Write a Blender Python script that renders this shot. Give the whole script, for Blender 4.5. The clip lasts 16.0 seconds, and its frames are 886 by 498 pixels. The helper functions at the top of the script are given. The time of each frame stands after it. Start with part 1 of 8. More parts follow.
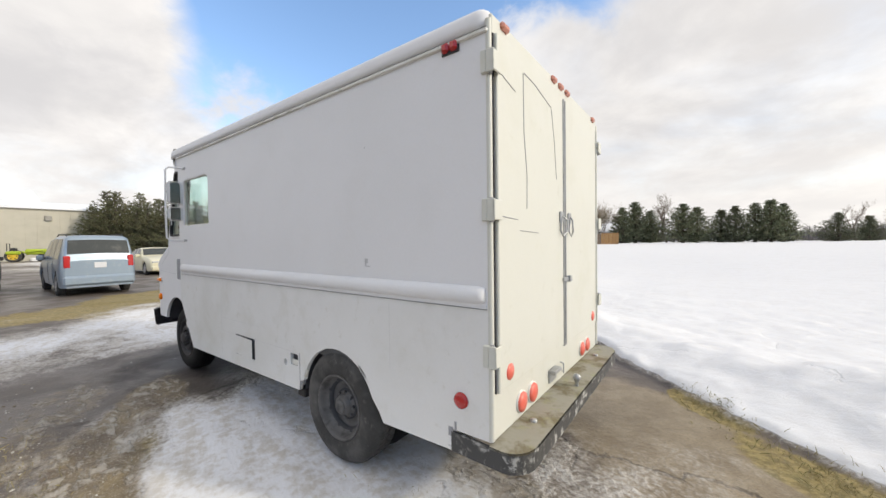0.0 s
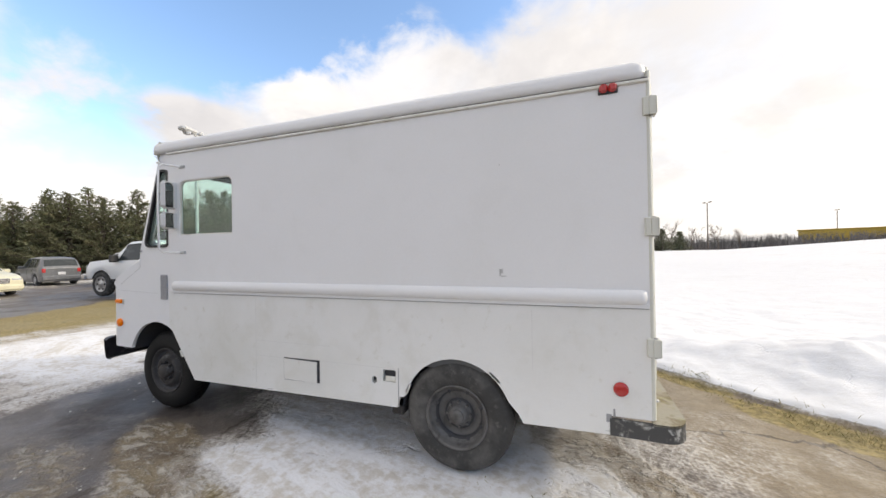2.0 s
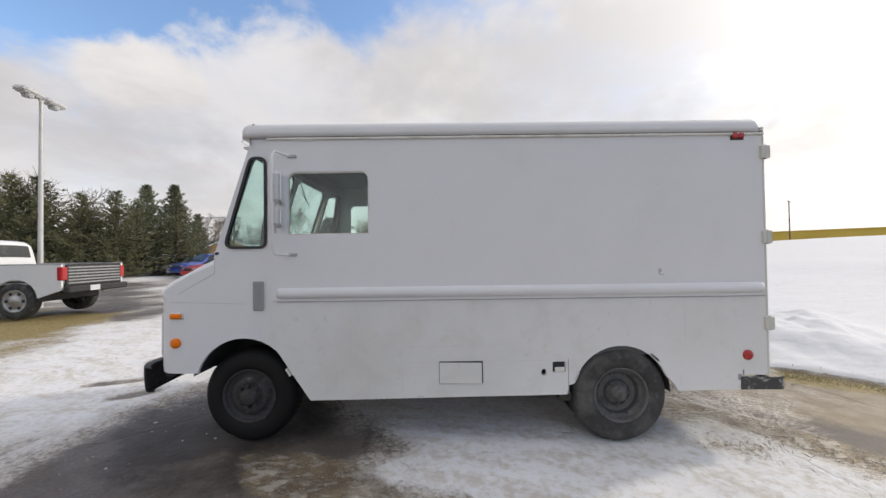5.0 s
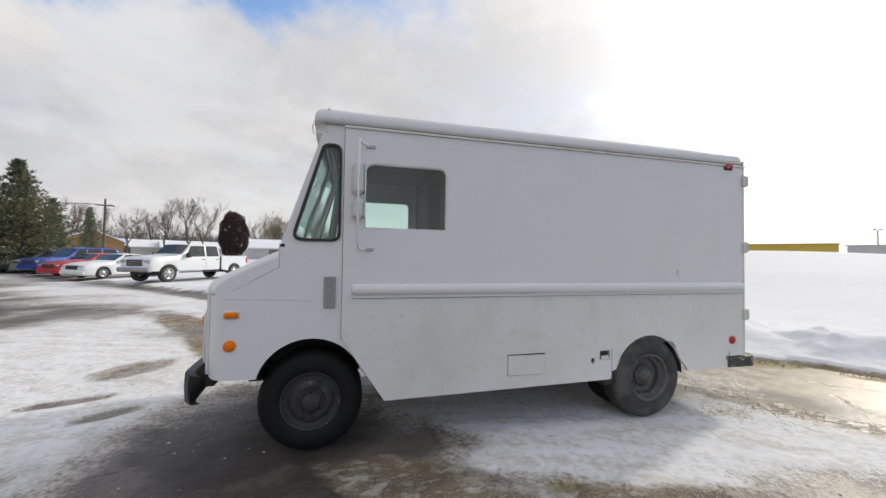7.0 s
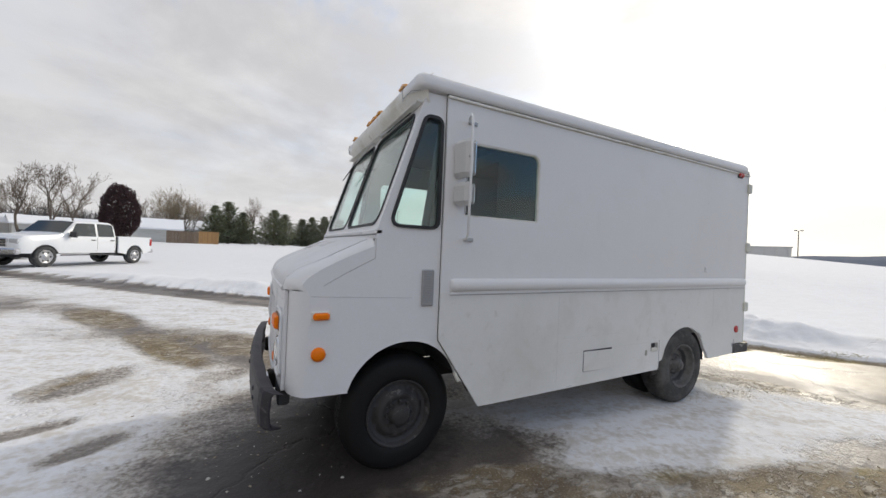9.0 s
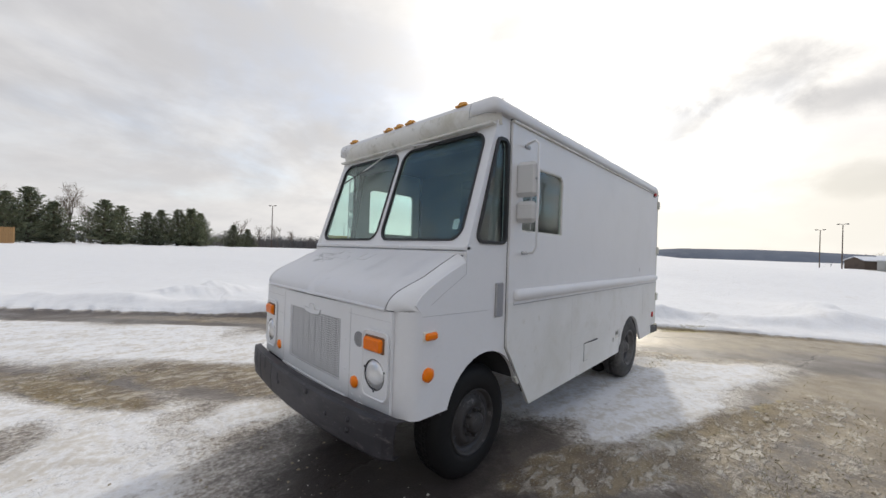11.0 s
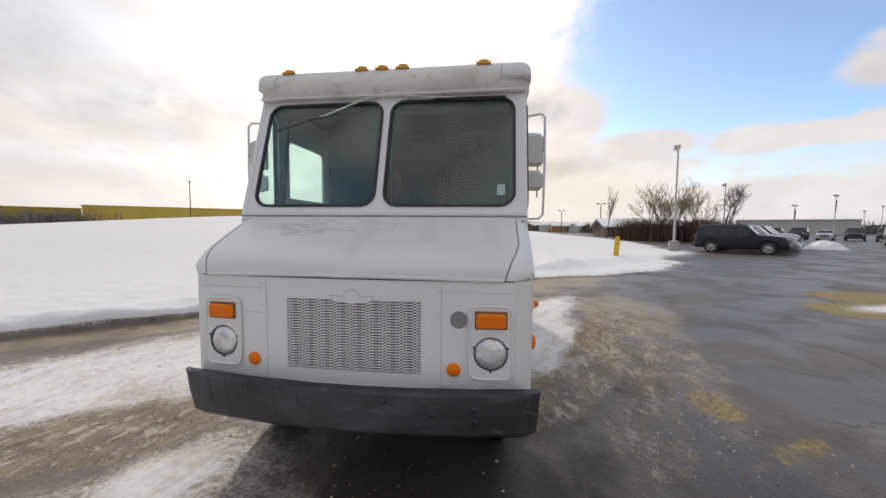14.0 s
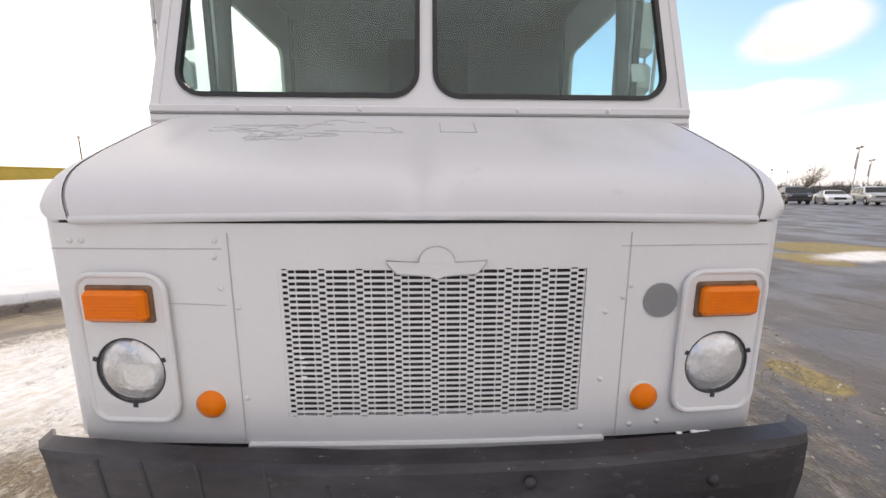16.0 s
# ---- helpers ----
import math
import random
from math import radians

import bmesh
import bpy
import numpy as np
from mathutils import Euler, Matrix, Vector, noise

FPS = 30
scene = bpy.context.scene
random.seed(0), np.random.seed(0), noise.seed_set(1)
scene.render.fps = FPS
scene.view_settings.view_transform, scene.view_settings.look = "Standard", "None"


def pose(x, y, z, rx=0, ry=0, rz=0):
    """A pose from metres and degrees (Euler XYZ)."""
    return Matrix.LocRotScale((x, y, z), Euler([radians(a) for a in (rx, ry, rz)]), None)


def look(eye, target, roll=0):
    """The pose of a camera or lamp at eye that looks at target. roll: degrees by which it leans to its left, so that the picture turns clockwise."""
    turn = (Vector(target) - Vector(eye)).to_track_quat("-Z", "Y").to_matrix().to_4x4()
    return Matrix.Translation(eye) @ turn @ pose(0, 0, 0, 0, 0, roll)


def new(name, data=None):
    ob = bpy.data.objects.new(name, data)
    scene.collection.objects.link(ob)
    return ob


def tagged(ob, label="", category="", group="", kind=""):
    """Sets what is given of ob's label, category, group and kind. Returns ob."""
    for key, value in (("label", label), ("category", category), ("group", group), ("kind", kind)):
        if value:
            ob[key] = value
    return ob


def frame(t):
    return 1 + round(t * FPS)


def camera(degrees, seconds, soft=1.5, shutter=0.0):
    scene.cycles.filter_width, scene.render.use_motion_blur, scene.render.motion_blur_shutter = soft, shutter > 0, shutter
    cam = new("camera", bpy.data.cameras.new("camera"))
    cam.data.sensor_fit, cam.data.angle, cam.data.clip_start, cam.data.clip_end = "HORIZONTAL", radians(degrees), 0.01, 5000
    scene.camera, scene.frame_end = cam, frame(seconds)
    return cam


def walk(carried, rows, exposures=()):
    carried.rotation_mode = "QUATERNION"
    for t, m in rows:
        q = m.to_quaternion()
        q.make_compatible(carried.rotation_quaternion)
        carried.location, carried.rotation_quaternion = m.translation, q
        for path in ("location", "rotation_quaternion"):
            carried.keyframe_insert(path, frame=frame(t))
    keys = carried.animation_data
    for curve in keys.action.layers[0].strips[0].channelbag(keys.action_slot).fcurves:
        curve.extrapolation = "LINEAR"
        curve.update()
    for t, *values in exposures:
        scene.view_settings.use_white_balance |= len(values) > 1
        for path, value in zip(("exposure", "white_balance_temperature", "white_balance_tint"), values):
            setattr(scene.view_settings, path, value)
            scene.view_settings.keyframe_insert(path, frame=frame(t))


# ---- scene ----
cam = camera(102.5, 16.0)
PATH = [
    (0, (0.86, -1.545, 1.57), (-0.33, 0.063, 1.531), -0.7),
    (0.5, (0.569, -1.792, 1.583), (-0.498, -0.1, 1.576), -0.8),
    (1, (0.284, -2.051, 1.602), (-0.639, -0.278, 1.558), -0.4),
    (1.5, (-0.105, -2.207, 1.589), (-0.933, -0.387, 1.595), 0.0),
    (2, (-0.464, -2.415, 1.596), (-1.129, -0.529, 1.609), -0.9),
    (2.5, (-0.817, -2.589, 1.566), (-1.306, -0.65, 1.564), 0.8),
    (3, (-1.215, -2.674, 1.582), (-1.617, -0.715, 1.57), 0.1),
    (3.5, (-1.607, -2.876, 1.577), (-1.867, -0.893, 1.56), -2.4),
    (4, (-1.952, -2.96, 1.604), (-2.106, -0.966, 1.625), 1.0),
    (4.5, (-2.341, -2.996, 1.614), (-2.432, -0.998, 1.647), 0.3),
    (7, (-4.133, -2.922, 1.563), (-3.632, -0.986, 1.614), 0.8),
    (7.5, (-4.41, -2.725, 1.583), (-3.814, -0.817, 1.648), 0.2),
    (8, (-4.726, -2.57, 1.57), (-3.961, -0.722, 1.588), -1.4),
    (8.5, (-5.023, -2.381, 1.539), (-4.182, -0.566, 1.546), 1.0),
    (11, (-6.442, -1.473, 1.625), (-5.0, -0.087, 1.633), 1.8),
    (11.5, (-6.679, -1.259, 1.622), (-5.068, -0.077, 1.7), 1.5),
    (12, (-6.892, -0.94, 1.629), (-5.227, 0.166, 1.693), 0.7),
    (12.5, (-7.128, -0.672, 1.635), (-5.333, 0.21, 1.648), 1.4),
    (13, (-7.158, -0.398, 1.602), (-5.296, 0.332, 1.636), 1.0),
    (13.5, (-7.117, -0.057, 1.589), (-5.191, 0.482, 1.602), 1.7),
    (14, (-7.069, 0.268, 1.556), (-5.09, 0.528, 1.431), 0.4),
    (14.5, (-6.867, 0.503, 1.506), (-4.88, 0.621, 1.306), 0.2),
    (15, (-6.608, 0.744, 1.481), (-4.627, 0.806, 1.215), 1.5),
    (15.5, (-6.351, 0.956, 1.422), (-4.381, 0.92, 1.081), 0.3),
    (16, (-6.083, 1.031, 1.343), (-4.11, 0.967, 1.019), 0.1),
]
walk(cam, [(t, look(eye, target, roll)) for t, eye, target, roll in PATH],
     exposures=[(0.0, 0.15, 6850, 10), (1.5, 0.36, 7000, 11), (3.0, 0.15, 6900, 11), (4.5, -0.04, 6800, 12), (7.0, -0.1, 6650, 10), (8.0, -0.15, 6600, 10), (11.0, -0.2, 6600, 10), (12.5, -0.2, 6600, 10), (13.5, -0.25, 6800, 12), (14.0, -0.28, 6850, 13), (14.5, -0.12, 6950, 14), (15.5, 0.19, 7100, 15), (16.0, 0.33, 7150, 15)])


# ==== world, sun, exposure ====
SUN_AZ, SUN_EL = 70.0, 27.0          # degrees clockwise from +y, and above the horizon
SUN_DIR = Vector((math.sin(radians(SUN_AZ)) * math.cos(radians(SUN_EL)),
                  math.cos(radians(SUN_AZ)) * math.cos(radians(SUN_EL)), math.sin(radians(SUN_EL))))


class Net:
    """Short hand for node trees."""

    def __init__(self, tree):
        self.t = tree
        self.t.nodes.clear()

    def n(self, kind, **kw):
        node = self.t.nodes.new(kind)
        ins = kw.pop("ins", {})
        for k, v in kw.items():
            setattr(node, k, v)
        for k, v in ins.items():
            sock = node.inputs[k]
            if isinstance(v, bpy.types.NodeSocket):
                self.t.links.new(v, sock)
            else:
                sock.default_value = v
        return node

    def math(self, op, a, b=None, c=None, clamp=False):
        ins = {0: a}
        if b is not None:
            ins[1] = b
        if c is not None:
            ins[2] = c
        return self.n("ShaderNodeMath", operation=op, use_clamp=clamp, ins=ins).outputs[0]

    def vmath(self, op, a, b=None):
        ins = {0: a}
        if b is not None:
            ins[1] = b
        node = self.n("ShaderNodeVectorMath", operation=op, ins=ins)
        return node.outputs["Value"] if op in ("DOT_PRODUCT", "LENGTH") else node.outputs[0]

    def mix(self, fac, a, b):
        node = self.n("ShaderNodeMix", data_type="RGBA", ins={"Factor": fac})
        for key, v in ((6, a), (7, b)):
            if isinstance(v, bpy.types.NodeSocket):
                self.t.links.new(v, node.inputs[key])
            else:
                node.inputs[key].default_value = (*v, 1) if len(v) == 3 else v
        return node.outputs[2]

    def smooth(self, v, lo, hi, a=0.0, b=1.0):
        return self.n("ShaderNodeMapRange", interpolation_type="SMOOTHSTEP",
                      ins={0: v, 1: lo, 2: hi, 3: a, 4: b}).outputs[0]

    def noise(self, vec, scale, detail=4.0, rough=0.55, dist=0.0):
        return self.n("ShaderNodeTexNoise", ins={"Vector": vec, "Scale": scale, "Detail": detail, "Roughness": rough,
                                                   "Distortion": dist}).outputs[0]


def build_world():
    world = bpy.data.worlds.new("winter_sky")
    scene.world = world
    world.use_nodes = True
    g = Net(world.node_tree)
    d = g.n("ShaderNodeTexCoord").outputs["Generated"]
    z = g.n("ShaderNodeSeparateXYZ", ins={0: d}).outputs[2]
    sky = g.n("ShaderNodeTexSky", sky_type="NISHITA", sun_disc=False, sun_elevation=radians(SUN_EL),
              sun_rotation=radians(SUN_AZ), air_density=1.0, dust_density=0.6, ozone_density=1.5).outputs[0]
    blue = g.vmath("MULTIPLY", sky, (0.235, 0.255, 0.27))
    dim = g.smooth(g.vmath("DOT_PRODUCT", d, (math.sin(radians(118)), math.cos(radians(118)), 0.0)), 0.2, 0.9, 1.0, 0.84)
    blue = g.vmath("MULTIPLY", blue, g.n("ShaderNodeCombineXYZ", ins={0: g.math("MULTIPLY", dim, 0.97), 1: g.math("MULTIPLY", dim, 0.98), 2: dim}).outputs[0])
    lift = g.math("ADD", g.math("MAXIMUM", z, 0.0), 0.30)
    flat = g.vmath("DIVIDE", d, g.n("ShaderNodeCombineXYZ", ins={0: lift, 1: lift, 2: 1.0}).outputs[0])
    flat = g.vmath("MULTIPLY", flat, (1.0, 1.0, 0.0))
    big = g.noise(flat, 1.3, 7.0, 0.56, 0.35)
    fine = g.noise(g.vmath("ADD", flat, (7.3, 2.1, 0.0)), 2.9, 8.0, 0.6, 0.2)
    soft = g.noise(g.vmath("ADD", flat, (3.1, 9.7, 0.0)), 1.35, 6.0, 0.55, 0.4)
    puff = g.noise(g.vmath("MULTIPLY", d, (1.0, 1.0, 1.5)), 7.0, 7.0, 0.58, 0.25)

    def patch(az, el, wide, high, rag=1.3):
        """1 inside a ragged oval of the sky, 0 outside; az clockwise from +y, all in degrees."""
        ca, sa, ce, se = math.cos(radians(az)), math.sin(radians(az)), math.cos(radians(el)), math.sin(radians(el))
        u = g.math("MULTIPLY", g.vmath("DOT_PRODUCT", d, (ca, -sa, 0.0)), 1 / math.sin(radians(wide)))
        v = g.math("MULTIPLY", g.vmath("DOT_PRODUCT", d, (-sa * se, -ca * se, ce)), 1 / math.sin(radians(high)))
        r = g.math("SQRT", g.math("ADD", g.math("MULTIPLY", u, u), g.math("MULTIPLY", v, v)))
        r = g.math("ADD", r, g.math("MULTIPLY", g.math("SUBTRACT", puff, 0.5), rag))
        ahead = g.smooth(g.vmath("DOT_PRODUCT", d, (sa * ce, ca * ce, se)), 0.2, 0.4)
        return g.math("MULTIPLY", g.smooth(r, 1.35, 0.35), ahead)

    # a closed deck, with two broad gaps and some thin places in it
    cover = g.math("ADD", 0.52, g.math("MULTIPLY", g.math("SUBTRACT", big, 0.5), 0.5))
    cover = g.math("ADD", cover, g.math("MULTIPLY", g.math("SUBTRACT", fine, 0.5), 0.25))
    for az, el, wide, high, deep in ((-60, 30, 17, 12, 0.85), (-45, 34, 15, 9, 0.7), (-63, 14, 7, 5, 0.3), (-20, 40, 24, 9, 0.42), (-12, 33, 6, 4, 0.22),
                                     (123, 24, 17, 14, 0.46), (140, 16, 14, 11, 0.48), (108, 22, 9, 13, 0.28), (118, 14, 14, 6, 0.30), (128, 9, 12, 4, 0.22), (150, 35, 26, 20, 0.5)):
        cover = g.math("SUBTRACT", cover, g.math("MULTIPLY", patch(az, el, wide, high), deep))
    for az, el, wide, high, thick in ((-55, 17.5, 6, 3.2, 0.5), (-78, 27, 8, 8, 0.5), (-41, 22, 6, 4, 0.3), (112, 11.5, 6, 2.2, 0.7), (124, 10.8, 5.5, 2.0, 0.75), (133, 10.6, 6, 1.9, 0.75), (141, 7.5, 5, 1.2, 0.5),
                                      (134.5, 17, 6.0, 3.6, 1.0), (103, 16, 4, 3.0, 0.4), (147, 12, 6, 2.5, 0.5), (98, 15, 8, 6, 0.4)):
        cover = g.math("ADD", cover, g.math("MULTIPLY", patch(az, el, wide, high), thick))
    cover = g.math("ADD", cover, g.smooth(z, 0.12, 0.03, 0.0, 0.25))
    cloud = g.smooth(cover, 0.02, 0.58)
    near = g.math("MAXIMUM", g.vmath("DOT_PRODUCT", d, tuple(SUN_DIR)), 0.0)
    halo = g.math("POWER", near, 14.0)
    wide = g.math("POWER", near, 3.0)
    shade = g.smooth(g.math("ADD", g.math("MULTIPLY", soft, 0.65), g.math("MULTIPLY", fine, 0.35)), 0.38, 0.60)
    shade = g.math("MULTIPLY", shade, g.smooth(z, 0.03, 0.28, 0.45, 1.0))
    tone = g.mix(shade, (0.95, 0.945, 0.955), (0.72, 0.725, 0.76))
    glow = g.mix(g.math("MULTIPLY", wide, 1.0, clamp=True), (1.0, 1.0, 1.0), (1.42, 1.38, 1.29))
    tone = g.vmath("MULTIPLY", tone, glow)
    # the deck hangs thicker on the side away from the sun
    thick = g.smooth(g.vmath("DOT_PRODUCT", d, (-0.10, 0.94, 0.32)), 0.45, 0.95, 1.0, 0.88)
    tone = g.vmath("MULTIPLY", tone, g.n("ShaderNodeCombineXYZ", ins={0: thick, 1: thick, 2: thick}).outputs[0])
    tone = g.vmath("ADD", tone, g.vmath("MULTIPLY", (1.0, 0.96, 0.86), g.n("ShaderNodeCombineXYZ", ins={
        0: g.math("MULTIPLY", halo, 0.9), 1: g.math("MULTIPLY", halo, 0.9), 2: g.math("MULTIPLY", halo, 0.9)}).outputs[0]))
    # grey undersides of nearer clouds
    for az, el, wide, high, dark in ((88, 20.5, 7, 3.4, 0.62), (77, 17, 8, 3.0, 0.55), (95, 17.5, 6, 2.4, 0.5), (97, 8.8, 6, 1.7, 0.4), (56, 32, 6, 2.6, 0.4), (52, 16, 9, 3.0, 0.3), (64, 13, 10, 3.0, 0.22), (42, 12, 9, 2.2, 0.22), (36, 17, 10, 4, 0.2), (104, 9, 5, 1.5, 0.25), (-92, 24, 26, 22, 0.30), (-52, 12, 22, 7, 0.22), (-20, 18, 20, 10, 0.12)):
        f = g.math("MULTIPLY", patch(az, el, wide, high, 2.2), dark)
        tone = g.mix(f, tone, (0.42, 0.425, 0.455))
    tone = g.mix(g.math("MULTIPLY", patch(88, 5, 30, 8, 0.6), 0.5), tone, (1.05, 1.0, 0.86))
    col = g.mix(cloud, blue, tone)
    bg = g.n("ShaderNodeBackground", ins={"Color": col, "Strength": 1.03})
    out = g.n("ShaderNodeOutputWorld")
    g.t.links.new(bg.outputs[0], out.inputs[0])


build_world()
sun_data = bpy.data.lights.new("sun", "SUN")
sun_data.energy, sun_data.angle, sun_data.color = 1.85, radians(4.0), (1.0, 0.93, 0.80)
sun = new("sun", sun_data)
sun.matrix_world = look(SUN_DIR * 60, (0, 0, 0))


# ==== materials ====
def material(name, color=(0.5, 0.5, 0.5), rough=0.5, metal=0.0, spots=(), grain=(0, 0), bump=(0, 0), coat=0.0, spec=0.5,
             coords="Object", emit=0.0, stretch=(1, 1, 1), random=0.0):
    """spots: (scale, low, high, colour, strength) noise stains; grain: (scale, amount) value noise; bump: (scale, metres)."""
    m = bpy.data.materials.new(name)
    m.use_nodes = True
    g = Net(m.node_tree)
    vec = g.n("ShaderNodeTexCoord").outputs[coords]
    if stretch != (1, 1, 1):
        vec = g.vmath("MULTIPLY", vec, stretch)
    col = g.mix(0.0, color, color)
    r = None
    for k, (scale, lo, hi, tint, amount) in enumerate(spots):
        f = g.smooth(g.noise(g.vmath("ADD", vec, (k * 3.7, k * 1.3, k * 5.1)), scale, 6.0, 0.62, 0.3), lo, hi, 0.0, amount)
        col = g.mix(f, col, tint)
        r = f if r is None else r
    if grain[1]:
        v = g.math("ADD", 1.0 - grain[1] / 2, g.math("MULTIPLY", g.noise(vec, grain[0], 3.0), grain[1]))
        col = g.vmath("MULTIPLY", col, g.n("ShaderNodeCombineXYZ", ins={0: v, 1: v, 2: v}).outputs[0])
    if random:
        rnd = g.n("ShaderNodeObjectInfo").outputs["Random"]
        v = g.math("ADD", 1.0 - random / 2, g.math("MULTIPLY", rnd, random))
        col = g.vmath("MULTIPLY", col, g.n("ShaderNodeCombineXYZ", ins={0: v, 1: v, 2: v}).outputs[0])
    rr = rough if r is None else g.math("ADD", rough, g.math("MULTIPLY", r, 0.18), clamp=True)
    b = g.n("ShaderNodeBsdfPrincipled", ins={"Base Color": col, "Roughness": rr, "Metallic": metal, "Coat Weight": coat,
                                              "Specular IOR Level": spec})
    if emit:
        b.inputs["Emission Color"].default_value = (*color, 1)
        b.inputs["Emission Strength"].default_value = emit
    if bump[1]:
        h = g.noise(vec, bump[0], 5.0)
        bn = g.n("ShaderNodeBump", ins={"Height": h, "Strength": 1.0, "Distance": bump[1]})
        g.t.links.new(bn.outputs[0], b.inputs["Normal"])
    out = g.n("ShaderNodeOutputMaterial")
    g.t.links.new(b.outputs[0], out.inputs[0])
    return m


def glass(name, tint, gloss=1.0, rough=0.01, haze=(0.03, 0.15), film=(0.46, 0.60, 0.57)):
    m = bpy.data.materials.new(name)
    m.use_nodes = True
    g = Net(m.node_tree)
    vec = g.n("ShaderNodeTexCoord").outputs["Object"]
    # patchy diffuse film that brightens the pane
    veil = g.smooth(g.noise(vec, 2.2, 6.0, 0.65), 0.36, 0.75, haze[0], haze[1])
    tr = g.n("ShaderNodeBsdfTransparent", ins={"Color": (*tint, 1)})
    di = g.n("ShaderNodeBsdfDiffuse", ins={"Color": (*film, 1)})
    gl = g.n("ShaderNodeBsdfGlossy", ins={"Color": (1, 1, 1, 1), "Roughness": rough})
    facing = g.n("ShaderNodeLayerWeight", ins={"Blend": 0.5}).outputs["Facing"]
    fr = g.math("ADD", 0.03, g.math("MULTIPLY", g.math("POWER", facing, 5.0), 0.8))
    m1 = g.n("ShaderNodeMixShader", ins={0: veil, 1: tr.outputs[0], 2: di.outputs[0]})
    m2 = g.n("ShaderNodeMixShader", ins={0: g.math("MULTIPLY", fr, gloss, clamp=True), 1: m1.outputs[0], 2: gl.outputs[0]})
    out = g.n("ShaderNodeOutputMaterial")
    g.t.links.new(m2.outputs[0], out.inputs[0])
    return m


def snowy_paint(name, color, rough=0.35, metal=0.0, cover=0.55, grime=0.25):
    """Car paint with frost and snow lying on what faces up."""
    m = bpy.data.materials.new(name)
    m.use_nodes = True
    g = Net(m.node_tree)
    vec = g.n("ShaderNodeTexCoord").outputs["Object"]
    up = g.n("ShaderNodeSeparateXYZ", ins={0: g.n("ShaderNodeNewGeometry").outputs["Normal"]}).outputs[2]
    lay = g.math("ADD", g.math("MULTIPLY", g.noise(vec, 2.4, 5.0), 0.7), g.math("MULTIPLY", up, 0.6))
    f = g.smooth(lay, 1.25 - cover * 0.6, 1.4 - cover * 0.6)
    salt = g.smooth(g.noise(vec, 5.0, 6.0, 0.6), 0.5, 0.8, 0.0, grime)
    col = g.mix(f, g.mix(salt, color, (0.55, 0.54, 0.52)), (0.86, 0.88, 0.92))
    b = g.n("ShaderNodeBsdfPrincipled", ins={"Base Color": col, "Metallic": metal, "Coat Weight": 0.3 if grime > 0.2 else 0.05,
                                              "Roughness": g.math("ADD", rough, g.math("MULTIPLY", f, 0.5), clamp=True)})
    out = g.n("ShaderNodeOutputMaterial")
    g.t.links.new(b.outputs[0], out.inputs[0])
    return m


WHITE = material("van_white_paint", (0.755, 0.755, 0.765), 0.42, spots=(
    (0.9, 0.42, 0.72, (0.70, 0.70, 0.695), 0.40), (3.2, 0.5, 0.75, (0.67, 0.665, 0.65), 0.22), (8.0, 0.66, 0.8, (0.58, 0.565, 0.52), 0.18), (34.0, 0.71, 0.80, (0.42, 0.37, 0.28), 0.25)),
    grain=(60, 0.05), bump=(1.6, 0.004))
CREAM = material("van_door_paint", (0.61, 0.61, 0.555), 0.45, spots=(
    (1.4, 0.46, 0.8, (0.55, 0.545, 0.455), 0.6), (9.0, 0.60, 0.8, (0.45, 0.43, 0.34), 0.35), (30.0, 0.7, 0.82, (0.35, 0.30, 0.2), 0.3)),
    grain=(60, 0.05), bump=(2.0, 0.003))
GRIMY = material("van_grimy_white", (0.74, 0.73, 0.69), 0.55, spots=(
    (3.0, 0.44, 0.7, (0.46, 0.43, 0.33), 0.65), (11.0, 0.56, 0.75, (0.25, 0.23, 0.16), 0.5)), grain=(50, 0.08))
SKIRT = material("van_skirt_paint", (0.735, 0.733, 0.72), 0.48, spots=(
    (0.8, 0.42, 0.70, (0.64, 0.635, 0.595), 0.6), (3.6, 0.48, 0.72, (0.57, 0.555, 0.49), 0.35), (11.0, 0.6, 0.78, (0.45, 0.42, 0.32), 0.35), (30.0, 0.70, 0.82, (0.36, 0.31, 0.22), 0.3)),
    grain=(60, 0.05), bump=(1.6, 0.004))
FADED = material("hood_worn_paint", (0.69, 0.69, 0.71), 0.42, spots=(
    (1.6, 0.48, 0.76, (0.60, 0.595, 0.595), 0.5), (12.0, 0.62, 0.78, (0.55, 0.53, 0.5), 0.4)), grain=(60, 0.05), bump=(1.4, 0.006))
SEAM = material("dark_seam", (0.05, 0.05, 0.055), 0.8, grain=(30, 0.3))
PEEL = material("flaked_paint_edge", (0.52, 0.52, 0.52), 0.6, grain=(40, 0.3))
FAINT = material("paint_covered_joint", (0.645, 0.64, 0.625), 0.6, grain=(40, 0.15))
GREY_SEAM = material("grey_seam", (0.30, 0.30, 0.31), 0.7, grain=(30, 0.3))
RUBBER = material("black_rubber", (0.022, 0.022, 0.024), 0.6, spots=((9, 0.5, 0.8, (0.07, 0.07, 0.07), 0.6),), bump=(40, 0.001))
TYRE = material("dirty_tyre", (0.035, 0.034, 0.033), 0.8, spots=((3.5, 0.42, 0.68, (0.12, 0.115, 0.11), 0.75), (22, 0.55, 0.75, (0.16, 0.155, 0.145), 0.5)),
                grain=(40, 0.3), bump=(60, 0.001))
TYRE_WET = material("wet_black_tyre", (0.010, 0.010, 0.0105), 0.62, spots=((4, 0.5, 0.75, (0.018, 0.017, 0.017), 0.7), (26, 0.68, 0.82, (0.07, 0.066, 0.062), 0.4)),
                    grain=(40, 0.3), bump=(60, 0.001), spec=0.22)
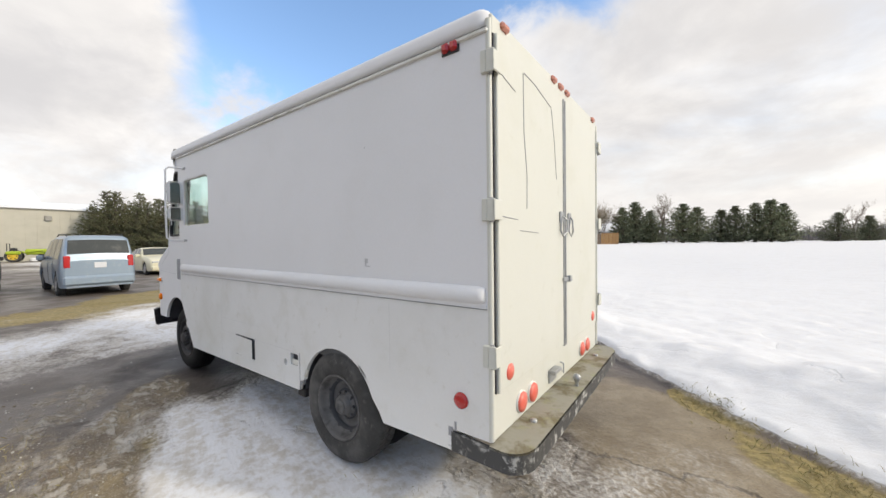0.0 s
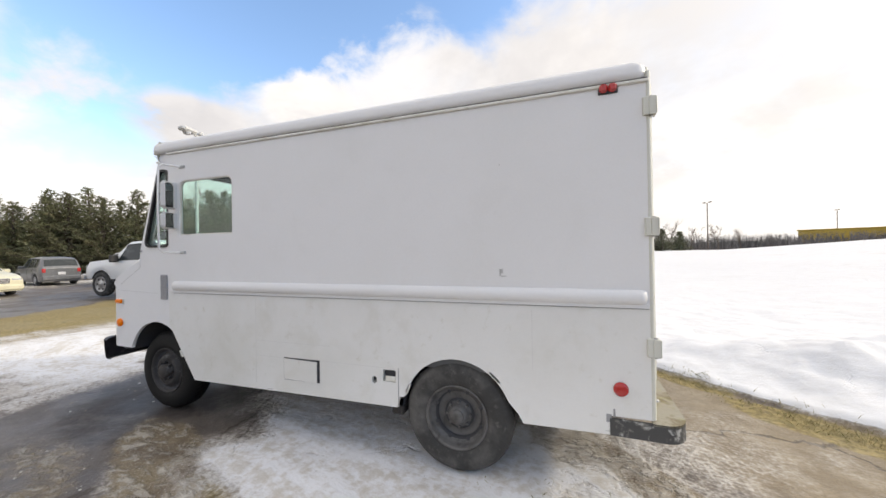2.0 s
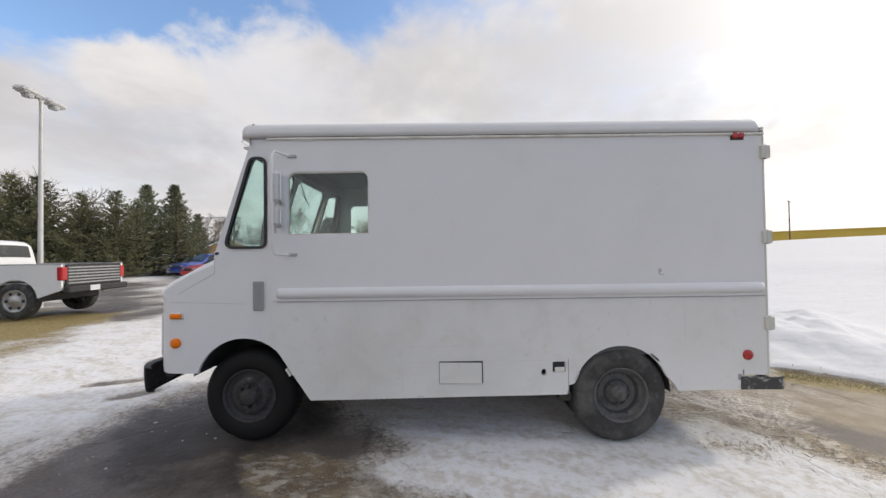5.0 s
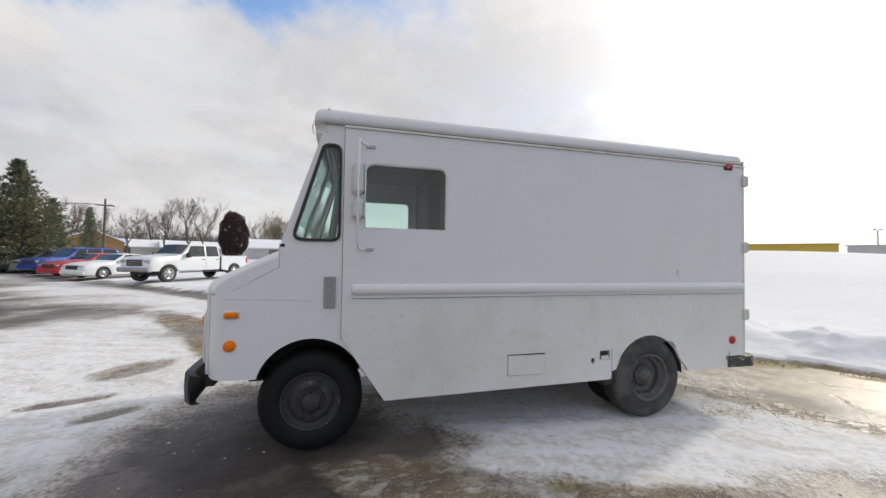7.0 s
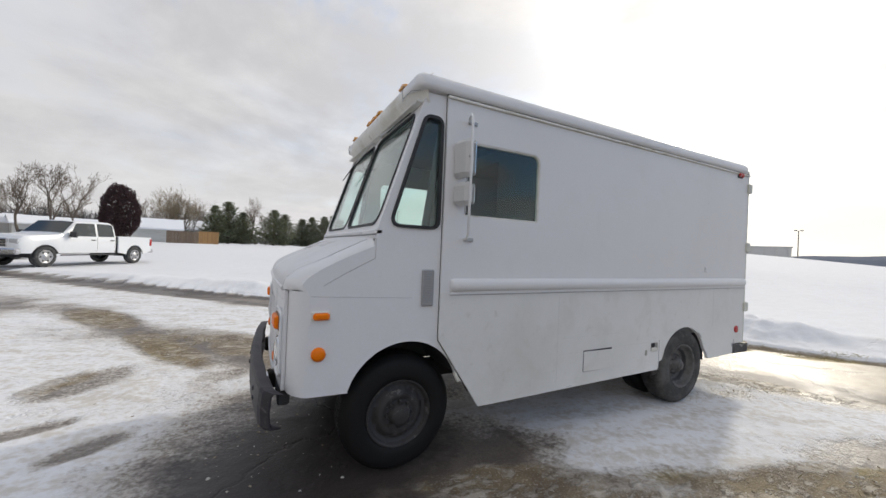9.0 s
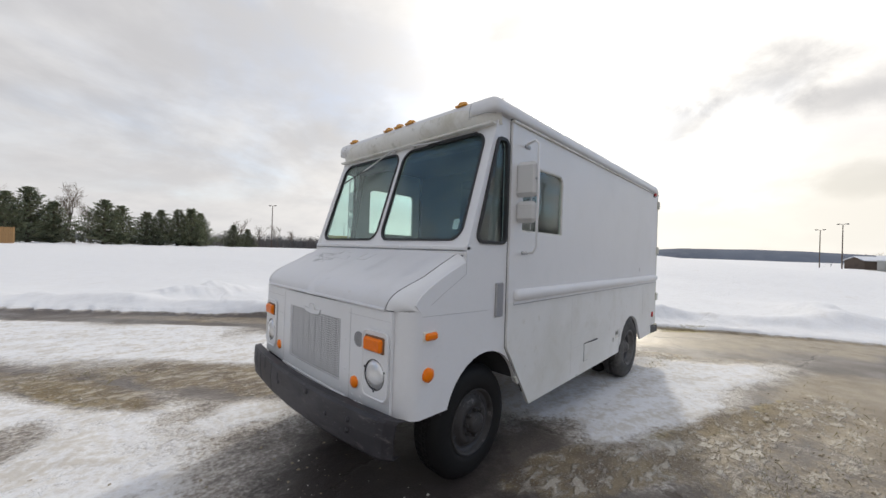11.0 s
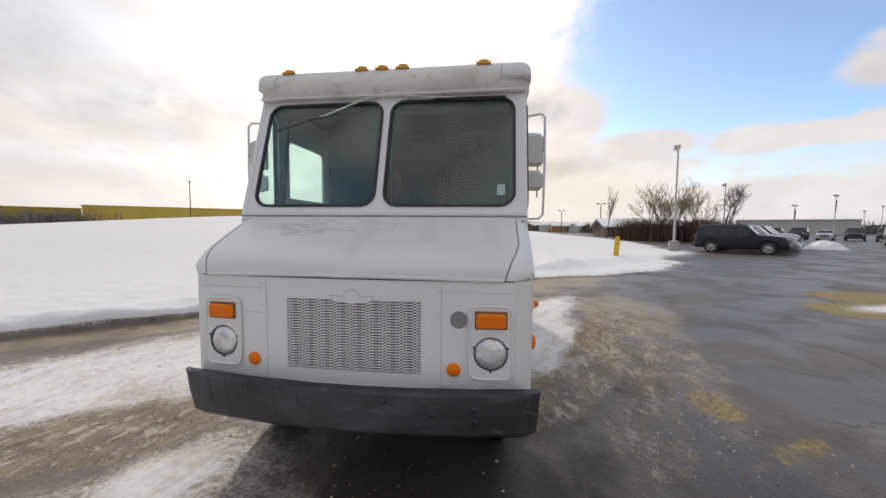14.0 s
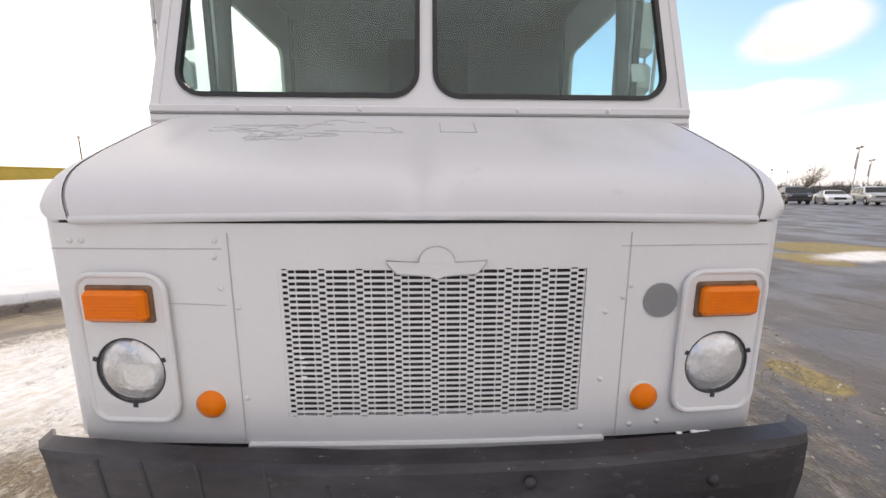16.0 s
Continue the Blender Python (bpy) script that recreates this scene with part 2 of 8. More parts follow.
RIM = material("grey_steel_rim", (0.115, 0.112, 0.110), 0.55, 0.1, spots=((9, 0.45, 0.7, (0.045, 0.042, 0.040), 0.8), (20, 0.58, 0.75, (0.20, 0.19, 0.175), 0.6)), bump=(30, 0.001))
RIM_DARK = material("dark_steel_rim", (0.050, 0.047, 0.047), 0.6, 0.1, spots=((7, 0.48, 0.72, (0.026, 0.024, 0.023), 0.8), (20, 0.56, 0.72, (0.22, 0.21, 0.20), 0.6)), bump=(30, 0.001), spec=0.3)
BUMPER = material("weathered_black_bumper", (0.026, 0.024, 0.029), 0.5, 0.1, spots=(
    (2.2, 0.42, 0.66, (0.095, 0.090, 0.100), 0.75), (7, 0.52, 0.70, (0.018, 0.017, 0.019), 0.7), (14, 0.58, 0.75, (0.17, 0.155, 0.15), 0.5), (30, 0.66, 0.8, (0.16, 0.07, 0.03), 0.5), (70, 0.66, 0.74, (0.42, 0.41, 0.40), 0.6)),
    stretch=(1, 0.5, 1.6), bump=(10, 0.004))
STEP_STEEL = material("mossy_step_plate", (0.30, 0.285, 0.235), 0.7, 0.1, spots=(
    (5, 0.46, 0.62, (0.16, 0.13, 0.07), 0.85), (13, 0.5, 0.7, (0.30, 0.30, 0.16), 0.6)), bump=(18, 0.004))
STEP_EDGE = material("scuffed_step_edge", (0.06, 0.06, 0.06), 0.6, 0.1, spots=(
    (11, 0.54, 0.62, (0.45, 0.45, 0.43), 0.9), (26, 0.55, 0.7, (0.28, 0.27, 0.25), 0.6)), bump=(20, 0.003))
CHASSIS = material("rusty_chassis", (0.030, 0.027, 0.025), 0.85, spots=((6, 0.5, 0.7, (0.09, 0.055, 0.035), 0.6),), bump=(20, 0.003))
AMBER = material("amber_lens", (0.88, 0.20, 0.003), 0.28, spots=((30, 0.5, 0.8, (0.66, 0.13, 0.006), 0.6),), coat=0.08, spec=0.25, bump=(120, 0.001))
OLD_AMBER = material("faded_amber_lens", (0.62, 0.27, 0.02), 0.4, spots=((20, 0.5, 0.75, (0.5, 0.25, 0.05), 0.5),), coat=0.3)
RED = material("red_lens", (0.42, 0.018, 0.018), 0.25, spots=((30, 0.5, 0.8, (0.42, 0.02, 0.015), 0.6),), coat=0.4, bump=(120, 0.001))
FADED_RED = material("sun_bleached_red_lens", (0.72, 0.13, 0.09), 0.35, spots=((24, 0.48, 0.75, (0.75, 0.3, 0.24), 0.6),), coat=0.3)
OLD_RED = material("browned_red_lens", (0.52, 0.20, 0.14), 0.4, spots=((24, 0.48, 0.75, (0.36, 0.16, 0.10), 0.6),), coat=0.2)
BROWNED = material("browned_gasket", (0.20, 0.10, 0.045), 0.6, spots=((20, 0.45, 0.7, (0.07, 0.05, 0.04), 0.7),), grain=(40, 0.3))
CHROME = material("dull_chrome", (0.62, 0.62, 0.64), 0.22, 1.0, spots=((14, 0.5, 0.8, (0.3, 0.3, 0.3), 0.5),))
STEEL = material("galvanised_steel", (0.42, 0.43, 0.44), 0.45, 0.6, spots=((8, 0.45, 0.7, (0.3, 0.3, 0.3), 0.6),), grain=(30, 0.15))
MIRROR = material("mirror_glass", (0.82, 0.84, 0.85), 0.03, 1.0)
VAN_GLASS = glass("green_tinted_glass", (0.89, 0.965, 0.945), haze=(0.0, 0.025), film=(0.5, 0.52, 0.53))
# teal film: dust, plus the panes' reflected brightness put in as colour
SCREEN_GLASS = glass("dust_sheen_windscreen_glass", (0.87, 0.965, 0.94), haze=(0.025, 0.11))
LAMP_GLASS = material("ribbed_lamp_glass", (0.72, 0.73, 0.74), 0.12, 0.55, spots=((16, 0.45, 0.7, (0.5, 0.5, 0.5), 0.5),), coat=0.8, bump=(45, 0.004))
CAB_DARK = material("cab_interior", (0.065, 0.065, 0.07), 0.8, spots=((4, 0.5, 0.8, (0.11, 0.11, 0.11), 0.6),), grain=(25, 0.2))
CAB_WALL = material("cab_lining", (0.095, 0.097, 0.10), 0.75, spots=((2.5, 0.45, 0.75, (0.14, 0.14, 0.14), 0.7),), grain=(25, 0.15))
GRAB = material("off_white_steel", (0.62, 0.62, 0.62), 0.5, spots=((8, 0.5, 0.8, (0.4, 0.38, 0.35), 0.5),))
MESH_GREY = material("grey_vent_plate", (0.36, 0.36, 0.37), 0.6, 0.2, grain=(90, 0.3))
LAMP_POLE = material("painted_lamp_pole", (0.55, 0.55, 0.54), 0.45, 0.2, spots=((6, 0.5, 0.8, (0.42, 0.41, 0.4), 0.5),), grain=(20, 0.1))
CONCRETE = material("concrete", (0.34, 0.33, 0.30), 0.9, spots=((3, 0.45, 0.7, (0.2, 0.19, 0.17), 0.6),), grain=(20, 0.2), bump=(25, 0.006))
YELLOW = material("yellow_paint", (0.66, 0.44, 0.03), 0.5, spots=((7, 0.5, 0.75, (0.4, 0.26, 0.05), 0.6),), grain=(20, 0.1))
BARK = material("bark", (0.13, 0.105, 0.085), 0.95, spots=((5, 0.45, 0.7, (0.07, 0.055, 0.045), 0.7),), bump=(14, 0.02))
TWIG = material("bare_twigs", (0.20, 0.165, 0.135), 0.95, grain=(6, 0.4), random=0.3)
PALE_TWIG = material("pale_bare_twigs", (0.30, 0.25, 0.18), 0.95, grain=(6, 0.4), random=0.3)
NEEDLE = material("pine_needles", (0.165, 0.175, 0.095), 0.85, spots=((0.9, 0.45, 0.7, (0.235, 0.205, 0.11), 0.8), (5, 0.5, 0.75, (0.085, 0.10, 0.055), 0.6)), random=0.5)
NEEDLE_DARK = material("dark_conifer", (0.175, 0.20, 0.125), 0.85, spots=((1.1, 0.45, 0.7, (0.21, 0.20, 0.12), 0.8), (6, 0.5, 0.75, (0.11, 0.13, 0.085), 0.6)), random=0.4)
RUSSET = material("russet_conifer", (0.072, 0.040, 0.042), 0.9, spots=((2, 0.45, 0.7, (0.045, 0.03, 0.03), 0.8),))


# ==== mesh helpers ====
class B:
    """Collects vertices and faces of one mesh."""

    def __init__(self):
        self.v, self.f, self.s = [], [], []

    def add(self, verts, faces, smooth=False):
        k = len(self.v)
        self.v += [tuple(p) for p in verts]
        self.f += [tuple(i + k for i in f) for f in faces]
        self.s += [smooth] * len(faces)
        return self

    def box(self, x0, x1, y0, y1, z0, z1, c=0.0, m=None):
        """A box with its edges cut off by c."""
        c = min(c, abs(x1 - x0) * 0.45, abs(y1 - y0) * 0.45, abs(z1 - z0) * 0.45)
        if c <= 0:
            vs = [Vector((x, y, z)) for x in (x0, x1) for y in (y0, y1) for z in (z0, z1)]
            fs = [(0, 1, 3, 2), (4, 6, 7, 5), (0, 4, 5, 1), (2, 3, 7, 6), (0, 2, 6, 4), (1, 5, 7, 3)]
        else:
            vs, ix = [], {}
            for i, x in enumerate((x0, x1)):
                for j, y in enumerate((y0, y1)):
                    for k, z in enumerate((z0, z1)):
                        sx, sy, sz = (1, -1)[i], (1, -1)[j], (1, -1)[k]
                        for a, p in enumerate(((x, y + sy * c, z + sz * c), (x + sx * c, y, z + sz * c), (x + sx * c, y + sy * c, z))):
                            ix[i, j, k, a] = len(vs)
                            vs.append(Vector(p))
            fs = []
            for s in (0, 1):
                fs.append([ix[s, 0, 0, 0], ix[s, 0, 1, 0], ix[s, 1, 1, 0], ix[s, 1, 0, 0]][::(1 if s == 0 else -1)])
                fs.append([ix[0, s, 0, 1], ix[1, s, 0, 1], ix[1, s, 1, 1], ix[0, s, 1, 1]][::(1 if s == 0 else -1)])
                fs.append([ix[0, 0, s, 2], ix[0, 1, s, 2], ix[1, 1, s, 2], ix[1, 0, s, 2]][::(1 if s == 0 else -1)])
            for i in (0, 1):
                for j in (0, 1):
                    fs.append([ix[i, j, 0, 0], ix[i, j, 1, 0], ix[i, j, 1, 1], ix[i, j, 0, 1]])
                    fs.append([ix[i, 0, j, 0], ix[i, 1, j, 0], ix[i, 1, j, 2], ix[i, 0, j, 2]])
                    fs.append([ix[0, i, j, 1], ix[1, i, j, 1], ix[1, i, j, 2], ix[0, i, j, 2]])
            for i in (0, 1):
                for j in (0, 1):
                    for k in (0, 1):
                        fs.append([ix[i, j, k, 0], ix[i, j, k, 1], ix[i, j, k, 2]])
        if m is not None:
            vs = [m @ v for v in vs]
        return self.add(vs, fs)

    def tube(self, path, r, n=8, caps=True, smooth=True):
        """A round bar along points; r: a radius, or one for each point."""
        pts = [Vector(p) for p in path]
        rs = list(r) if hasattr(r, "__len__") else [r] * len(pts)
        vs, fs = [], []
        side = None
        for i, p in enumerate(pts):
            t = (pts[min(i + 1, len(pts) - 1)] - pts[max(i - 1, 0)])
            t = t.normalized() if t.length > 1e-9 else Vector((0, 0, 1))
            if side is None:
                side = t.cross(Vector((0, 0, 1)) if abs(t.z) < 0.9 else Vector((1, 0, 0))).normalized()
            side = (side - t * side.dot(t))
            side = side.normalized() if side.length > 1e-6 else t.orthogonal().normalized()
            other = t.cross(side)
            vs += [p + (side * math.cos(2 * math.pi * k / n) + other * math.sin(2 * math.pi * k / n)) * rs[i] for k in range(n)]
        for i in range(len(pts) - 1):
            for k in range(n):
                fs.append((i * n + k, i * n + (k + 1) % n, (i + 1) * n + (k + 1) % n, (i + 1) * n + k))
        self.add(vs, fs, smooth)
        if caps:
            self.add(vs[:n], [tuple(reversed(range(n)))])
            self.add(vs[-n:], [tuple(range(n))])
        return self

    def lathe(self, profile, m, n=32, smooth=True):
        """Turns points (radius, height) round the z axis of m."""
        vs, fs = [], []
        for r, h in profile:
            vs += [m @ Vector((r * math.cos(2 * math.pi * k / n), r * math.sin(2 * math.pi * k / n), h)) for k in range(n)]
        for i in range(len(profile) - 1):
            for k in range(n):
                fs.append((i * n + k, i * n + (k + 1) % n, (i + 1) * n + (k + 1) % n, (i + 1) * n + k))
        return self.add(vs, fs, smooth)

    def grid(self, fn, nu, nv, smooth=True, flip=False):
        vs = [fn(i / nu, j / nv) for i in range(nu + 1) for j in range(nv + 1)]
        fs = []
        for i in range(nu):
            for j in range(nv):
                q = (i * (nv + 1) + j, (i + 1) * (nv + 1) + j, (i + 1) * (nv + 1) + j + 1, i * (nv + 1) + j + 1)
                fs.append(q[::-1] if flip else q)
        return self.add(vs, fs, smooth)

    def plate(self, loops, at, depth):
        """A sheet with holes: loops of (u, v), the outer one first; at(u, v, d) gives the place, d from 0 to depth."""
        flat = [[Vector((u, v, 0)) for u, v in lp] for lp in loops]
        tris = geometry_tess(flat)
        pts = [p for lp in loops for p in lp]
        k = len(pts)
        vs = [at(u, v, 0.0) for u, v in pts] + [at(u, v, depth) for u, v in pts]
        fs = [tuple(t) for t in tris] + [tuple(i + k for i in reversed(t)) for t in tris]
        s = 0
        for lp in loops:
            n = len(lp)
            for i in range(n):
                a, b = s + i, s + (i + 1) % n
                fs.append((a, b, b + k, a + k))
            s += n
        return self.add(vs, fs)

    def mesh(self, name, mats, recalc=True):
        me = bpy.data.meshes.new(name)
        me.from_pydata(self.v, [], self.f)
        me.polygons.foreach_set("use_smooth", self.s)
        if recalc:
            bm = bmesh.new()
            bm.from_mesh(me)
            bmesh.ops.recalc_face_normals(bm, faces=bm.faces)
            bm.to_mesh(me)
            bm.free()
        for m in (mats if isinstance(mats, (list, tuple)) else [mats]):
            me.materials.append(m)
        me.update()
        return me


def geometry_tess(flat):
    from mathutils.geometry import tessellate_polygon
    return tessellate_polygon(flat)


def part(name, b, mat, parent=None, label="", recalc=True):
    """One mesh object, under a thing or a part of it."""
    ob = new(name, b.mesh(name, mat, recalc) if isinstance(b, B) else b)
    if parent is not None:
        ob.parent = parent
    return tagged(ob, label)


def pieces(name, b, mat, parent=None, label=""):
    """Each loose piece of b as a part of its own."""
    root = list(range(len(b.v)))

    def find(i):
        while root[i] != i:
            root[i] = root[root[i]]
            i = root[i]
        return i

    seen = {}
    for i, p in enumerate(b.v):
        j = seen.setdefault(tuple(round(c, 6) for c in p), i)
        root[find(i)] = find(j)
    for f in b.f:
        for i in f[1:]:
            root[find(i)] = find(f[0])
    groups = {}
    for f, s in zip(b.f, b.s):
        groups.setdefault(find(f[0]), []).append((f, s))
    out = []
    for faces in groups.values():
        ids = sorted({i for f, s in faces for i in f})
        at = {i: k for k, i in enumerate(ids)}
        q = B()
        q.v = [b.v[i] for i in ids]
        q.f = [tuple(at[i] for i in f) for f, s in faces]
        q.s = [s for f, s in faces]
        out.append(part(name, q, mat, parent, label))
    return out


def thing(name, label, category, at=None, group="", kind=""):
    ob = new(name)
    ob.empty_display_size = 0.2
    if at is not None:
        ob.matrix_world = at
    return tagged(ob, label, category, group, kind)


def round_rect(u0, u1, v0, v1, r, n=5):
    """Corner points of a rectangle; r: one radius, or four from (u0, v0) on, anticlockwise."""
    rs = r if hasattr(r, "__len__") else (r,) * 4
    out = []
    for (cu, cv, a0), q in zip(((u0, v0, 180), (u1, v0, 270), (u1, v1, 0), (u0, v1, 90)), rs):
        su, sv = (1 if cu == u0 else -1), (1 if cv == v0 else -1)
        for k in range(n + 1):
            a = radians(a0 + 90 * k / n)
            out.append((cu + su * q + q * math.cos(a), cv + sv * q + q * math.sin(a)))
    return out


def round_poly(pts, r, n=5):
    """A polygon with its corners rounded."""
    out = []
    k = len(pts)
    for i in range(k):
        p, a, c = Vector(pts[i]), Vector(pts[i - 1]), Vector(pts[(i + 1) % k])
        da, dc = (a - p).normalized(), (c - p).normalized()
        ang = da.angle(dc)
        d = min(r / math.tan(ang / 2), (a - p).length * 0.45, (c - p).length * 0.45)
        p0, p1 = p + da * d, p + dc * d
        for j in range(n + 1):
            t = j / n
            out.append(tuple((1 - t) ** 2 * p0 + 2 * t * (1 - t) * p + t * t * p1))
    return out


def grow(loop, d):
    """The loop moved outwards by d (loops run anticlockwise)."""
    out = []
    n = len(loop)
    for i in range(n):
        a, p, c = Vector(loop[i - 1]), Vector(loop[i]), Vector(loop[(i + 1) % n])
        e = c - a
        nrm = Vector((e.y, -e.x))
        nrm = nrm.normalized() if nrm.length > 1e-9 else Vector((0, 0))
        out.append(tuple(p + nrm * d))
    return out


def lerp(a, b, t):
    return a + (b - a) * t


def curve_at(points, x):
    """Piecewise linear through (x, value)."""
    if x <= points[0][0]:
        return points[0][1]
    for (a, va), (c, vc) in zip(points, points[1:]):
        if x <= c:
            return lerp(va, vc, (x - a) / (c - a))
    return points[-1][1]


def soft_curve(points, x, w=0.06):
    return sum(curve_at(points, x + d * w) for d in (-1, -0.5, 0, 0.5, 1)) / 5


def sstep(x, a, b):
    t = np.clip((x - a) / (b - a), 0, 1)
    return t * t * (3 - 2 * t)


# ==== ground ====
def hash2(ix, iy, seed):
    h = (ix.astype(np.int64) * 374761393 + iy.astype(np.int64) * 668265263 + seed * 974634777) & 0x7FFFFFFF
    h = ((h ^ (h >> 13)) * 1274126177) & 0x7FFFFFFF
    return ((h ^ (h >> 16)) & 0xFFFF) / 65535.0


def vnoise(x, y, seed=0):
    ix, iy = np.floor(x), np.floor(y)
    fx, fy = x - ix, y - iy
    fx, fy = fx * fx * (3 - 2 * fx), fy * fy * (3 - 2 * fy)
    a, b2 = hash2(ix, iy, seed), hash2(ix + 1, iy, seed)
    c, d = hash2(ix, iy + 1, seed), hash2(ix + 1, iy + 1, seed)
    return (a + (b2 - a) * fx) * (1 - fy) + (c + (d - c) * fx) * fy


def fbm(x, y, octaves=4, seed=0):
    out, amp, tot = 0.0, 1.0, 0.0
    for k in range(octaves):
        out = out + amp * vnoise(x * 2 ** k, y * 2 ** k, seed + k)
        tot += amp
        amp *= 0.5
    return out / tot


def blob(x, y, cx, cy, rx, ry, turn=0.0):
    """1 in the middle of an ellipse, 0 on its rim, negative outside."""
    c, s = math.cos(radians(turn)), math.sin(radians(turn))
    u, v = (x - cx) * c + (y - cy) * s, -(x - cx) * s + (y - cy) * c
    return 1 - np.sqrt((u / rx) ** 2 + (v / ry) ** 2)


def land(x, y):
    """The lie of the land, without the snow on it."""
    x, y = np.asarray(x, float), np.asarray(y, float)
    s = x + y
    hill = 2.6 * np.exp(-(((x - 36) / 28) ** 2 + ((y - 24) / 24) ** 2))
    hill = hill * sstep(s, 5, 26)
    rise = 0.75 * sstep(y, 14, 70)
    return hill + rise * sstep(s, 4, 20)


SNOW_PATCHES = (  # middle x, y, half lengths, turn, weight
    (-6.8, 7.4, 6.5, 1.25, 133, 1.0), (-8.3, 2.2, 2.3, 4.6, 14, 1.0), (-14.5, 16.5, 9.0, 3.2, 133, 0.9), (-7.6, -1.2, 1.6, 1.3, 10, 0.75),
    (-6.6, 2.2, 1.5, 2.2, 20, 0.9), (-5.3, 2.2, 0.8, 0.5, 0, 0.9), (-1.75, -0.28, 2.2, 0.72, -10, 1.05), (-0.2, -0.80, 1.35, 0.5, -26, 1.0), (-1.7, 0.6, 2.6, 1.0, 0, 0.92), (-2.9, 0.15, 0.8, 0.6, 0, 0.95),
    (-5.6, 5.2, 3.0, 1.1, 132, 1.0), (-3.6, 4.0, 1.0, 0.9, 120, 0.95), (0.8, -7.9, 0.55, 1.5, 14, 0.95), (-20, 12, 5, 2, 140, 0.7), (-9.2, 5.6, 3.2, 1.7, 125, 0.9), (-2.9, -0.75, 0.9, 0.16, -32, 0.7), (-3.2, -1.0, 0.9, 0.14, -30, 0.55))
BARE_PATCHES = (
    (-5.2, 3.35, 1.75, 0.6, 125, 0.85), (-6.9, 2.7, 0.5, 0.25, 60, 0.6), (-6.95, 1.66, 0.4, 0.12, 20, 0.8), (-6.36, 1.25, 0.3, 0.12, 40, 0.8), (-7.8, 6.4, 1.7, 0.4, 120, 0.8), (-6.5, 4.2, 1.6, 0.3, 118, 0.8), (-8.1, 19.2, 3.2, 0.5, -30, 1.0), (-4.7, -0.1, 1.25, 1.35, 0, 0.97),
    (-5.35, 1.1, 0.75, 0.9, 0, 0.6), (-2.2, -1.2, 1.4, 0.28, -14, 0.5))
GRASS_PATCHES = ((0.85, 2.55, 0.42, 0.2, -42, 1.0), (1.75, 1.45, 1.0, 0.28, -42, 0.66), (3.2, -0.05, 1.0, 0.16, -38, 0.75), (-12.2, 3.4, 3.0, 5.0, 30, 0.9),
                 (-11.0, -2.0, 1.8, 3.0, 10, 0.6), (0.7, -6.6, 1.1, 0.8, -20, 0.85), (2.0, -8.4, 1.4, 1.8, 10, 0.85), (-2.6, -5.1, 0.9, 0.22, -40, 0.32), (-4.2, -3.3, 0.8, 0.2, -40, 0.32),
                 (-6.3, 3.7, 1.2, 0.22, 118, 0.72), (-8.0, 6.7, 1.0, 0.3, 120, 0.7), (-7.15, 2.8, 0.4, 0.2, 60, 0.7), (-2.3, -0.85, 1.2, 0.22, -14, 0.62), (-1.2, -1.45, 1.1, 0.25, -18, 0.6), (-0.05, 0.35, 0.8, 0.12, -52, 0.5), (-3.7, -1.7, 0.35, 0.2, 10, 0.6), (-4.4, -1.85, 0.5, 0.12, -60, 0.5), (-3.0, -1.05, 0.8, 0.12, -25, 0.55), (20, -9.0, 3.0, 1.2, 0, 0.9), (-16, 9, 1.5, 5, 20, 0.4))


SLUSH_PATCHES = (  # churned slush, brown and lumpy
    (-2.2, -1.15, 1.4, 0.36, -14, 0.85), (-3.6, -0.48, 0.9, 0.34, -28, 0.9), (-1.2, -1.6, 1.3, 0.4, -18, 0.75), (0.1, 0.25, 1.15, 0.24, -52, 0.95), (-0.5, 0.75, 0.6, 0.35, -50, 0.7),
    (-5.2, 3.45, 1.9, 0.62, 125, 0.9), (-6.1, 4.6, 1.3, 0.6, 125, 0.6), (-2.6, -1.5, 1.6, 0.35, -20, 0.5), (-4.2, -1.0, 1.0, 0.4, -25, 0.5), (-1.9, -2.1, 2.2, 0.5, -10, 0.4), (0.9, -0.9, 1.2, 0.3, -45, 0.5),
    (-7.8, 6.4, 1.8, 0.45, 120, 0.85), (-6.5, 4.2, 1.7, 0.36, 118, 0.9), (-7.1, 2.8, 0.5, 0.22, 60, 0.7))
TAN_PATCHES = (  # lane washed with tan grit
    (2.2, 0.2, 3.4, 1.3, -42, 1.0), (0.6, 1.6, 1.4, 0.8, -50, 1.0), (4.5, -2.4, 3.5, 1.3, -35, 0.9), (-0.4, -2.2, 2.4, 0.9, -12, 0.75), (-2.6, -1.9, 2.0, 0.5, -12, 0.5), (-3.3, 6.2, 5.0, 0.5, 135, 0.55))


WET_SHADE_PATCHES = (  # wet asphalt, blackened: shade under the van's front is painted in
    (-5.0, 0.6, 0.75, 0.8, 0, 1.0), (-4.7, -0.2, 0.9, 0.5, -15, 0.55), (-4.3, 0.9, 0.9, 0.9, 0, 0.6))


def wet_shade_mask(x, y):
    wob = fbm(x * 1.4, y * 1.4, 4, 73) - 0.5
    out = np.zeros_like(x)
    for cx, cy, rx, ry, turn, w in WET_SHADE_PATCHES:
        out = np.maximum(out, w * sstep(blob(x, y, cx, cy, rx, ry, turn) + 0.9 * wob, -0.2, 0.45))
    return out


def tan_mask(x, y):
    wob = fbm(x * 0.8, y * 0.8, 3, 91) - 0.5
    out = np.zeros_like(x)
    for cx, cy, rx, ry, turn, w in TAN_PATCHES:
        out = np.maximum(out, w * sstep(blob(x, y, cx, cy, rx, ry, turn) + 0.7 * wob, -0.35, 0.6))
    return out


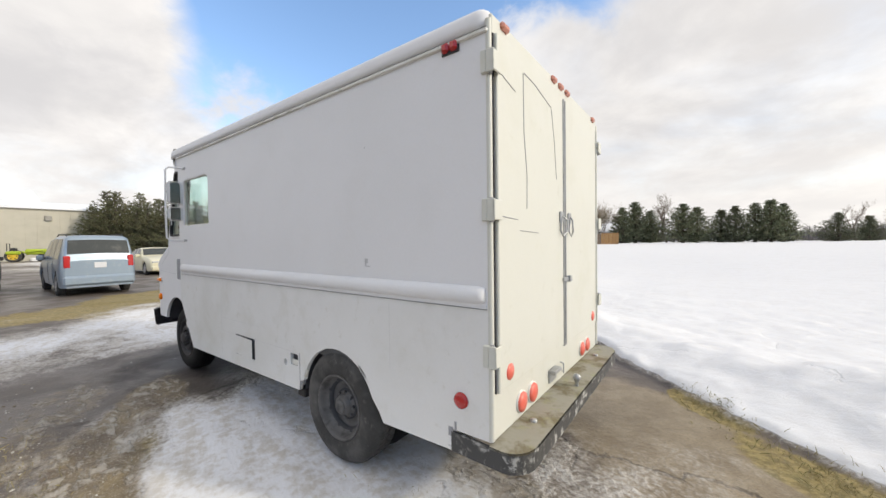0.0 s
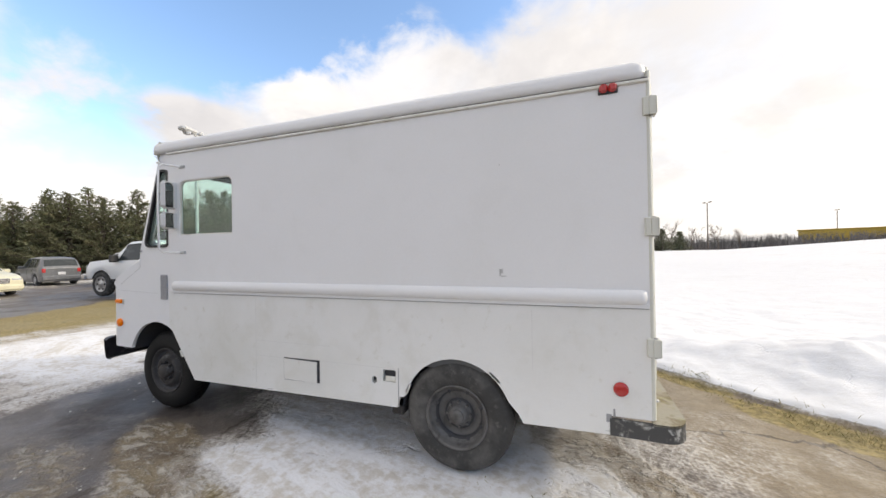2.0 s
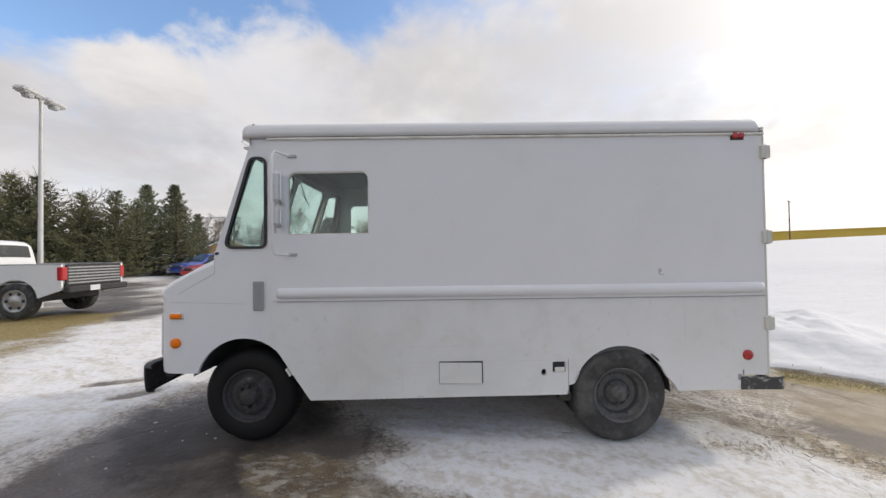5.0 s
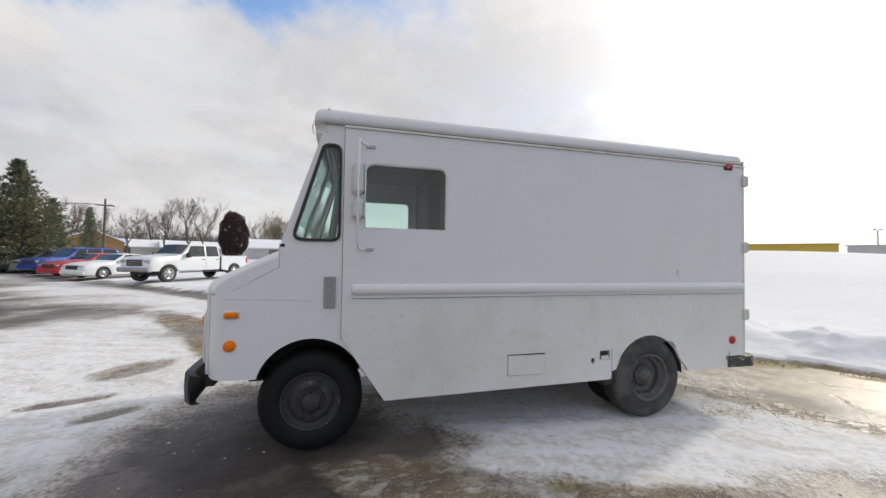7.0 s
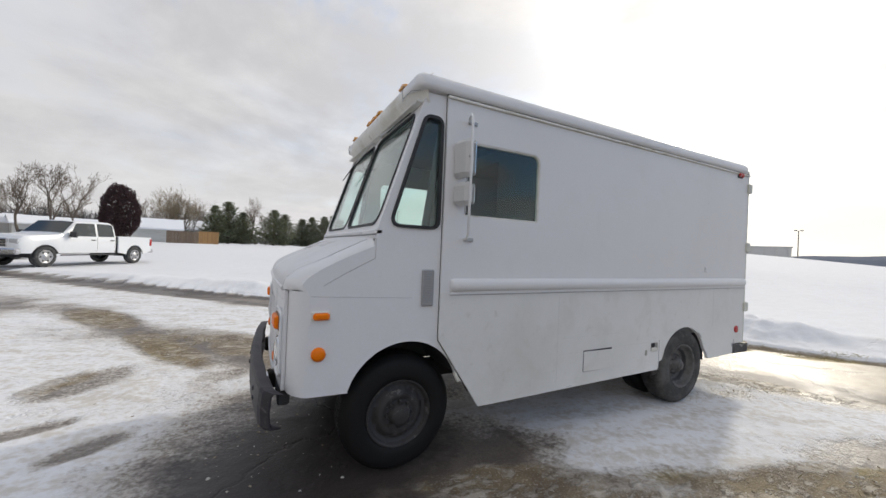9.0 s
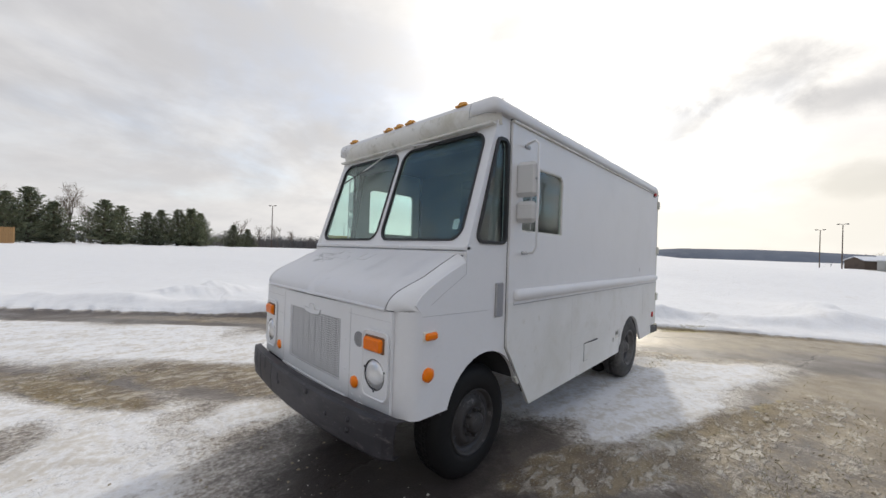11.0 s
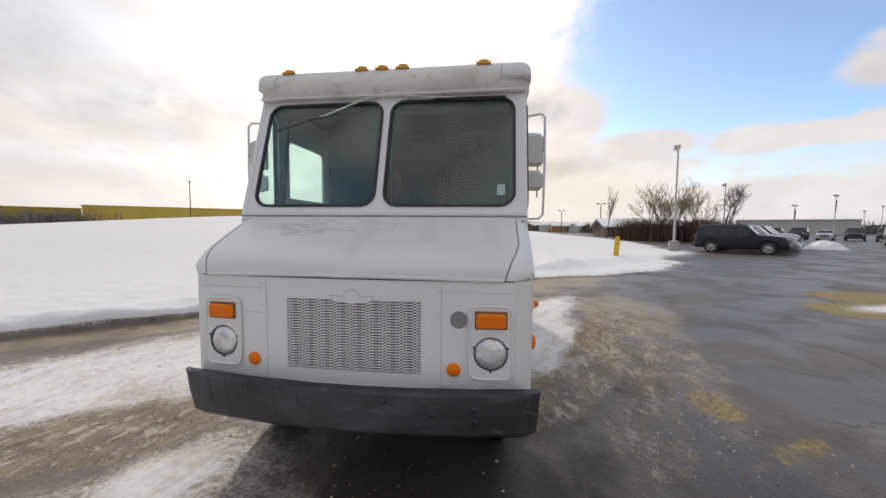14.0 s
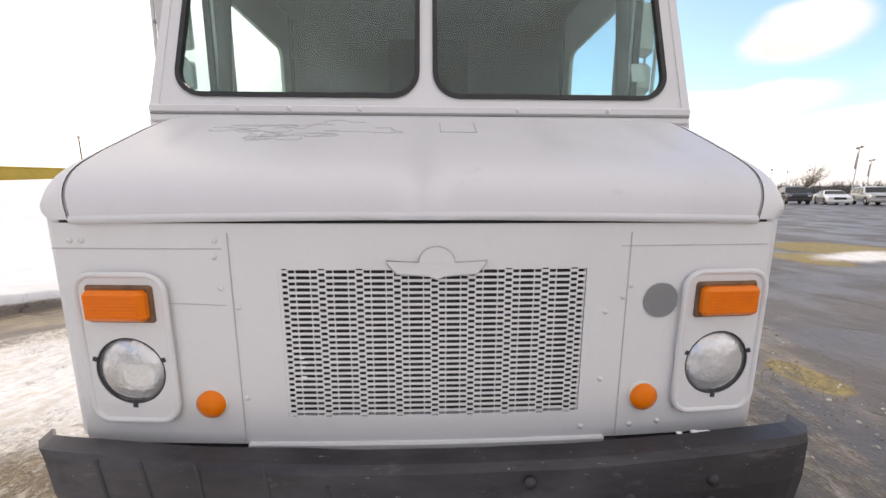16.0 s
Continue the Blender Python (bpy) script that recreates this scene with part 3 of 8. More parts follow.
def slush_mask(x, y):
    wob = fbm(x * 1.1, y * 1.1, 4, 57) - 0.5
    out = np.zeros_like(x)
    for cx, cy, rx, ry, turn, w in SLUSH_PATCHES:
        out = np.maximum(out, w * sstep(blob(x, y, cx, cy, rx, ry, turn) + 0.8 * wob, -0.1, 0.45))
    return out


def ground_masks(x, y):
    s = x + y
    wob = fbm(x * 0.9, y * 0.9, 4, 3) - 0.5
    # the field's edge runs along the drive, then out past the bollard and the lamp post
    edge = np.interp(x, (0.5, 2.6, 3.6, 5.0, 6.7, 11.5, 18.0, 25.0, 60.0, 200.0), (3.52, 3.68, 2.9, 1.4, 0.7, 2.2, 5.4, 11.5, 45.0, 180.0))
    rough_edge = 0.5 + 3.0 * sstep(x, 5.0, 12.0)
    field = sstep(s - edge + rough_edge * wob + 0.16 * (fbm(x * 5, y * 5, 3, 8) - 0.5), -0.1 - 0.5 * sstep(x, 5.0, 12.0), 0.1 + 1.6 * sstep(x, 5.0, 12.0))
    snow = field.copy()
    for cx, cy, rx, ry, turn, w in SNOW_PATCHES:
        snow = np.maximum(snow, w * sstep(blob(x, y, cx, cy, rx, ry, turn) + 1.2 * wob, -0.45, 0.55))
    for cx, cy, rx, ry, turn, w in BARE_PATCHES:
        snow = snow * (1 - w * sstep(blob(x, y, cx, cy, rx, ry, turn) + 1.0 * wob, -0.3, 0.5))
    lane = sstep(s + 0.35 * wob, 1.95, 2.25) * (1 - field) * sstep(-x, 0.6, 2.2)
    snow = snow * (1 - lane)
    grass = np.zeros_like(x)
    for cx, cy, rx, ry, turn, w in GRASS_PATCHES:
        grass = np.maximum(grass, w * sstep(blob(x, y, cx, cy, rx, ry, turn) + 0.9 * wob, -0.25, 0.4))
    # thin old snow over the far lots and yards
    far = sstep(np.hypot(x, y), 22, 40) * sstep(y, -4, 6)
    snow = np.maximum(snow, far * sstep(fbm(x * 0.25, y * 0.25, 4, 21), 0.38, 0.5) * (1 - lane))
    return field, snow, np.clip(grass * (1 - 0.9 * field), 0, 1)


def spaced(lo, hi, step, far, growth=1.13):
    mid = list(np.arange(lo, hi + step / 2, step))
    out, d, v = [], step, hi
    while v < far:
        d *= growth
        v += d
        out.append(v)
    back, d, v = [], step, lo
    while v > -far:
        d *= growth
        v -= d
        back.append(v)
    return np.array(back[::-1] + mid + out)


def build_ground():
    xs, ys = spaced(-8.4, 3.2, 0.042, 2600, 1.08), spaced(-3.0, 6.6, 0.042, 2600, 1.08)
    X, Y = np.meshgrid(xs, ys, indexing="ij")
    field, snow, grass = ground_masks(X, Y)
    Z = land(X, Y)
    near = 1 - sstep(np.hypot(X + 2, Y), 14, 40)
    s = X + Y
    bank = np.exp(-((s - 4.6 - 0.5 * np.sin(X * 0.7)) / 0.8) ** 2) * 0.17 * (0.35 + 1.1 * fbm(X * 1.3, Y * 1.3, 3, 31)) * sstep(X, -30, -2) * field
    pile = 0.42 * np.exp(-(((X - 3.4) / 1.3) ** 2 + ((Y - 3.2) / 1.0) ** 2)) + 0.34 * np.exp(-(((X - 8.5) / 2.2) ** 2 + ((Y + 2.2) / 0.8) ** 2))
    pile = pile + 0.35 * np.exp(-(((X + 3.6) / 1.5) ** 2 + ((Y - 11.0) / 1.0) ** 2)) + 0.3 * np.exp(-(((X - 13.5) / 1.5) ** 2 + ((Y + 5.6) / 0.9) ** 2))
    pile = pile + 0.16 * np.exp(-(((X - 4.0) / 1.0) ** 2 + ((Y - 1.25) / 0.7) ** 2)) * (0.5 + 1.4 * fbm(X * 4.0, Y * 4.0, 3, 71))
    Z = Z + field * 0.085 + near * (bank + field * pile * (0.6 + 0.8 * fbm(X * 2.4, Y * 2.4, 3, 5)))
    lumps = (fbm(X * 3.0, Y * 3.0, 4, 40) - 0.5)
    away = np.maximum(np.maximum(X - 3.2, -8.4 - X), np.maximum(Y - 6.6, -3.0 - Y))
    Z = Z + (1 - sstep(away, 1.5, 5.0)) * field * 0.07 * lumps + near * field * 0.10 * (fbm(X * 0.45, Y * 0.45, 2, 44) - 0.5)
    Z = Z + near * np.clip(snow - field, 0, 1) * (0.016 + 0.026 * (fbm(X * 5, Y * 5, 3, 12) - 0.35))
    # wheel ruts that curl round the front of the truck
    rut = np.sin((Y + 0.25 * X + 0.3 * np.sin(X * 0.6)) * 14.0) * sstep(snow, 0.15, 0.5) * (1 - field)
    Z = Z + near * 0.003 * rut
    churn = slush_mask(X, Y) * (1 - field)
    Z = Z + near * churn * (0.035 * (fbm(X * 4.5, Y * 7.0, 3, 66) - 0.4) + 0.022 * np.maximum(0.0, fbm(X * 11.0, Y * 11.0, 2, 67) - 0.45))
    Z = Z + near * (fbm(X * 0.5, Y * 0.5, 3, 17) - 0.5) * 0.02
    # level pads under the tyres
    for wx, wy in ((-1.24, 0.2), (-4.42, 0.25), (-1.24, 1.9), (-4.42, 1.85)):
        pad = np.exp(-(((X - wx) / 0.33) ** 2 + ((Y - wy) / 0.4) ** 4))
        Z = Z * (1 - pad) - 0.004 * pad
    nx, ny = X.shape
    verts = np.stack([X, Y, Z], -1).reshape(-1, 3)
    a = (np.arange(nx - 1)[:, None] * ny + np.arange(ny - 1)[None]).ravel()
    quads = np.stack([a, a + ny, a + ny + 1, a + 1], -1)
    me = bpy.data.meshes.new("ground")
    me.vertices.add(len(verts))
    me.vertices.foreach_set("co", verts.ravel())
    me.loops.add(quads.size)
    me.loops.foreach_set("vertex_index", quads.ravel())
    me.polygons.add(len(quads))
    me.polygons.foreach_set("loop_start", np.arange(0, quads.size, 4))
    me.polygons.foreach_set("use_smooth", np.ones(len(quads), bool))
    # wet_cover carries damp ground together with the shade under the van's front
    for key, val in (("snow_cover", snow), ("grass_cover", grass), ("field_cover", field), ("slush_cover", churn), ("tan_cover", tan_mask(X, Y)), ("wet_cover", wet_shade_mask(X, Y))):
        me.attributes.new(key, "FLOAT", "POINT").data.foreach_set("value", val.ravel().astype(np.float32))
    me.update()
    me.validate()
    return me


def ground_material():
    m = bpy.data.materials.new("wet_lot_and_snow")
    m.use_nodes = True
    g = Net(m.node_tree)
    p = g.n("ShaderNodeTexCoord").outputs["Object"]
    # the wet layer holds damp ground and the van's painted shade
    snow_a, grass_a, field_a, slush_a, tan_a, wet_shade_a = (g.n("ShaderNodeAttribute", attribute_name=k + "_cover").outputs["Fac"] for k in ("snow", "grass", "field", "slush", "tan", "wet"))
    n0 = g.noise(p, 0.16, 4.0, 0.55)
    n1 = g.noise(p, 0.55, 5.0, 0.6)
    n2 = g.noise(p, 3.4, 6.0, 0.62)
    n3 = g.noise(p, 15.0, 5.0, 0.6)
    n4 = g.noise(p, 70.0, 3.0, 0.6)
    n5 = g.noise(p, 32.0, 4.0, 0.6)

    def off(v, k):
        return g.math("MULTIPLY", g.math("SUBTRACT", v, 0.5), k)

    def add(*vs):
        out = vs[0]
        for v in vs[1:]:
            out = g.math("ADD", out, v)
        return out

    # wheel marks that sweep past the truck: a drawn-out, slanted grain
    bend = g.noise(p, 0.30, 2.0, 0.5)
    px = g.n("ShaderNodeSeparateXYZ", ins={0: p})
    across = add(px.outputs[1], g.math("MULTIPLY", px.outputs[0], 0.30), g.math("MULTIPLY", bend, 1.6))
    track_v = g.n("ShaderNodeCombineXYZ", ins={0: g.math("MULTIPLY", px.outputs[0], 1.3), 1: g.math("MULTIPLY", across, 4.2), 2: 0.0}).outputs[0]
    track = g.noise(track_v, 1.0, 7.0, 0.68, 0.15)
    # lumps of churned slush
    lump = g.noise(g.vmath("MULTIPLY", p, (0.75, 1.3, 1.0)), 9.0, 5.0, 0.62, 0.3)
    # wet asphalt
    asp = g.mix(g.smooth(n1, 0.35, 0.65), (0.084, 0.070, 0.064), (0.126, 0.106, 0.092))
    asp = g.mix(g.smooth(n2, 0.45, 0.75, 0.0, 0.40), asp, (0.16, 0.132, 0.105))
    asp = g.mix(g.smooth(n4, 0.50, 0.66, 0.0, 0.35), asp, (0.25, 0.22, 0.185))
    asp = g.mix(g.smooth(n3, 0.60, 0.74, 0.0, 0.35), asp, (0.04, 0.036, 0.034))
    tan = g.mix(g.smooth(n2, 0.38, 0.64), (0.225, 0.175, 0.108), (0.315, 0.255, 0.17))
    tan = g.mix(g.smooth(n4, 0.46, 0.66, 0.0, 0.55), tan, (0.13, 0.098, 0.058))
    tan = g.mix(g.smooth(n5, 0.58, 0.72, 0.0, 0.22), tan, (0.40, 0.34, 0.25))
    tan_f = g.smooth(add(tan_a, off(n2, 0.5), off(n1, 0.5), off(n3, 0.2)), 0.30, 0.72, 0.0, 0.9)
    asp = g.mix(tan_f, asp, tan)
    crack = g.n("ShaderNodeTexVoronoi", feature="DISTANCE_TO_EDGE", ins={"Vector": g.vmath("ADD", p, g.vmath("MULTIPLY", g.n(
        "ShaderNodeTexNoise", ins={"Vector": p, "Scale": 1.2, "Detail": 6.0, "Roughness": 0.65}).outputs[1], (0.9, 0.9, 0.0))), "Scale": 0.42}).outputs["Distance"]
    cracked = g.math("MULTIPLY", g.smooth(crack, 0.012, 0.003), g.smooth(g.noise(p, 0.7, 2.0), 0.46, 0.52))
    asp = g.mix(g.math("MULTIPLY", cracked, 0.7), asp, (0.05, 0.038, 0.028))
    # damp ground, mixed on to near black for the van's shadow
    wet_shade_f = g.smooth(add(wet_shade_a, g.math("MULTIPLY", add(off(n2, 0.8), off(n3, 0.5)), g.smooth(wet_shade_a, 0.0, 0.3))), 0.25, 0.70)
    asp = g.mix(g.math("MULTIPLY", wet_shade_f, 0.7), asp, (0.017, 0.013, 0.014))
    # salt that dried in long stains
    salt = g.math("MULTIPLY", g.smooth(g.noise(g.vmath("MULTIPLY", p, (0.55, 0.75, 1.0)), 1.0, 6.0, 0.66, 1.2), 0.53, 0.72), g.smooth(n3, 0.30, 0.62))
    asp = g.mix(g.math("MULTIPLY", g.math("MULTIPLY", salt, g.math("SUBTRACT", 1.0, wet_shade_f)), 0.22), asp, (0.40, 0.39, 0.38))
    # dead grass and grit
    turf = g.mix(g.smooth(n3, 0.35, 0.65), (0.165, 0.128, 0.052), (0.31, 0.245, 0.105))
    turf = g.mix(g.smooth(n2, 0.52, 0.7, 0.0, 0.6), turf, (0.135, 0.122, 0.055))
    turf = g.mix(g.smooth(n4, 0.5, 0.7, 0.0, 0.6), turf, (0.38, 0.32, 0.19))
    gf = g.smooth(add(grass_a, off(n2, 0.8), off(n3, 0.25)), 0.40, 0.62)
    base = g.mix(gf, asp, turf)
    # churned slush: pale lumps over brown mud
    heaps = g.smooth(add(lump, off(track, 0.5), off(n2, 0.3)), 0.47, 0.62)
    slush = g.mix(g.smooth(n2, 0.36, 0.62), (0.135, 0.100, 0.064), (0.235, 0.185, 0.112))
    slush = g.mix(g.math("MULTIPLY", heaps, 0.6), slush, (0.52, 0.48, 0.42))
    slush = g.mix(g.smooth(n4, 0.54, 0.7, 0.0, 0.5), slush, (0.64, 0.62, 0.58))
    churn_f = g.smooth(add(slush_a, g.math("MULTIPLY", add(off(n2, 0.9), off(n3, 0.6), off(track, 0.8)), g.smooth(slush_a, 0.0, 0.4, 0.1, 1.0))), 0.25, 0.75, 0.0, 0.9)
    # snow: deep on the field, thin and gritty elsewhere
    ragged = add(off(n2, 1.05), off(track, 0.85), off(n3, 0.8), off(n5, 0.5), off(n1, 0.5))
    broken = add(snow_a, g.math("MULTIPLY", ragged, g.smooth(snow_a, 0.0, 0.45, 0.15, 1.0)))
    film_f = g.smooth(broken, 0.05, 0.55, 0.0, 0.85)
    snow_f = g.math("MAXIMUM", g.smooth(broken, 0.36, 0.86), g.smooth(field_a, 0.45, 0.6))
    film = g.mix(g.smooth(n5, 0.36, 0.64), (0.34, 0.30, 0.255), (0.56, 0.53, 0.49))
    white = g.mix(g.smooth(n2, 0.42, 0.72, 0.0, 0.30), (0.745, 0.755, 0.78), (0.66, 0.66, 0.68))
    grit = g.math("MULTIPLY", g.smooth(add(g.math("MULTIPLY", n3, 0.45), g.math("MULTIPLY", track, 0.55)), 0.44, 0.62, 0.0, 0.75), g.math("SUBTRACT", 1.0, g.math("MULTIPLY", field_a, 0.85)))
    white = g.mix(grit, white, (0.50, 0.46, 0.40))
    specks = g.math("MULTIPLY", g.smooth(n4, 0.68, 0.76, 0.0, 0.35), g.math("SUBTRACT", 1.0, field_a))
    white = g.mix(specks, white, (0.22, 0.18, 0.13))
    # last year's stubble showing through the thin crust far out on the field
    stub = g.math("MULTIPLY", g.smooth(g.noise(g.vmath("MULTIPLY", p, (0.35, 1.1, 1.0)), 1.0, 6.0, 0.65), 0.60, 0.72, 0.0, 0.40), g.smooth(n0, 0.48, 0.60))
    white = g.mix(g.math("MULTIPLY", stub, field_a), white, (0.46, 0.42, 0.35))
    col = g.mix(film_f, base, film)
    col = g.mix(churn_f, col, slush)
    keep = g.math("SUBTRACT", 1.0, g.math("MULTIPLY", churn_f, 0.75))
    snow_f = g.math("MULTIPLY", snow_f, g.math("MAXIMUM", keep, g.smooth(field_a, 0.45, 0.6)))
    col = g.mix(snow_f, col, white)
    wet = g.smooth(add(g.noise(p, 0.8, 4.0, 0.55, 0.4), g.math("MULTIPLY", tan_f, 0.12)), 0.40, 0.58)
    rough = g.math("SUBTRACT", 0.56, g.math("MULTIPLY", wet, 0.20))
    rough = g.math("ADD", rough, g.math("MULTIPLY", wet_shade_f, 0.06))
    rough = g.math("ADD", rough, g.math("MULTIPLY", gf, 0.3), clamp=True)
    rough = g.math("MAXIMUM", rough, g.math("MULTIPLY", snow_f, 0.85))
    rough = g.math("MAXIMUM", rough, g.math("MULTIPLY", g.math("MAXIMUM", film_f, churn_f), 0.60))
    h = add(g.math("MULTIPLY", n4, 0.22), g.math("MULTIPLY", n3, 0.45), g.math("MULTIPLY", n2, 0.8), g.math("MULTIPLY", snow_f, 1.0),
            g.math("MULTIPLY", g.math("MULTIPLY", heaps, churn_f), 1.9), g.math("MULTIPLY", g.math("MULTIPLY", track, film_f), 1.0), g.math("MULTIPLY", cracked, -0.5))
    bn = g.n("ShaderNodeBump", ins={"Height": h, "Strength": 0.75, "Distance": 0.015})
    b = g.n("ShaderNodeBsdfPrincipled", ins={"Base Color": col, "Roughness": rough, "Specular IOR Level": 0.34, "Normal": bn.outputs[0]})
    out = g.n("ShaderNodeOutputMaterial")
    g.t.links.new(b.outputs[0], out.inputs[0])
    return m


GROUND_MAT = ground_material()
ground_mesh = build_ground()
ground_mesh.materials.append(GROUND_MAT)
tagged(new("ground", ground_mesh), "wet asphalt drive and lot edged by a snow-covered field", "ground", kind="structure")


def ground_z(x, y):
    f = ground_masks(np.array([float(x)]), np.array([float(y)]))[0][0]
    return float(land(x, y)) + 0.085 * f


def clods(name, label, mat, seed, count, places):
    """Small broken lumps of ice and grit lying on the drive."""
    r = random.Random(seed)
    b = B()
    for k in range(count):
        cx, cy, rx, ry = r.choice(places)
        x, y = cx + r.gauss(0, rx * 0.5), cy + r.gauss(0, ry * 0.5)
        size = 0.005 + 0.013 * r.random() ** 3
        vs = []
        for j in range(6):
            a = 1.047 * j + r.uniform(-0.3, 0.3)
            q = size * r.uniform(0.7, 1.3)
            vs.append((x + q * math.cos(a), y + q * math.sin(a), -0.006))
        vs += [(x + (p[0] - x) * 0.55 + r.uniform(-1, 1) * size * 0.2, y + (p[1] - y) * 0.55, size * r.uniform(0.3, 0.6)) for p in vs[:6]]
        b.add(vs, [(j, (j + 1) % 6, 6 + (j + 1) % 6, 6 + j) for j in range(6)] + [(6, 7, 8, 9, 10, 11)])
    return tagged(new(name, b.mesh(name, mat)), label, "slush", kind="stuff")


CLOD_WHITE = material("icy_crumb", (0.52, 0.50, 0.46), 0.6, spots=((20, 0.45, 0.7, (0.42, 0.38, 0.30), 0.7),), grain=(60, 0.2))
CLOD_BROWN = material("gritty_crumb", (0.24, 0.20, 0.14), 0.75, spots=((20, 0.45, 0.7, (0.40, 0.35, 0.27), 0.7),), grain=(60, 0.3))
LUMPY = [(-3.9, -1.3, 1.5, 0.7), (-2.6, -1.5, 1.8, 0.7), (-1.0, -1.5, 1.8, 0.6), (-5.6, 0.9, 0.8, 2.0), (-6.2, 3.2, 1.6, 1.6)]
clods("slush_clods", "icy crumbs of slush scattered on the drive", CLOD_WHITE, 41, 600, LUMPY)
clods("grit_clods", "brown gritty crumbs scattered on the drive", CLOD_BROWN, 42, 900, LUMPY)


def blades(name, label, mat, seed, spots):
    """Dry stems of grass; spots: middle x, y, half lengths, turn, how many."""
    r = random.Random(seed)
    b = B()
    for cx, cy, rx, ry, turn, count in spots:
        c, s2 = math.cos(radians(turn)), math.sin(radians(turn))
        for k in range(count):
            u, v = r.gauss(0, rx * 0.45), r.gauss(0, ry * 0.45)
            x, y = cx + u * c - v * s2, cy + u * s2 + v * c
            z = ground_z(x, y) - 0.01
            h, a = r.uniform(0.02, 0.07), r.uniform(0, 6.283)
            w = Vector((math.cos(a), math.sin(a), 0)) * 0.0022
            p = Vector((x, y, z))
            tip = p + Vector((r.gauss(0, 0.6), r.gauss(0, 0.6), 0.8)) * h
            mid = p.lerp(tip, 0.55) + Vector((0, 0, h * 0.15))
            b.add([p - w, p + w, mid + w * 0.7, tip, mid - w * 0.7], [(0, 1, 2, 3, 4)])
    return tagged(new(name, b.mesh(name, mat, False)), label, "grass", kind="stuff")


DRY_GRASS = material("dry_grass_blade", (0.33, 0.28, 0.14), 0.85, spots=((1.5, 0.45, 0.65, (0.19, 0.19, 0.075), 0.7),), grain=(8, 0.5))
blades("dead_grass", "dead tan grass along the edge of the drive", DRY_GRASS, 51,
       ((0.85, 2.55, 0.42, 0.2, -42, 260), (1.75, 1.55, 1.1, 0.22, -42, 900), (3.1, 0.15, 0.9, 0.14, -40, 420), (-0.35, -0.1, 0.9, 0.22, -12, 160),
        (-3.1, -1.45, 1.2, 0.35, 10, 260), (-1.2, -2.1, 1.5, 0.4, 5, 260), (-6.2, 4.3, 1.1, 0.45, 150, 260)))


# ==== the step van ====
VW = 2.10                      # body width; the driver's side lies at y = 0, the rear doors at x = 0
van = thing("step_van", "white walk-in delivery step van, paint worn and grimy", "van")


def arch(cx, cz, r, a0, a1, n=14):
    return [(cx + r * math.cos(radians(lerp(a0, a1, k / n))), cz + r * math.sin(radians(lerp(a0, a1, k / n)))) for k in range(n + 1)]


REAR_X, FRONT_X, HUB_Z, TYRE_R = -1.24, -4.42, 0.404, 0.401
WIN = round_rect(-4.035, -3.345, 1.79, 2.325, (0.012, 0.012, 0.07, 0.07))
QUARTER = round_poly([(-4.575, 1.69), (-4.225, 1.69), (-4.225, 2.45), (-4.352, 2.45)], 0.06)
FILLER = round_rect(-1.82, -1.71, 0.61, 0.70, 0.008, 2)
FILLER_HOLE = [(-1.893 + 0.022 * math.cos(a), 0.612 + 0.03 * math.sin(a)) for a in np.linspace(0, 2 * math.pi, 13)[:-1]]

SIDE = ([(-4.195, 2.61), (-4.195, 0.92), (-3.85, 0.405), (-1.70, 0.425), (-1.685, 0.50)]
        + arch(REAR_X, 0.42, 0.405, 166, 22)
        + [(-0.80, 0.50), (-0.765, 0.44), (-0.24, 0.448), (-0.235, 0.565), (0.0, 0.565), (0.0, 2.61)])
HOOD = [(-5.215, 1.268), (-5.205, 1.322), (-5.165, 1.372), (-5.09, 1.418), (-4.95, 1.482), (-4.80, 1.550), (-4.668, 1.606)]


def hood_line(u):
    t = u * (len(HOOD) - 1)
    i = min(int(t), len(HOOD) - 2)
    p0, p1, p2, p3 = HOOD[max(i - 1, 0)], HOOD[i], HOOD[i + 1], HOOD[min(i + 2, len(HOOD) - 1)]
    f = t - i
    return tuple(0.5 * (2 * b1 + (c1 - a1) * f + (2 * a1 - 5 * b1 + 4 * c1 - d1) * f * f + (3 * b1 - a1 - 3 * c1 + d1) * f ** 3)
                 for a1, b1, c1, d1 in zip(p0, p1, p2, p3))


def hood_point(u, y):
    x, z = hood_line(u)
    e = min(y, VW - y)                       # distance from the side
    back = min(1.0, u / 0.55)
    w = lerp(0.180, 0.115, back)
    if e < w:
        k = 1 - (e - 0.022) / (w - 0.022)
        k = min(max(k, 0.0), 1.0)
        drop = 1 - math.sqrt(max(0.0, 1 - k * k))
        z -= lerp(0.135, 0.070, back) * drop * min(1.0, u * 4)
        x += 0.15 * drop * max(0.0, 1 - u * 1.3)
        tuck = 0.020 * k * max(0.0, 1 - u / 0.14)
        y += tuck if y < VW / 2 else -tuck
    return (x, y, z + 0.012 * math.sin(math.pi * y / VW))


def seam_at(u):
    return lerp(0.182, 0.100, min(1.0, u / 0.6) ** 1.3)


CAB = ([(-4.198, 2.61), (-4.345, 2.61), (-4.655, 1.66)] + [hood_point(u, 0.024)[::2] for u in (1.0, 0.9, 0.8, 0.7, 0.6, 0.5, 0.42, 0.36)]
       + [(-5.0362, 1.245), (-5.0362, 0.64), (-4.80, 0.635)]
       + arch(FRONT_X + 0.0, 0.52, 0.405, 163, 15) + [(-3.97, 0.585), (-4.198, 0.915)])


def left(d0):
    return lambda u, v, d: (u, d0 + d, v)


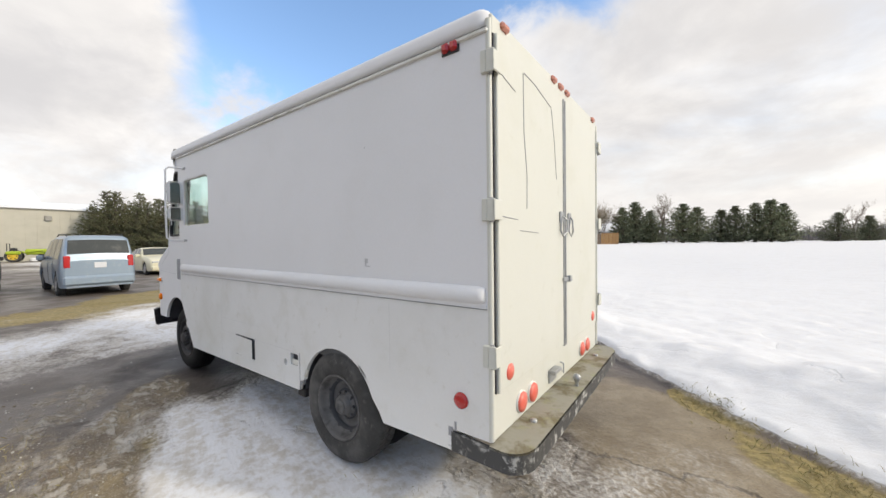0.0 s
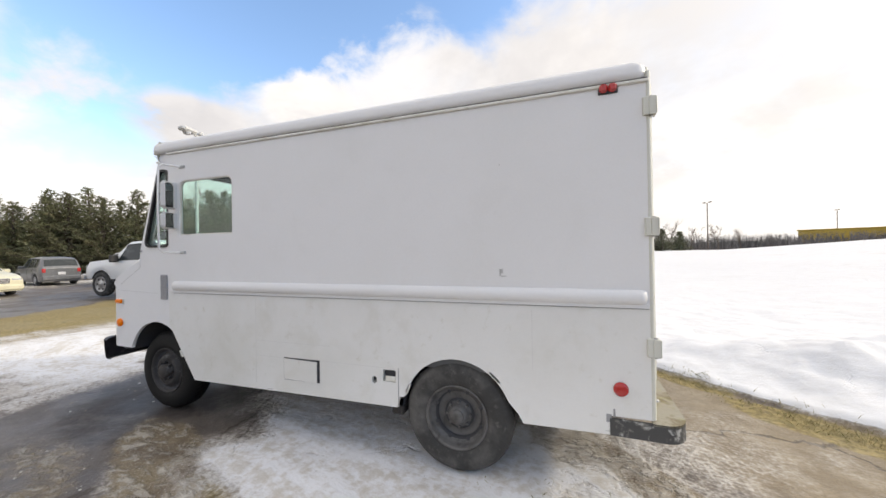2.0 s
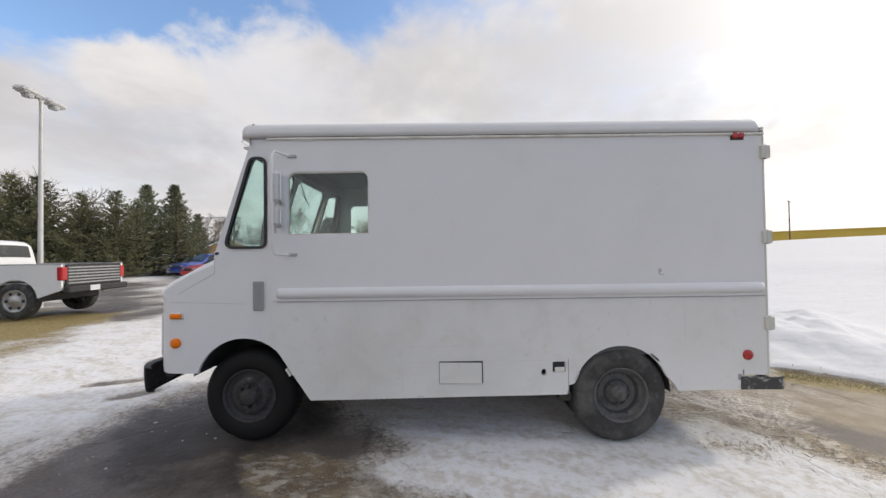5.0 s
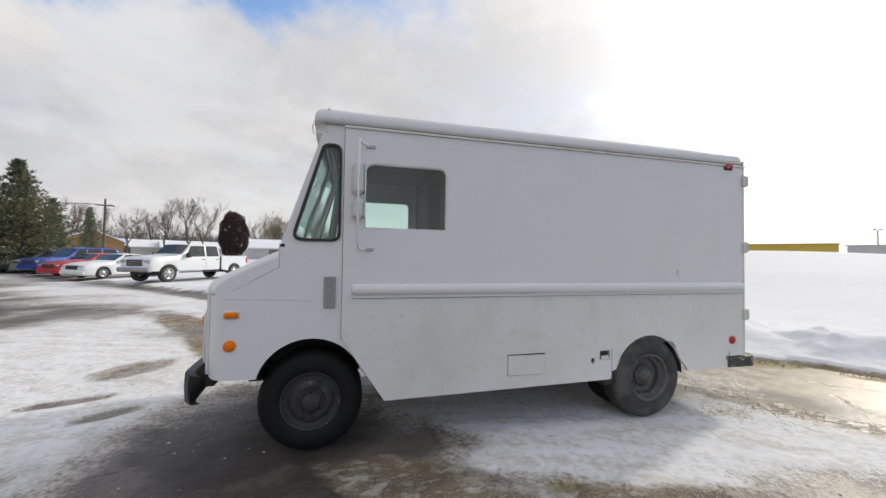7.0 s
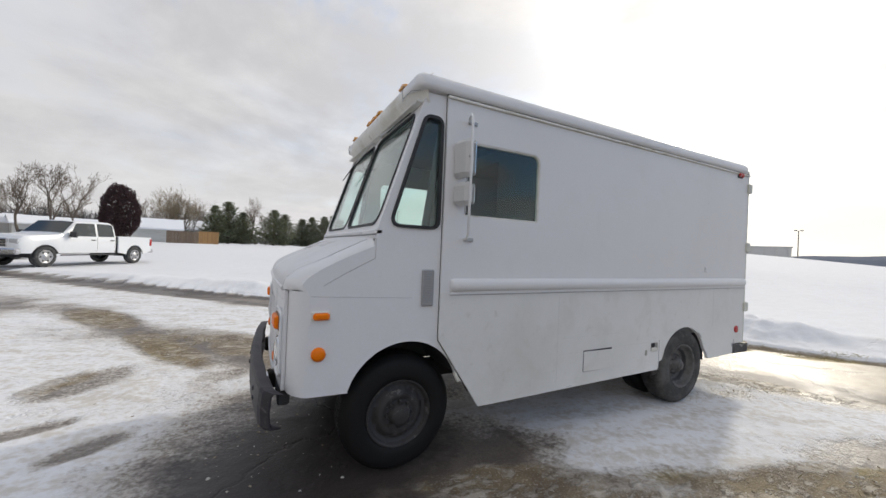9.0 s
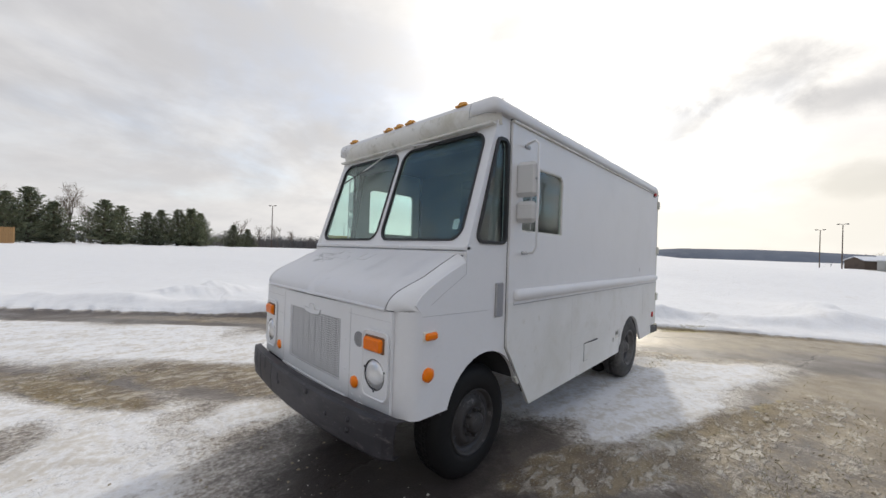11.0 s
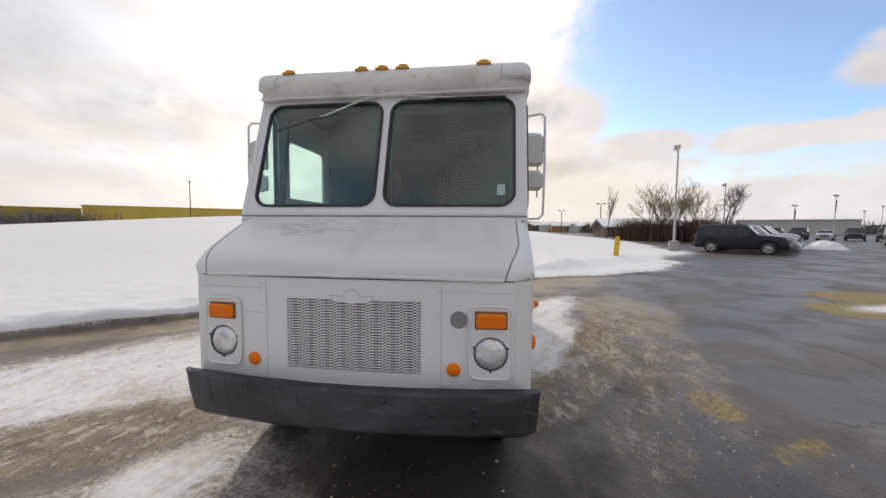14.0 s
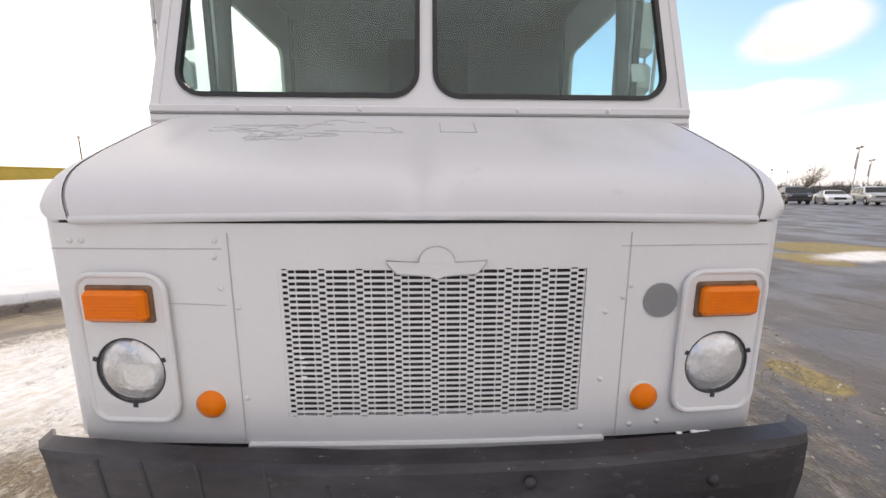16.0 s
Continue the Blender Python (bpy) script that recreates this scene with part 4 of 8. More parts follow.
def right(d0):
    return lambda u, v, d: (u, VW - d0 - d, v)


for side_name, at, holes, lab in (("left", left, [WIN, FILLER, FILLER_HOLE], "white painted aluminium side panel"),
                                  ("right", right, [WIN], "white painted aluminium side panel")):
    upper = [(-4.195, 2.61), (-4.195, 1.2475), (0.0, 1.2475), (0.0, 2.61)]
    part("side_panel", B().plate([upper, WIN[::-1]], at(0.0), 0.03), WHITE, van, lab)
    lower = [(x, min(z, 1.2465)) for x, z in SIDE]
    part("skirt_panel", B().plate([lower] + [h[::-1] for h in holes[1:]], at(0.0), 0.03), SKIRT, van, "grimy white lower side panel")
    b = B().plate([CAB, QUARTER[::-1]], at(0.022), 0.03)
    part("cab_corner_panel", b, WHITE, van)
    # glazing with rubber round the quarter light
    g1 = B().plate([QUARTER], at(0.034), 0.006)
    q = part("quarter_window", g1, VAN_GLASS, van, "green-tinted quarter window with black rubber seal")
    q.visible_shadow = False
    part("rubber_seal", B().plate([grow(QUARTER, 0.010), grow(QUARTER, -0.012)[::-1]], at(0.008), 0.03), RUBBER, q)
    g2 = B().plate([WIN], at(0.016), 0.006)
    w = part("side_window", g2, VAN_GLASS, van, "green-tinted sliding side window")
    w.visible_shadow = False
    part("window_channel", B().plate([grow(WIN, 0.006), grow(WIN, -0.012)[::-1]], at(0.006), 0.022), GRIMY, w)
    # rub rail: a half-round bead above a flat lip
    rail = []
    for k in range(9):
        a = radians(-90 + 180 * k / 8)
        rail.append((0.036 * math.cos(a), 1.300 + 0.046 * math.sin(a)))
    sgn = 1 if at is left else -1
    y0 = 0.0 if at is left else VW
    rb = B()
    stations = [(-4.125, 0.25), (-4.112, 0.75), (-4.09, 1.0), (-0.06, 1.0), (-0.035, 0.75), (-0.022, 0.25)]
    vs = [(x, y0 - sgn * (0.002 + dy * s), 1.300 + (dz - 1.300) * (0.6 + 0.4 * s)) for x, s in stations for dy, dz in rail]
    fs = [(i * 9 + k, (i + 1) * 9 + k, (i + 1) * 9 + k + 1, i * 9 + k + 1) for i in range(5) for k in range(8)]
    fs += [tuple(range(9)), tuple(range(45, 54))]
    rb.add(vs, fs, True)
    rb.box(-4.125, -0.015, y0 - sgn * 0.006, y0 + sgn * 0.002, 1.232, 1.262, 0.003)
    rr_ = part("rub_rail", rb, WHITE, van, "half-round white rub rail")
    # grey strips draw the line of shade under bead and lip
    pieces("rail_shadow_gap", B().box(-4.125, -0.015, y0 - sgn * 0.0075, y0 + sgn * 0.001, 1.2285, 1.2318).box(-4.09, -0.06, y0 - sgn * 0.0065, y0 + sgn * 0.001, 1.2575, 1.2600), GREY_SEAM, rr_)
    # drip rail under the roof cap
    part("drip_rail", B().box(-4.20, 0.004, y0 - sgn * 0.016, y0 + sgn * 0.01, 2.592, 2.612, 0.004), GRIMY, van)
    part("drip_gap", B().box(-4.20, 0.002, y0 - sgn * 0.003, y0 + sgn * 0.02, 2.612, 2.624, 0.0), SEAM, van)
    # door edge seam running down to the sill
    sm = B()
    for (xa, za), (xb, zb) in zip([(-4.196, 2.60), (-4.196, 0.92)], [(-4.196, 0.92), (-3.93, 0.52)]):
        dx, dz = xb - xa, zb - za
        ln = math.hypot(dx, dz)
        nx, nz = -dz / ln * 0.003, dx / ln * 0.003
        yy = y0 + sgn * 0.019
        sm.add([(xa + nx, yy, za + nz), (xa - nx, yy, za - nz), (xb - nx, yy, zb - nz), (xb + nx, yy, zb + nz),
                (xa + nx, yy + sgn * 0.01, za + nz), (xa - nx, yy + sgn * 0.01, za - nz), (xb - nx, yy + sgn * 0.01, zb - nz), (xb + nx, yy + sgn * 0.01, zb + nz)],
               [(0, 1, 2, 3), (4, 7, 6, 5), (0, 4, 5, 1), (2, 6, 7, 3), (1, 5, 6, 2), (0, 3, 7, 4)])
    part("door_seam", sm, SEAM, van)
    # louvred plate beside the door
    vp = part("vent_plate", B().box(-4.335, -4.243, y0 + sgn * 0.006, y0 + sgn * 0.024, 1.155, 1.405, 0.008), MESH_GREY, van, "grey perforated vent plate")
    lv = B()
    for k in range(20):
        z = 1.170 + k * 0.0118
        lv.box(-4.325, -4.253, y0 + sgn * 0.003, y0 + sgn * 0.008, z, z + 0.005, 0.001)
    pieces("louvre", lv, GREY_SEAM, vp)

# skirt details on the driver's side
fj = B()
fj.box(-3.083, -3.079, -0.0008, 0.002, 0.47, 1.20)
fj.box(-3.08, -2.30, -0.0008, 0.002, 0.838, 0.841)
fj.box(-3.08, -2.78, -0.0008, 0.002, 0.705, 0.708)
fj.box(-2.402, -1.72, -0.0008, 0.002, 0.712, 0.715)
fj.box(-0.702, -0.698, -0.0008, 0.002, 0.80, 1.20)
pieces("skirt_joint", fj, FAINT, van)
# the hatch stands open by a finger at its rear edge
HATCH_AT = pose(-2.768, -0.004, 0.0, 0, 0, -2.6)
hatch = part("access_hatch", B().box(0.0, 0.352, -0.002, 0.0015, 0.533, 0.706, 0.001, HATCH_AT), SKIRT, van, "fuel access hatch standing slightly ajar")
# flat dark sheet on the panel, painting the shade behind the open flap
part("hatch_recess", B().box(-2.77, -2.404, -0.0014, 0.004, 0.531, 0.7145), SEAM, hatch)
pieces("hatch_gap", B().box(-2.774, -2.770, -0.0012, 0.006, 0.535, 0.71).box(-2.77, -2.412, -0.0012, 0.006, 0.526, 0.530), GREY_SEAM, hatch)
part("filler_pocket", B().box(-1.84, -1.69, 0.031, 0.12, 0.59, 0.72), SEAM, van)
part("filler_flap", B().box(-1.80, -1.715, 0.004, 0.010, 0.612, 0.652, 0.002), GRIMY, van)
pieces("panel_joint", B().box(-1.69, -1.684, -0.0015, 0.004, 0.43, 0.72), GREY_SEAM, van)
part("body_mount", B().box(-1.76, -1.66, 0.02, 0.16, 0.36, 0.43, 0.01), CHASSIS, van)
scr = B()
for x, z, w2, h2 in ((-0.905, 1.445, 0.012, 0.05), (-0.88, 1.42, 0.035, 0.008), (-0.895, 1.455, 0.02, 0.03), (-0.24, 0.47, 0.05, 0.006), (-0.225, 0.50, 0.006, 0.06), (-2.93, 0.426, 0.06, 0.006), (-0.90, 2.18, 0.006, 0.012)):
    scr.box(x - w2 / 2, x + w2 / 2, -0.0013, 0.002, z - h2 / 2, z + h2 / 2)
pieces("scuff_mark", scr, PEEL, van, "small grey scuff")

# torn bits of the wheel arch lip
for x, z, a, ln in ((-0.955, 0.725, 42, 0.10), (-1.615, 0.575, -68, 0.07), (-4.035, 0.64, 58, 0.07)):
    mm = pose(x, 0.012, z, 0, a, 0)
    part("arch_lip", B().box(-ln / 2, ln / 2, -0.012, 0.012, -0.012, 0.010, 0.004, mm), GRIMY, van)

# wheel housings
for cx, r in ((REAR_X, 0.428), (FRONT_X, 0.44)):
    for ya, yb in ((0.0315, 0.62), (VW - 0.62, VW - 0.0315)):
        h = B()
        n = 16
        a0, a1 = (0, 180) if cx == REAR_X else (18, 166)
        ang = [radians(lerp(a0, a1, k / n)) for k in range(n + 1)]
        vs = [(cx + r * math.cos(a), y, (0.42 if cx == REAR_X else 0.50) + r * math.sin(a)) for y in (ya, yb) for a in ang]
        fs = [(k, k + 1, n + 2 + k, n + 1 + k) for k in range(n)]
        fs.append(tuple(range(n + 1)) if ya > 1 else tuple(range(n + 1, 2 * n + 2)))
        h.add(vs, fs)
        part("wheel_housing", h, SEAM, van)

# roof cap, with a round front visor
bm = bmesh.new()
bmesh.ops.create_cube(bm, size=1.0)
for v in bm.verts:
    v.co = Vector((-2.215 + v.co.x * 4.44, VW / 2 + v.co.y * (VW + 0.024), 2.684 + v.co.z * 0.126))
top = [e for e in bm.edges if all(v.co.z > 2.70 for v in e.verts)]
up = [e for e in bm.edges if abs(e.verts[0].co.z - e.verts[1].co.z) > 0.05]
bmesh.ops.bevel(bm, geom=top + up, offset=0.085, segments=6, affect="EDGES", profile=0.55)
for f in bm.faces:
    f.smooth = True
me = bpy.data.meshes.new("roof")
bm.to_mesh(me)
bm.free()
me.materials.append(WHITE)
roof = part("roof", me, WHITE, van, "white roof cap with rounded edges")
vis = B()


def visor(u, v):
    y = lerp(0.0, VW, v)
    edge = 1 - (abs(2 * v - 1) ** 8)
    a = radians(lerp(-62, 92, u))
    return (-4.335 - (0.035 + 0.085 * edge) * max(0.0, math.cos(a)) + 0.02 * (1 - edge), y, 2.632 + 0.106 * math.sin(a))


vis.grid(visor, 10, 24, True, True)
vz = part("roof_visor", vis, GRIMY, van, "grimy rounded visor above the windscreen")
crk = B()
for pts in ([(-4.452, 0.20, 2.70), (-4.462, 0.205, 2.64), (-4.452, 0.215, 2.585)], [(-4.455, 0.20, 2.60), (-4.452, 0.06, 2.605), (-4.40, 0.01, 2.605)], [(-4.452, 1.90, 2.69), (-4.462, 1.93, 2.64), (-4.452, 1.90, 2.58)]):
    crk.tube(pts, 0.0022, 5)
pieces("visor_crack", crk, GREY_SEAM, vz)
part("visor_underside", B().box(-4.42, -4.30, 0.03, VW - 0.03, 2.535, 2.555, 0.006), GRIMY, van)

for y in (0.33, 0.93, 1.087, 1.245, 1.83):
    c = part("clearance_light", B().lathe([(0.05, 0), (0.05, 0.010), (0.042, 0.024), (0.0, 0.027)], pose(-4.395, y, 2.733) @ Matrix.Diagonal((0.72, 0.92, 1, 1)), 14), OLD_AMBER, van, "faded amber clearance light")
    part("lamp_base", B().box(-4.432, -4.358, y - 0.052, y + 0.052, 2.724, 2.740, 0.004), OLD_AMBER, c)

# windscreen wall: raked plate with two openings
RAKE0, RAKE1 = (-4.650, 1.655), (-4.345, 2.60)


def raked(u, v, d):
    t = (v - RAKE0[1]) / (RAKE1[1] - RAKE0[1])
    return (lerp(RAKE0[0], RAKE1[0], t) + d, u, v)


PANES = [round_rect(0.105, 1.018, 1.70, 2.50, 0.10, 7), round_rect(1.082, 1.995, 1.70, 2.50, 0.10, 7)]
ws = B().plate([[(0.026, 1.655), (VW - 0.026, 1.655), (VW - 0.026, 2.60), (0.026, 2.60)]] + [p[::-1] for p in PANES], raked, 0.03)
part("windscreen_wall", ws, WHITE, van, "raked white windscreen surround")
for p in PANES:
    wg = part("windscreen", B().plate([p], lambda u, v, d: Vector(raked(u, v, d)) + Vector((0.008, 0, 0)), 0.006), SCREEN_GLASS, van, "green-tinted flat windscreen pane with black rubber seal")
    wg.visible_shadow = False
    part("rubber_seal", B().plate([grow(p, 0.007), grow(p, -0.011)[::-1]], lambda u, v, d: Vector(raked(u, v, d)) + Vector((-0.008, 0, 0)), 0.022), RUBBER, wg)
part("cowl_ridge", B().box(-4.668, -4.62, 0.022, VW - 0.022, 1.628, 1.660, 0.006).box(-4.674, -4.64, 0.03, VW - 0.03, 1.598, 1.622, 0.005), WHITE, van, "white cowl ridge below the windscreens")
part("cowl_seam", B().box(-4.673, -4.66, 0.03, VW - 0.03, 1.623, 1.627), GREY_SEAM, van)
cs = B()
for y in (0.35, 0.7, 1.3, 1.56, 1.75):
    cs.lathe([(0.009, 0), (0.008, 0.006), (0, 0.008)], pose(-4.668, y, 1.645, 0, -90, 0), 8)
pieces("cowl_bolt", cs, WHITE, van)

# hood and its rounded side pieces
hd = B().grid(lambda u, v: hood_point(u, lerp(seam_at(u) + 0.005, VW - seam_at(u) - 0.005, v)), 18, 24, True)
hood = part("hood", hd, FADED, van, "white hood with worn and peeling paint")
lip = B().tube([(-5.214, lerp(0.188, VW - 0.188, k / 12), 1.271 + 0.012 * math.sin(math.pi * k / 12)) for k in range(13)], 0.012, 6)
part("hood_lip", lip, FADED, hood)
for a, c in ((0.0, -1), (VW, 1)):
    part("fender_cap", B().grid(lambda u, v: hood_point(u, a - c * lerp(0.024, seam_at(u) - 0.004, v)), 18, 9, True), WHITE, van, "white rounded fender cap beside the hood")
for a, c in ((0.0, -1), (VW, 1)):
    part("hood_gap", B().grid(lambda u, v: Vector(hood_point(u, a - c * (seam_at(u) + lerp(-0.0035, 0.0035, v)))) - Vector((-0.0015, 0, 0.0015)), 18, 2, True), GREY_SEAM, van)
part("hood_gap", B().box(-5.20, -5.17, 0.14, VW - 0.14, 1.248, 1.288), SEAM, van)
pk = B()
random.seed(5)
for k in range(13):
    u0, yc, ru, ry = random.uniform(0.70, 0.90), random.uniform(1.22, 1.74), random.uniform(0.012, 0.045), random.uniform(0.03, 0.11)
    ph = random.uniform(0, 6.28)
    pts = []
    for j in range(random.randint(9, 17)):
        a = ph + j * 0.37
        wob = 1 + 0.35 * math.sin(3 * a + k) + random.uniform(-0.15, 0.15)
        pts.append(Vector(hood_point(min(0.97, u0 + ru * wob * math.sin(a)), min(1.9, yc + ry * wob * math.cos(a)))) + Vector((0, 0, 0.0005)))
    pk.tube(pts, 0.0013, 4)
pts = [Vector(hood_point(u, y)) + Vector((0, 0, 0.001)) for u, y in ((0.88, 1.0), (0.76, 1.0), (0.76, 0.88), (0.88, 0.88))]
pk.tube(pts, 0.0018, 4)
tagged(part("peeling_paint", pk, PEEL, hood), "flaked edges of peeling paint", kind="stuff")
for y0, sgn in ((0.022, 1), (VW - 0.022, -1)):
    sl = B()
    sl.tube([(-4.66, y0 - sgn * 0.001, 1.475), (-4.85, y0 - sgn * 0.001, 1.372), (-4.97, y0 - sgn * 0.001, 1.30)], 0.002, 4)
    sl.tube([(-4.66, y0 - sgn * 0.001, 1.475), (-4.66, y0 - sgn * 0.001, 1.60)], 0.002, 4)
    sl.tube([(-5.04, y0 - sgn * 0.001, 1.238), (-5.0, y0 - sgn * 0.001, 1.236), (-4.4, y0 - sgn * 0.001, 1.215)], 0.0016, 4)
    pieces("fender_crease", sl, PEEL, van)

# front panel with its rounded corners
FX = -5.21
GR = (0.632, 1.415, 0.745, 1.150)          # grille opening: y0, y1, z0, z1
HL = [0.254, VW - 0.290]
front_loops = [[(0.13, 0.665), (VW - 0.13, 0.665), (VW - 0.13, 1.263), (0.13, 1.263)], round_rect(GR[0], GR[1], GR[2], GR[3], 0.004, 1)[::-1]]
fp = part("front_panel", B().plate(front_loops, lambda u, v, d: (FX + d, u, v), 0.02), WHITE, van, "white front panel")
for y0, sgn in ((0.0, 1), (VW, -1)):
    cb = B()

    def corner(u, v):
        a = radians(90 * u)
        return (-5.035 - 0.121 * math.sin(a), y0 + sgn * (0.165 - 0.143 * math.cos(a)), lerp(0.640 + 0.025 * u, 1.268, v))

    cb.grid(corner, 8, 6, True, sgn < 0)
    part("front_corner", cb, WHITE, van)
# punched grille: bars of three widths of slot
gb = B()
cols, x = [], GR[0] + 0.004
pattern = ["d", "d"] + ["s", "d", "d", "d"] * 7 + ["s", "d", "d"]
wd, wsl = 0.0186, 0.0365
tot = sum(wd if c == "d" else wsl for c in pattern)
scale = (GR[1] - GR[0] - 0.008) / tot
rows = 26
rh = (GR[3] - GR[2]) / rows
k_d = 0
cells = []
for c in pattern:
    w = (wd if c == "d" else wsl) * scale
    cells.append((c, x, x + w, k_d))
    k_d = k_d + 1 if c == "d" else 0
    x += w
for c, xa, xb, k in cells:
    gap = 0.0014
    gb.box(xa - gap, xa + gap, FX + 0.001, FX + 0.0025, GR[2], GR[3], 0, Matrix(((0, 1, 0, 0), (1, 0, 0, 0), (0, 0, 1, 0), (0, 0, 0, 1))))
    for r in range(rows + 1):
        z = GR[2] + (r + (0.5 if (c == "d" and k % 2 == 1) else 0.0)) * rh
        hh = rh * (0.25 if c == "d" else 0.225)
        z0, z1 = max(GR[2], z - hh), min(GR[3], z + hh)
        if z1 > z0 + 0.001:
            gb.box(FX + 0.0005, FX + 0.0022, xa, xb, z0, z1, 0)
gb.box(FX + 0.001, FX + 0.004, GR[1] - 0.008, GR[1], GR[2], GR[3], 0)
part("grille", gb, WHITE, fp, "white punched steel grille")
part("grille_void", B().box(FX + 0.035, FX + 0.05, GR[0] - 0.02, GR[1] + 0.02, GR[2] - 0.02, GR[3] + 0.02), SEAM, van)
ch = B()
random.seed(11)
for k in range(5):
    ch.box(FX - 0.001, FX + 0.002, 1.36 + random.uniform(-0.01, 0.01), 1.368 + random.uniform(0, 0.008), 0.855 + k * 0.014, 0.862 + k * 0.014)
pieces("snow_crumb", ch, material("snow_crumb", (0.86, 0.87, 0.9), 0.8, grain=(40, 0.1)), fp)
# winged badge, plain shapes
bd = B()
wing = [(-0.125, 1.172), (-0.120, 1.160), (-0.10, 1.138), (-0.02, 1.132), (0.0, 1.124), (0.02, 1.132), (0.10, 1.138), (0.120, 1.160), (0.125, 1.172), (0.045, 1.168)]
wing += [(0.045 * math.cos(radians(a)), 1.168 + 0.04 * math.sin(radians(a))) for a in range(20, 180, 20)] + [(-0.045, 1.168)]
bd.plate([[(1.018 + u, v) for u, v in wing]], lambda u, v, d: (FX - 0.009 + d, u, v), 0.012)
badge = part("badge", bd, WHITE, fp, "white painted-over winged badge")
be = B()
be.tube([(FX - 0.009, 1.018 + u, v) for u, v in wing + wing[:1]], 0.0018, 4)
pieces("badge_edge", be, PEEL, badge)
fs_ = B()
for y in (0.520, 1.533):
    fs_.tube([(FX - 0.0005, y, 0.67), (FX - 0.0005, y, 1.24)], 0.0018, 4)
fs_.tube([(FX - 0.0005, 0.14, 1.205), (FX - 0.0005, 0.545, 1.205)], 0.0014, 4)
fs_.tube([(FX - 0.0005, 1.55, 1.20), (FX - 0.0005, 1.98, 1.20)], 0.0014, 4)
fs_.tube([(FX - 0.0005, 1.55, 1.055), (FX - 0.0005, 1.70, 1.06)], 0.0012, 4)
pieces("panel_joint", fs_, PEEL, fp)
rv = B()
for y, z in ((0.575, 1.03), (0.575, 0.84), (0.53, 1.07), (0.48, 0.70), (0.40, 0.705), (1.52, 1.05), (1.52, 0.8), (1.57, 1.18), (1.565, 1.22), (1.9, 1.22), (1.93, 1.22), (0.51, 1.10), (1.56, 1.10), (0.62, 0.70)):
    rv.lathe([(0.008, 0), (0.007, 0.003), (0, 0.004)], pose(FX, y, z, 0, -90, 0), 8)
pieces("rivet", rv, WHITE, fp)
for k, y in enumerate(HL):
    o = -1 if k == 0 else 1
    plate = round_rect(y - 0.113, y + 0.113, 0.742, 1.136, 0.045, 5)
    hbz = part("headlight_bezel", B().plate([plate, [(y + 0.092 * math.cos(a), 0.880 + 0.092 * math.sin(a)) for a in np.linspace(2 * math.pi, 0, 33)[:-1]]], lambda u, v, d: (FX - 0.014 + d, u, v), 0.016), WHITE, fp, "white pressed headlight surround")
    part("bezel_rim", B().tube([(FX - 0.013, u, v) for u, v in plate + plate[:1]], 0.008, 6), WHITE, hbz)
    mt = pose(FX, y, 0.880, 0, -90, 0)
    lamp = part("headlight", B().lathe([(0.089, -0.004), (0.087, 0.010), (0.06, 0.024), (0.03, 0.031), (0.0, 0.033)], mt, 32), LAMP_GLASS, fp, "round sealed-beam headlight")
    part("lamp_ring", B().lathe([(0.094, -0.02), (0.094, 0.012), (0.088, 0.013), (0.087, -0.02)], mt, 32), SEAM, lamp)
    for q in (90, 200, 340):
        part("ring_tab", B().box(-0.006, 0.006, 0.090, 0.101, 0.008, 0.017, 0.001, mt @ Matrix.Rotation(radians(q), 4, "Z")), SEAM, lamp)
    tl = part("turn_signal", B().box(FX - 0.044, FX - 0.004, y - 0.078, y + 0.078, 1.022, 1.100, 0.010), AMBER, fp, "amber rectangular turn signal")
    part("lamp_base", B().box(FX - 0.022, FX - 0.006, y - 0.086, y + 0.086, 1.013, 1.110, 0.006), BROWNED, tl, "browned lamp gasket")
    ribs = B()
    for q in range(7):
        ribs.box(FX - 0.0455, FX - 0.043, y - 0.066, y + 0.066, 1.034 + q * 0.0085, 1.037 + q * 0.0085)
    pieces("lens_rib", ribs, AMBER, tl)
    yo = 0.452 if k == 0 else VW - 0.488
    rf = part("reflector", B().lathe([(0.038, 0), (0.037, 0.014), (0.02, 0.022), (0, 0.023)], pose(FX, yo, 0.787, 0, -90, 0), 20), AMBER, fp, "round amber reflector")
    part("lamp_base", B().lathe([(0.042, 0), (0.042, 0.005), (0.036, 0.006)], pose(FX, yo, 0.787, 0, -90, 0), 20), GRIMY, rf)
hn = part("horn_vent", B().lathe([(0.0, 0.002), (0.047, 0.002)], pose(FX, 0.426, 1.058, 0, -90, 0), 24), SEAM, fp, "round wire-mesh horn vent")
hw = B()
for k in range(-7, 8):
    o = k * 0.0062
    ln = math.sqrt(max(0, 0.047 ** 2 - o * o))
    if ln > 0.004:
        hw.box(FX - 0.004, FX - 0.002, 0.426 - ln, 0.426 + ln, 1.058 + o - 0.0014, 1.058 + o + 0.0014)
        hw.box(FX - 0.0045, FX - 0.0025, 0.426 + o - 0.0014, 0.426 + o + 0.0014, 1.058 - ln, 1.058 + ln)
part("wire_mesh", hw, MESH_GREY, hn)
part("lower_lip", B().box(FX - 0.012, FX + 0.02, 0.555, 1.525, 0.652, 0.672, 0.004), WHITE, fp)
part("valance", B().box(-5.19, -5.12, 0.16, VW - 0.16, 0.56, 0.655, 0.01), SEAM, van)

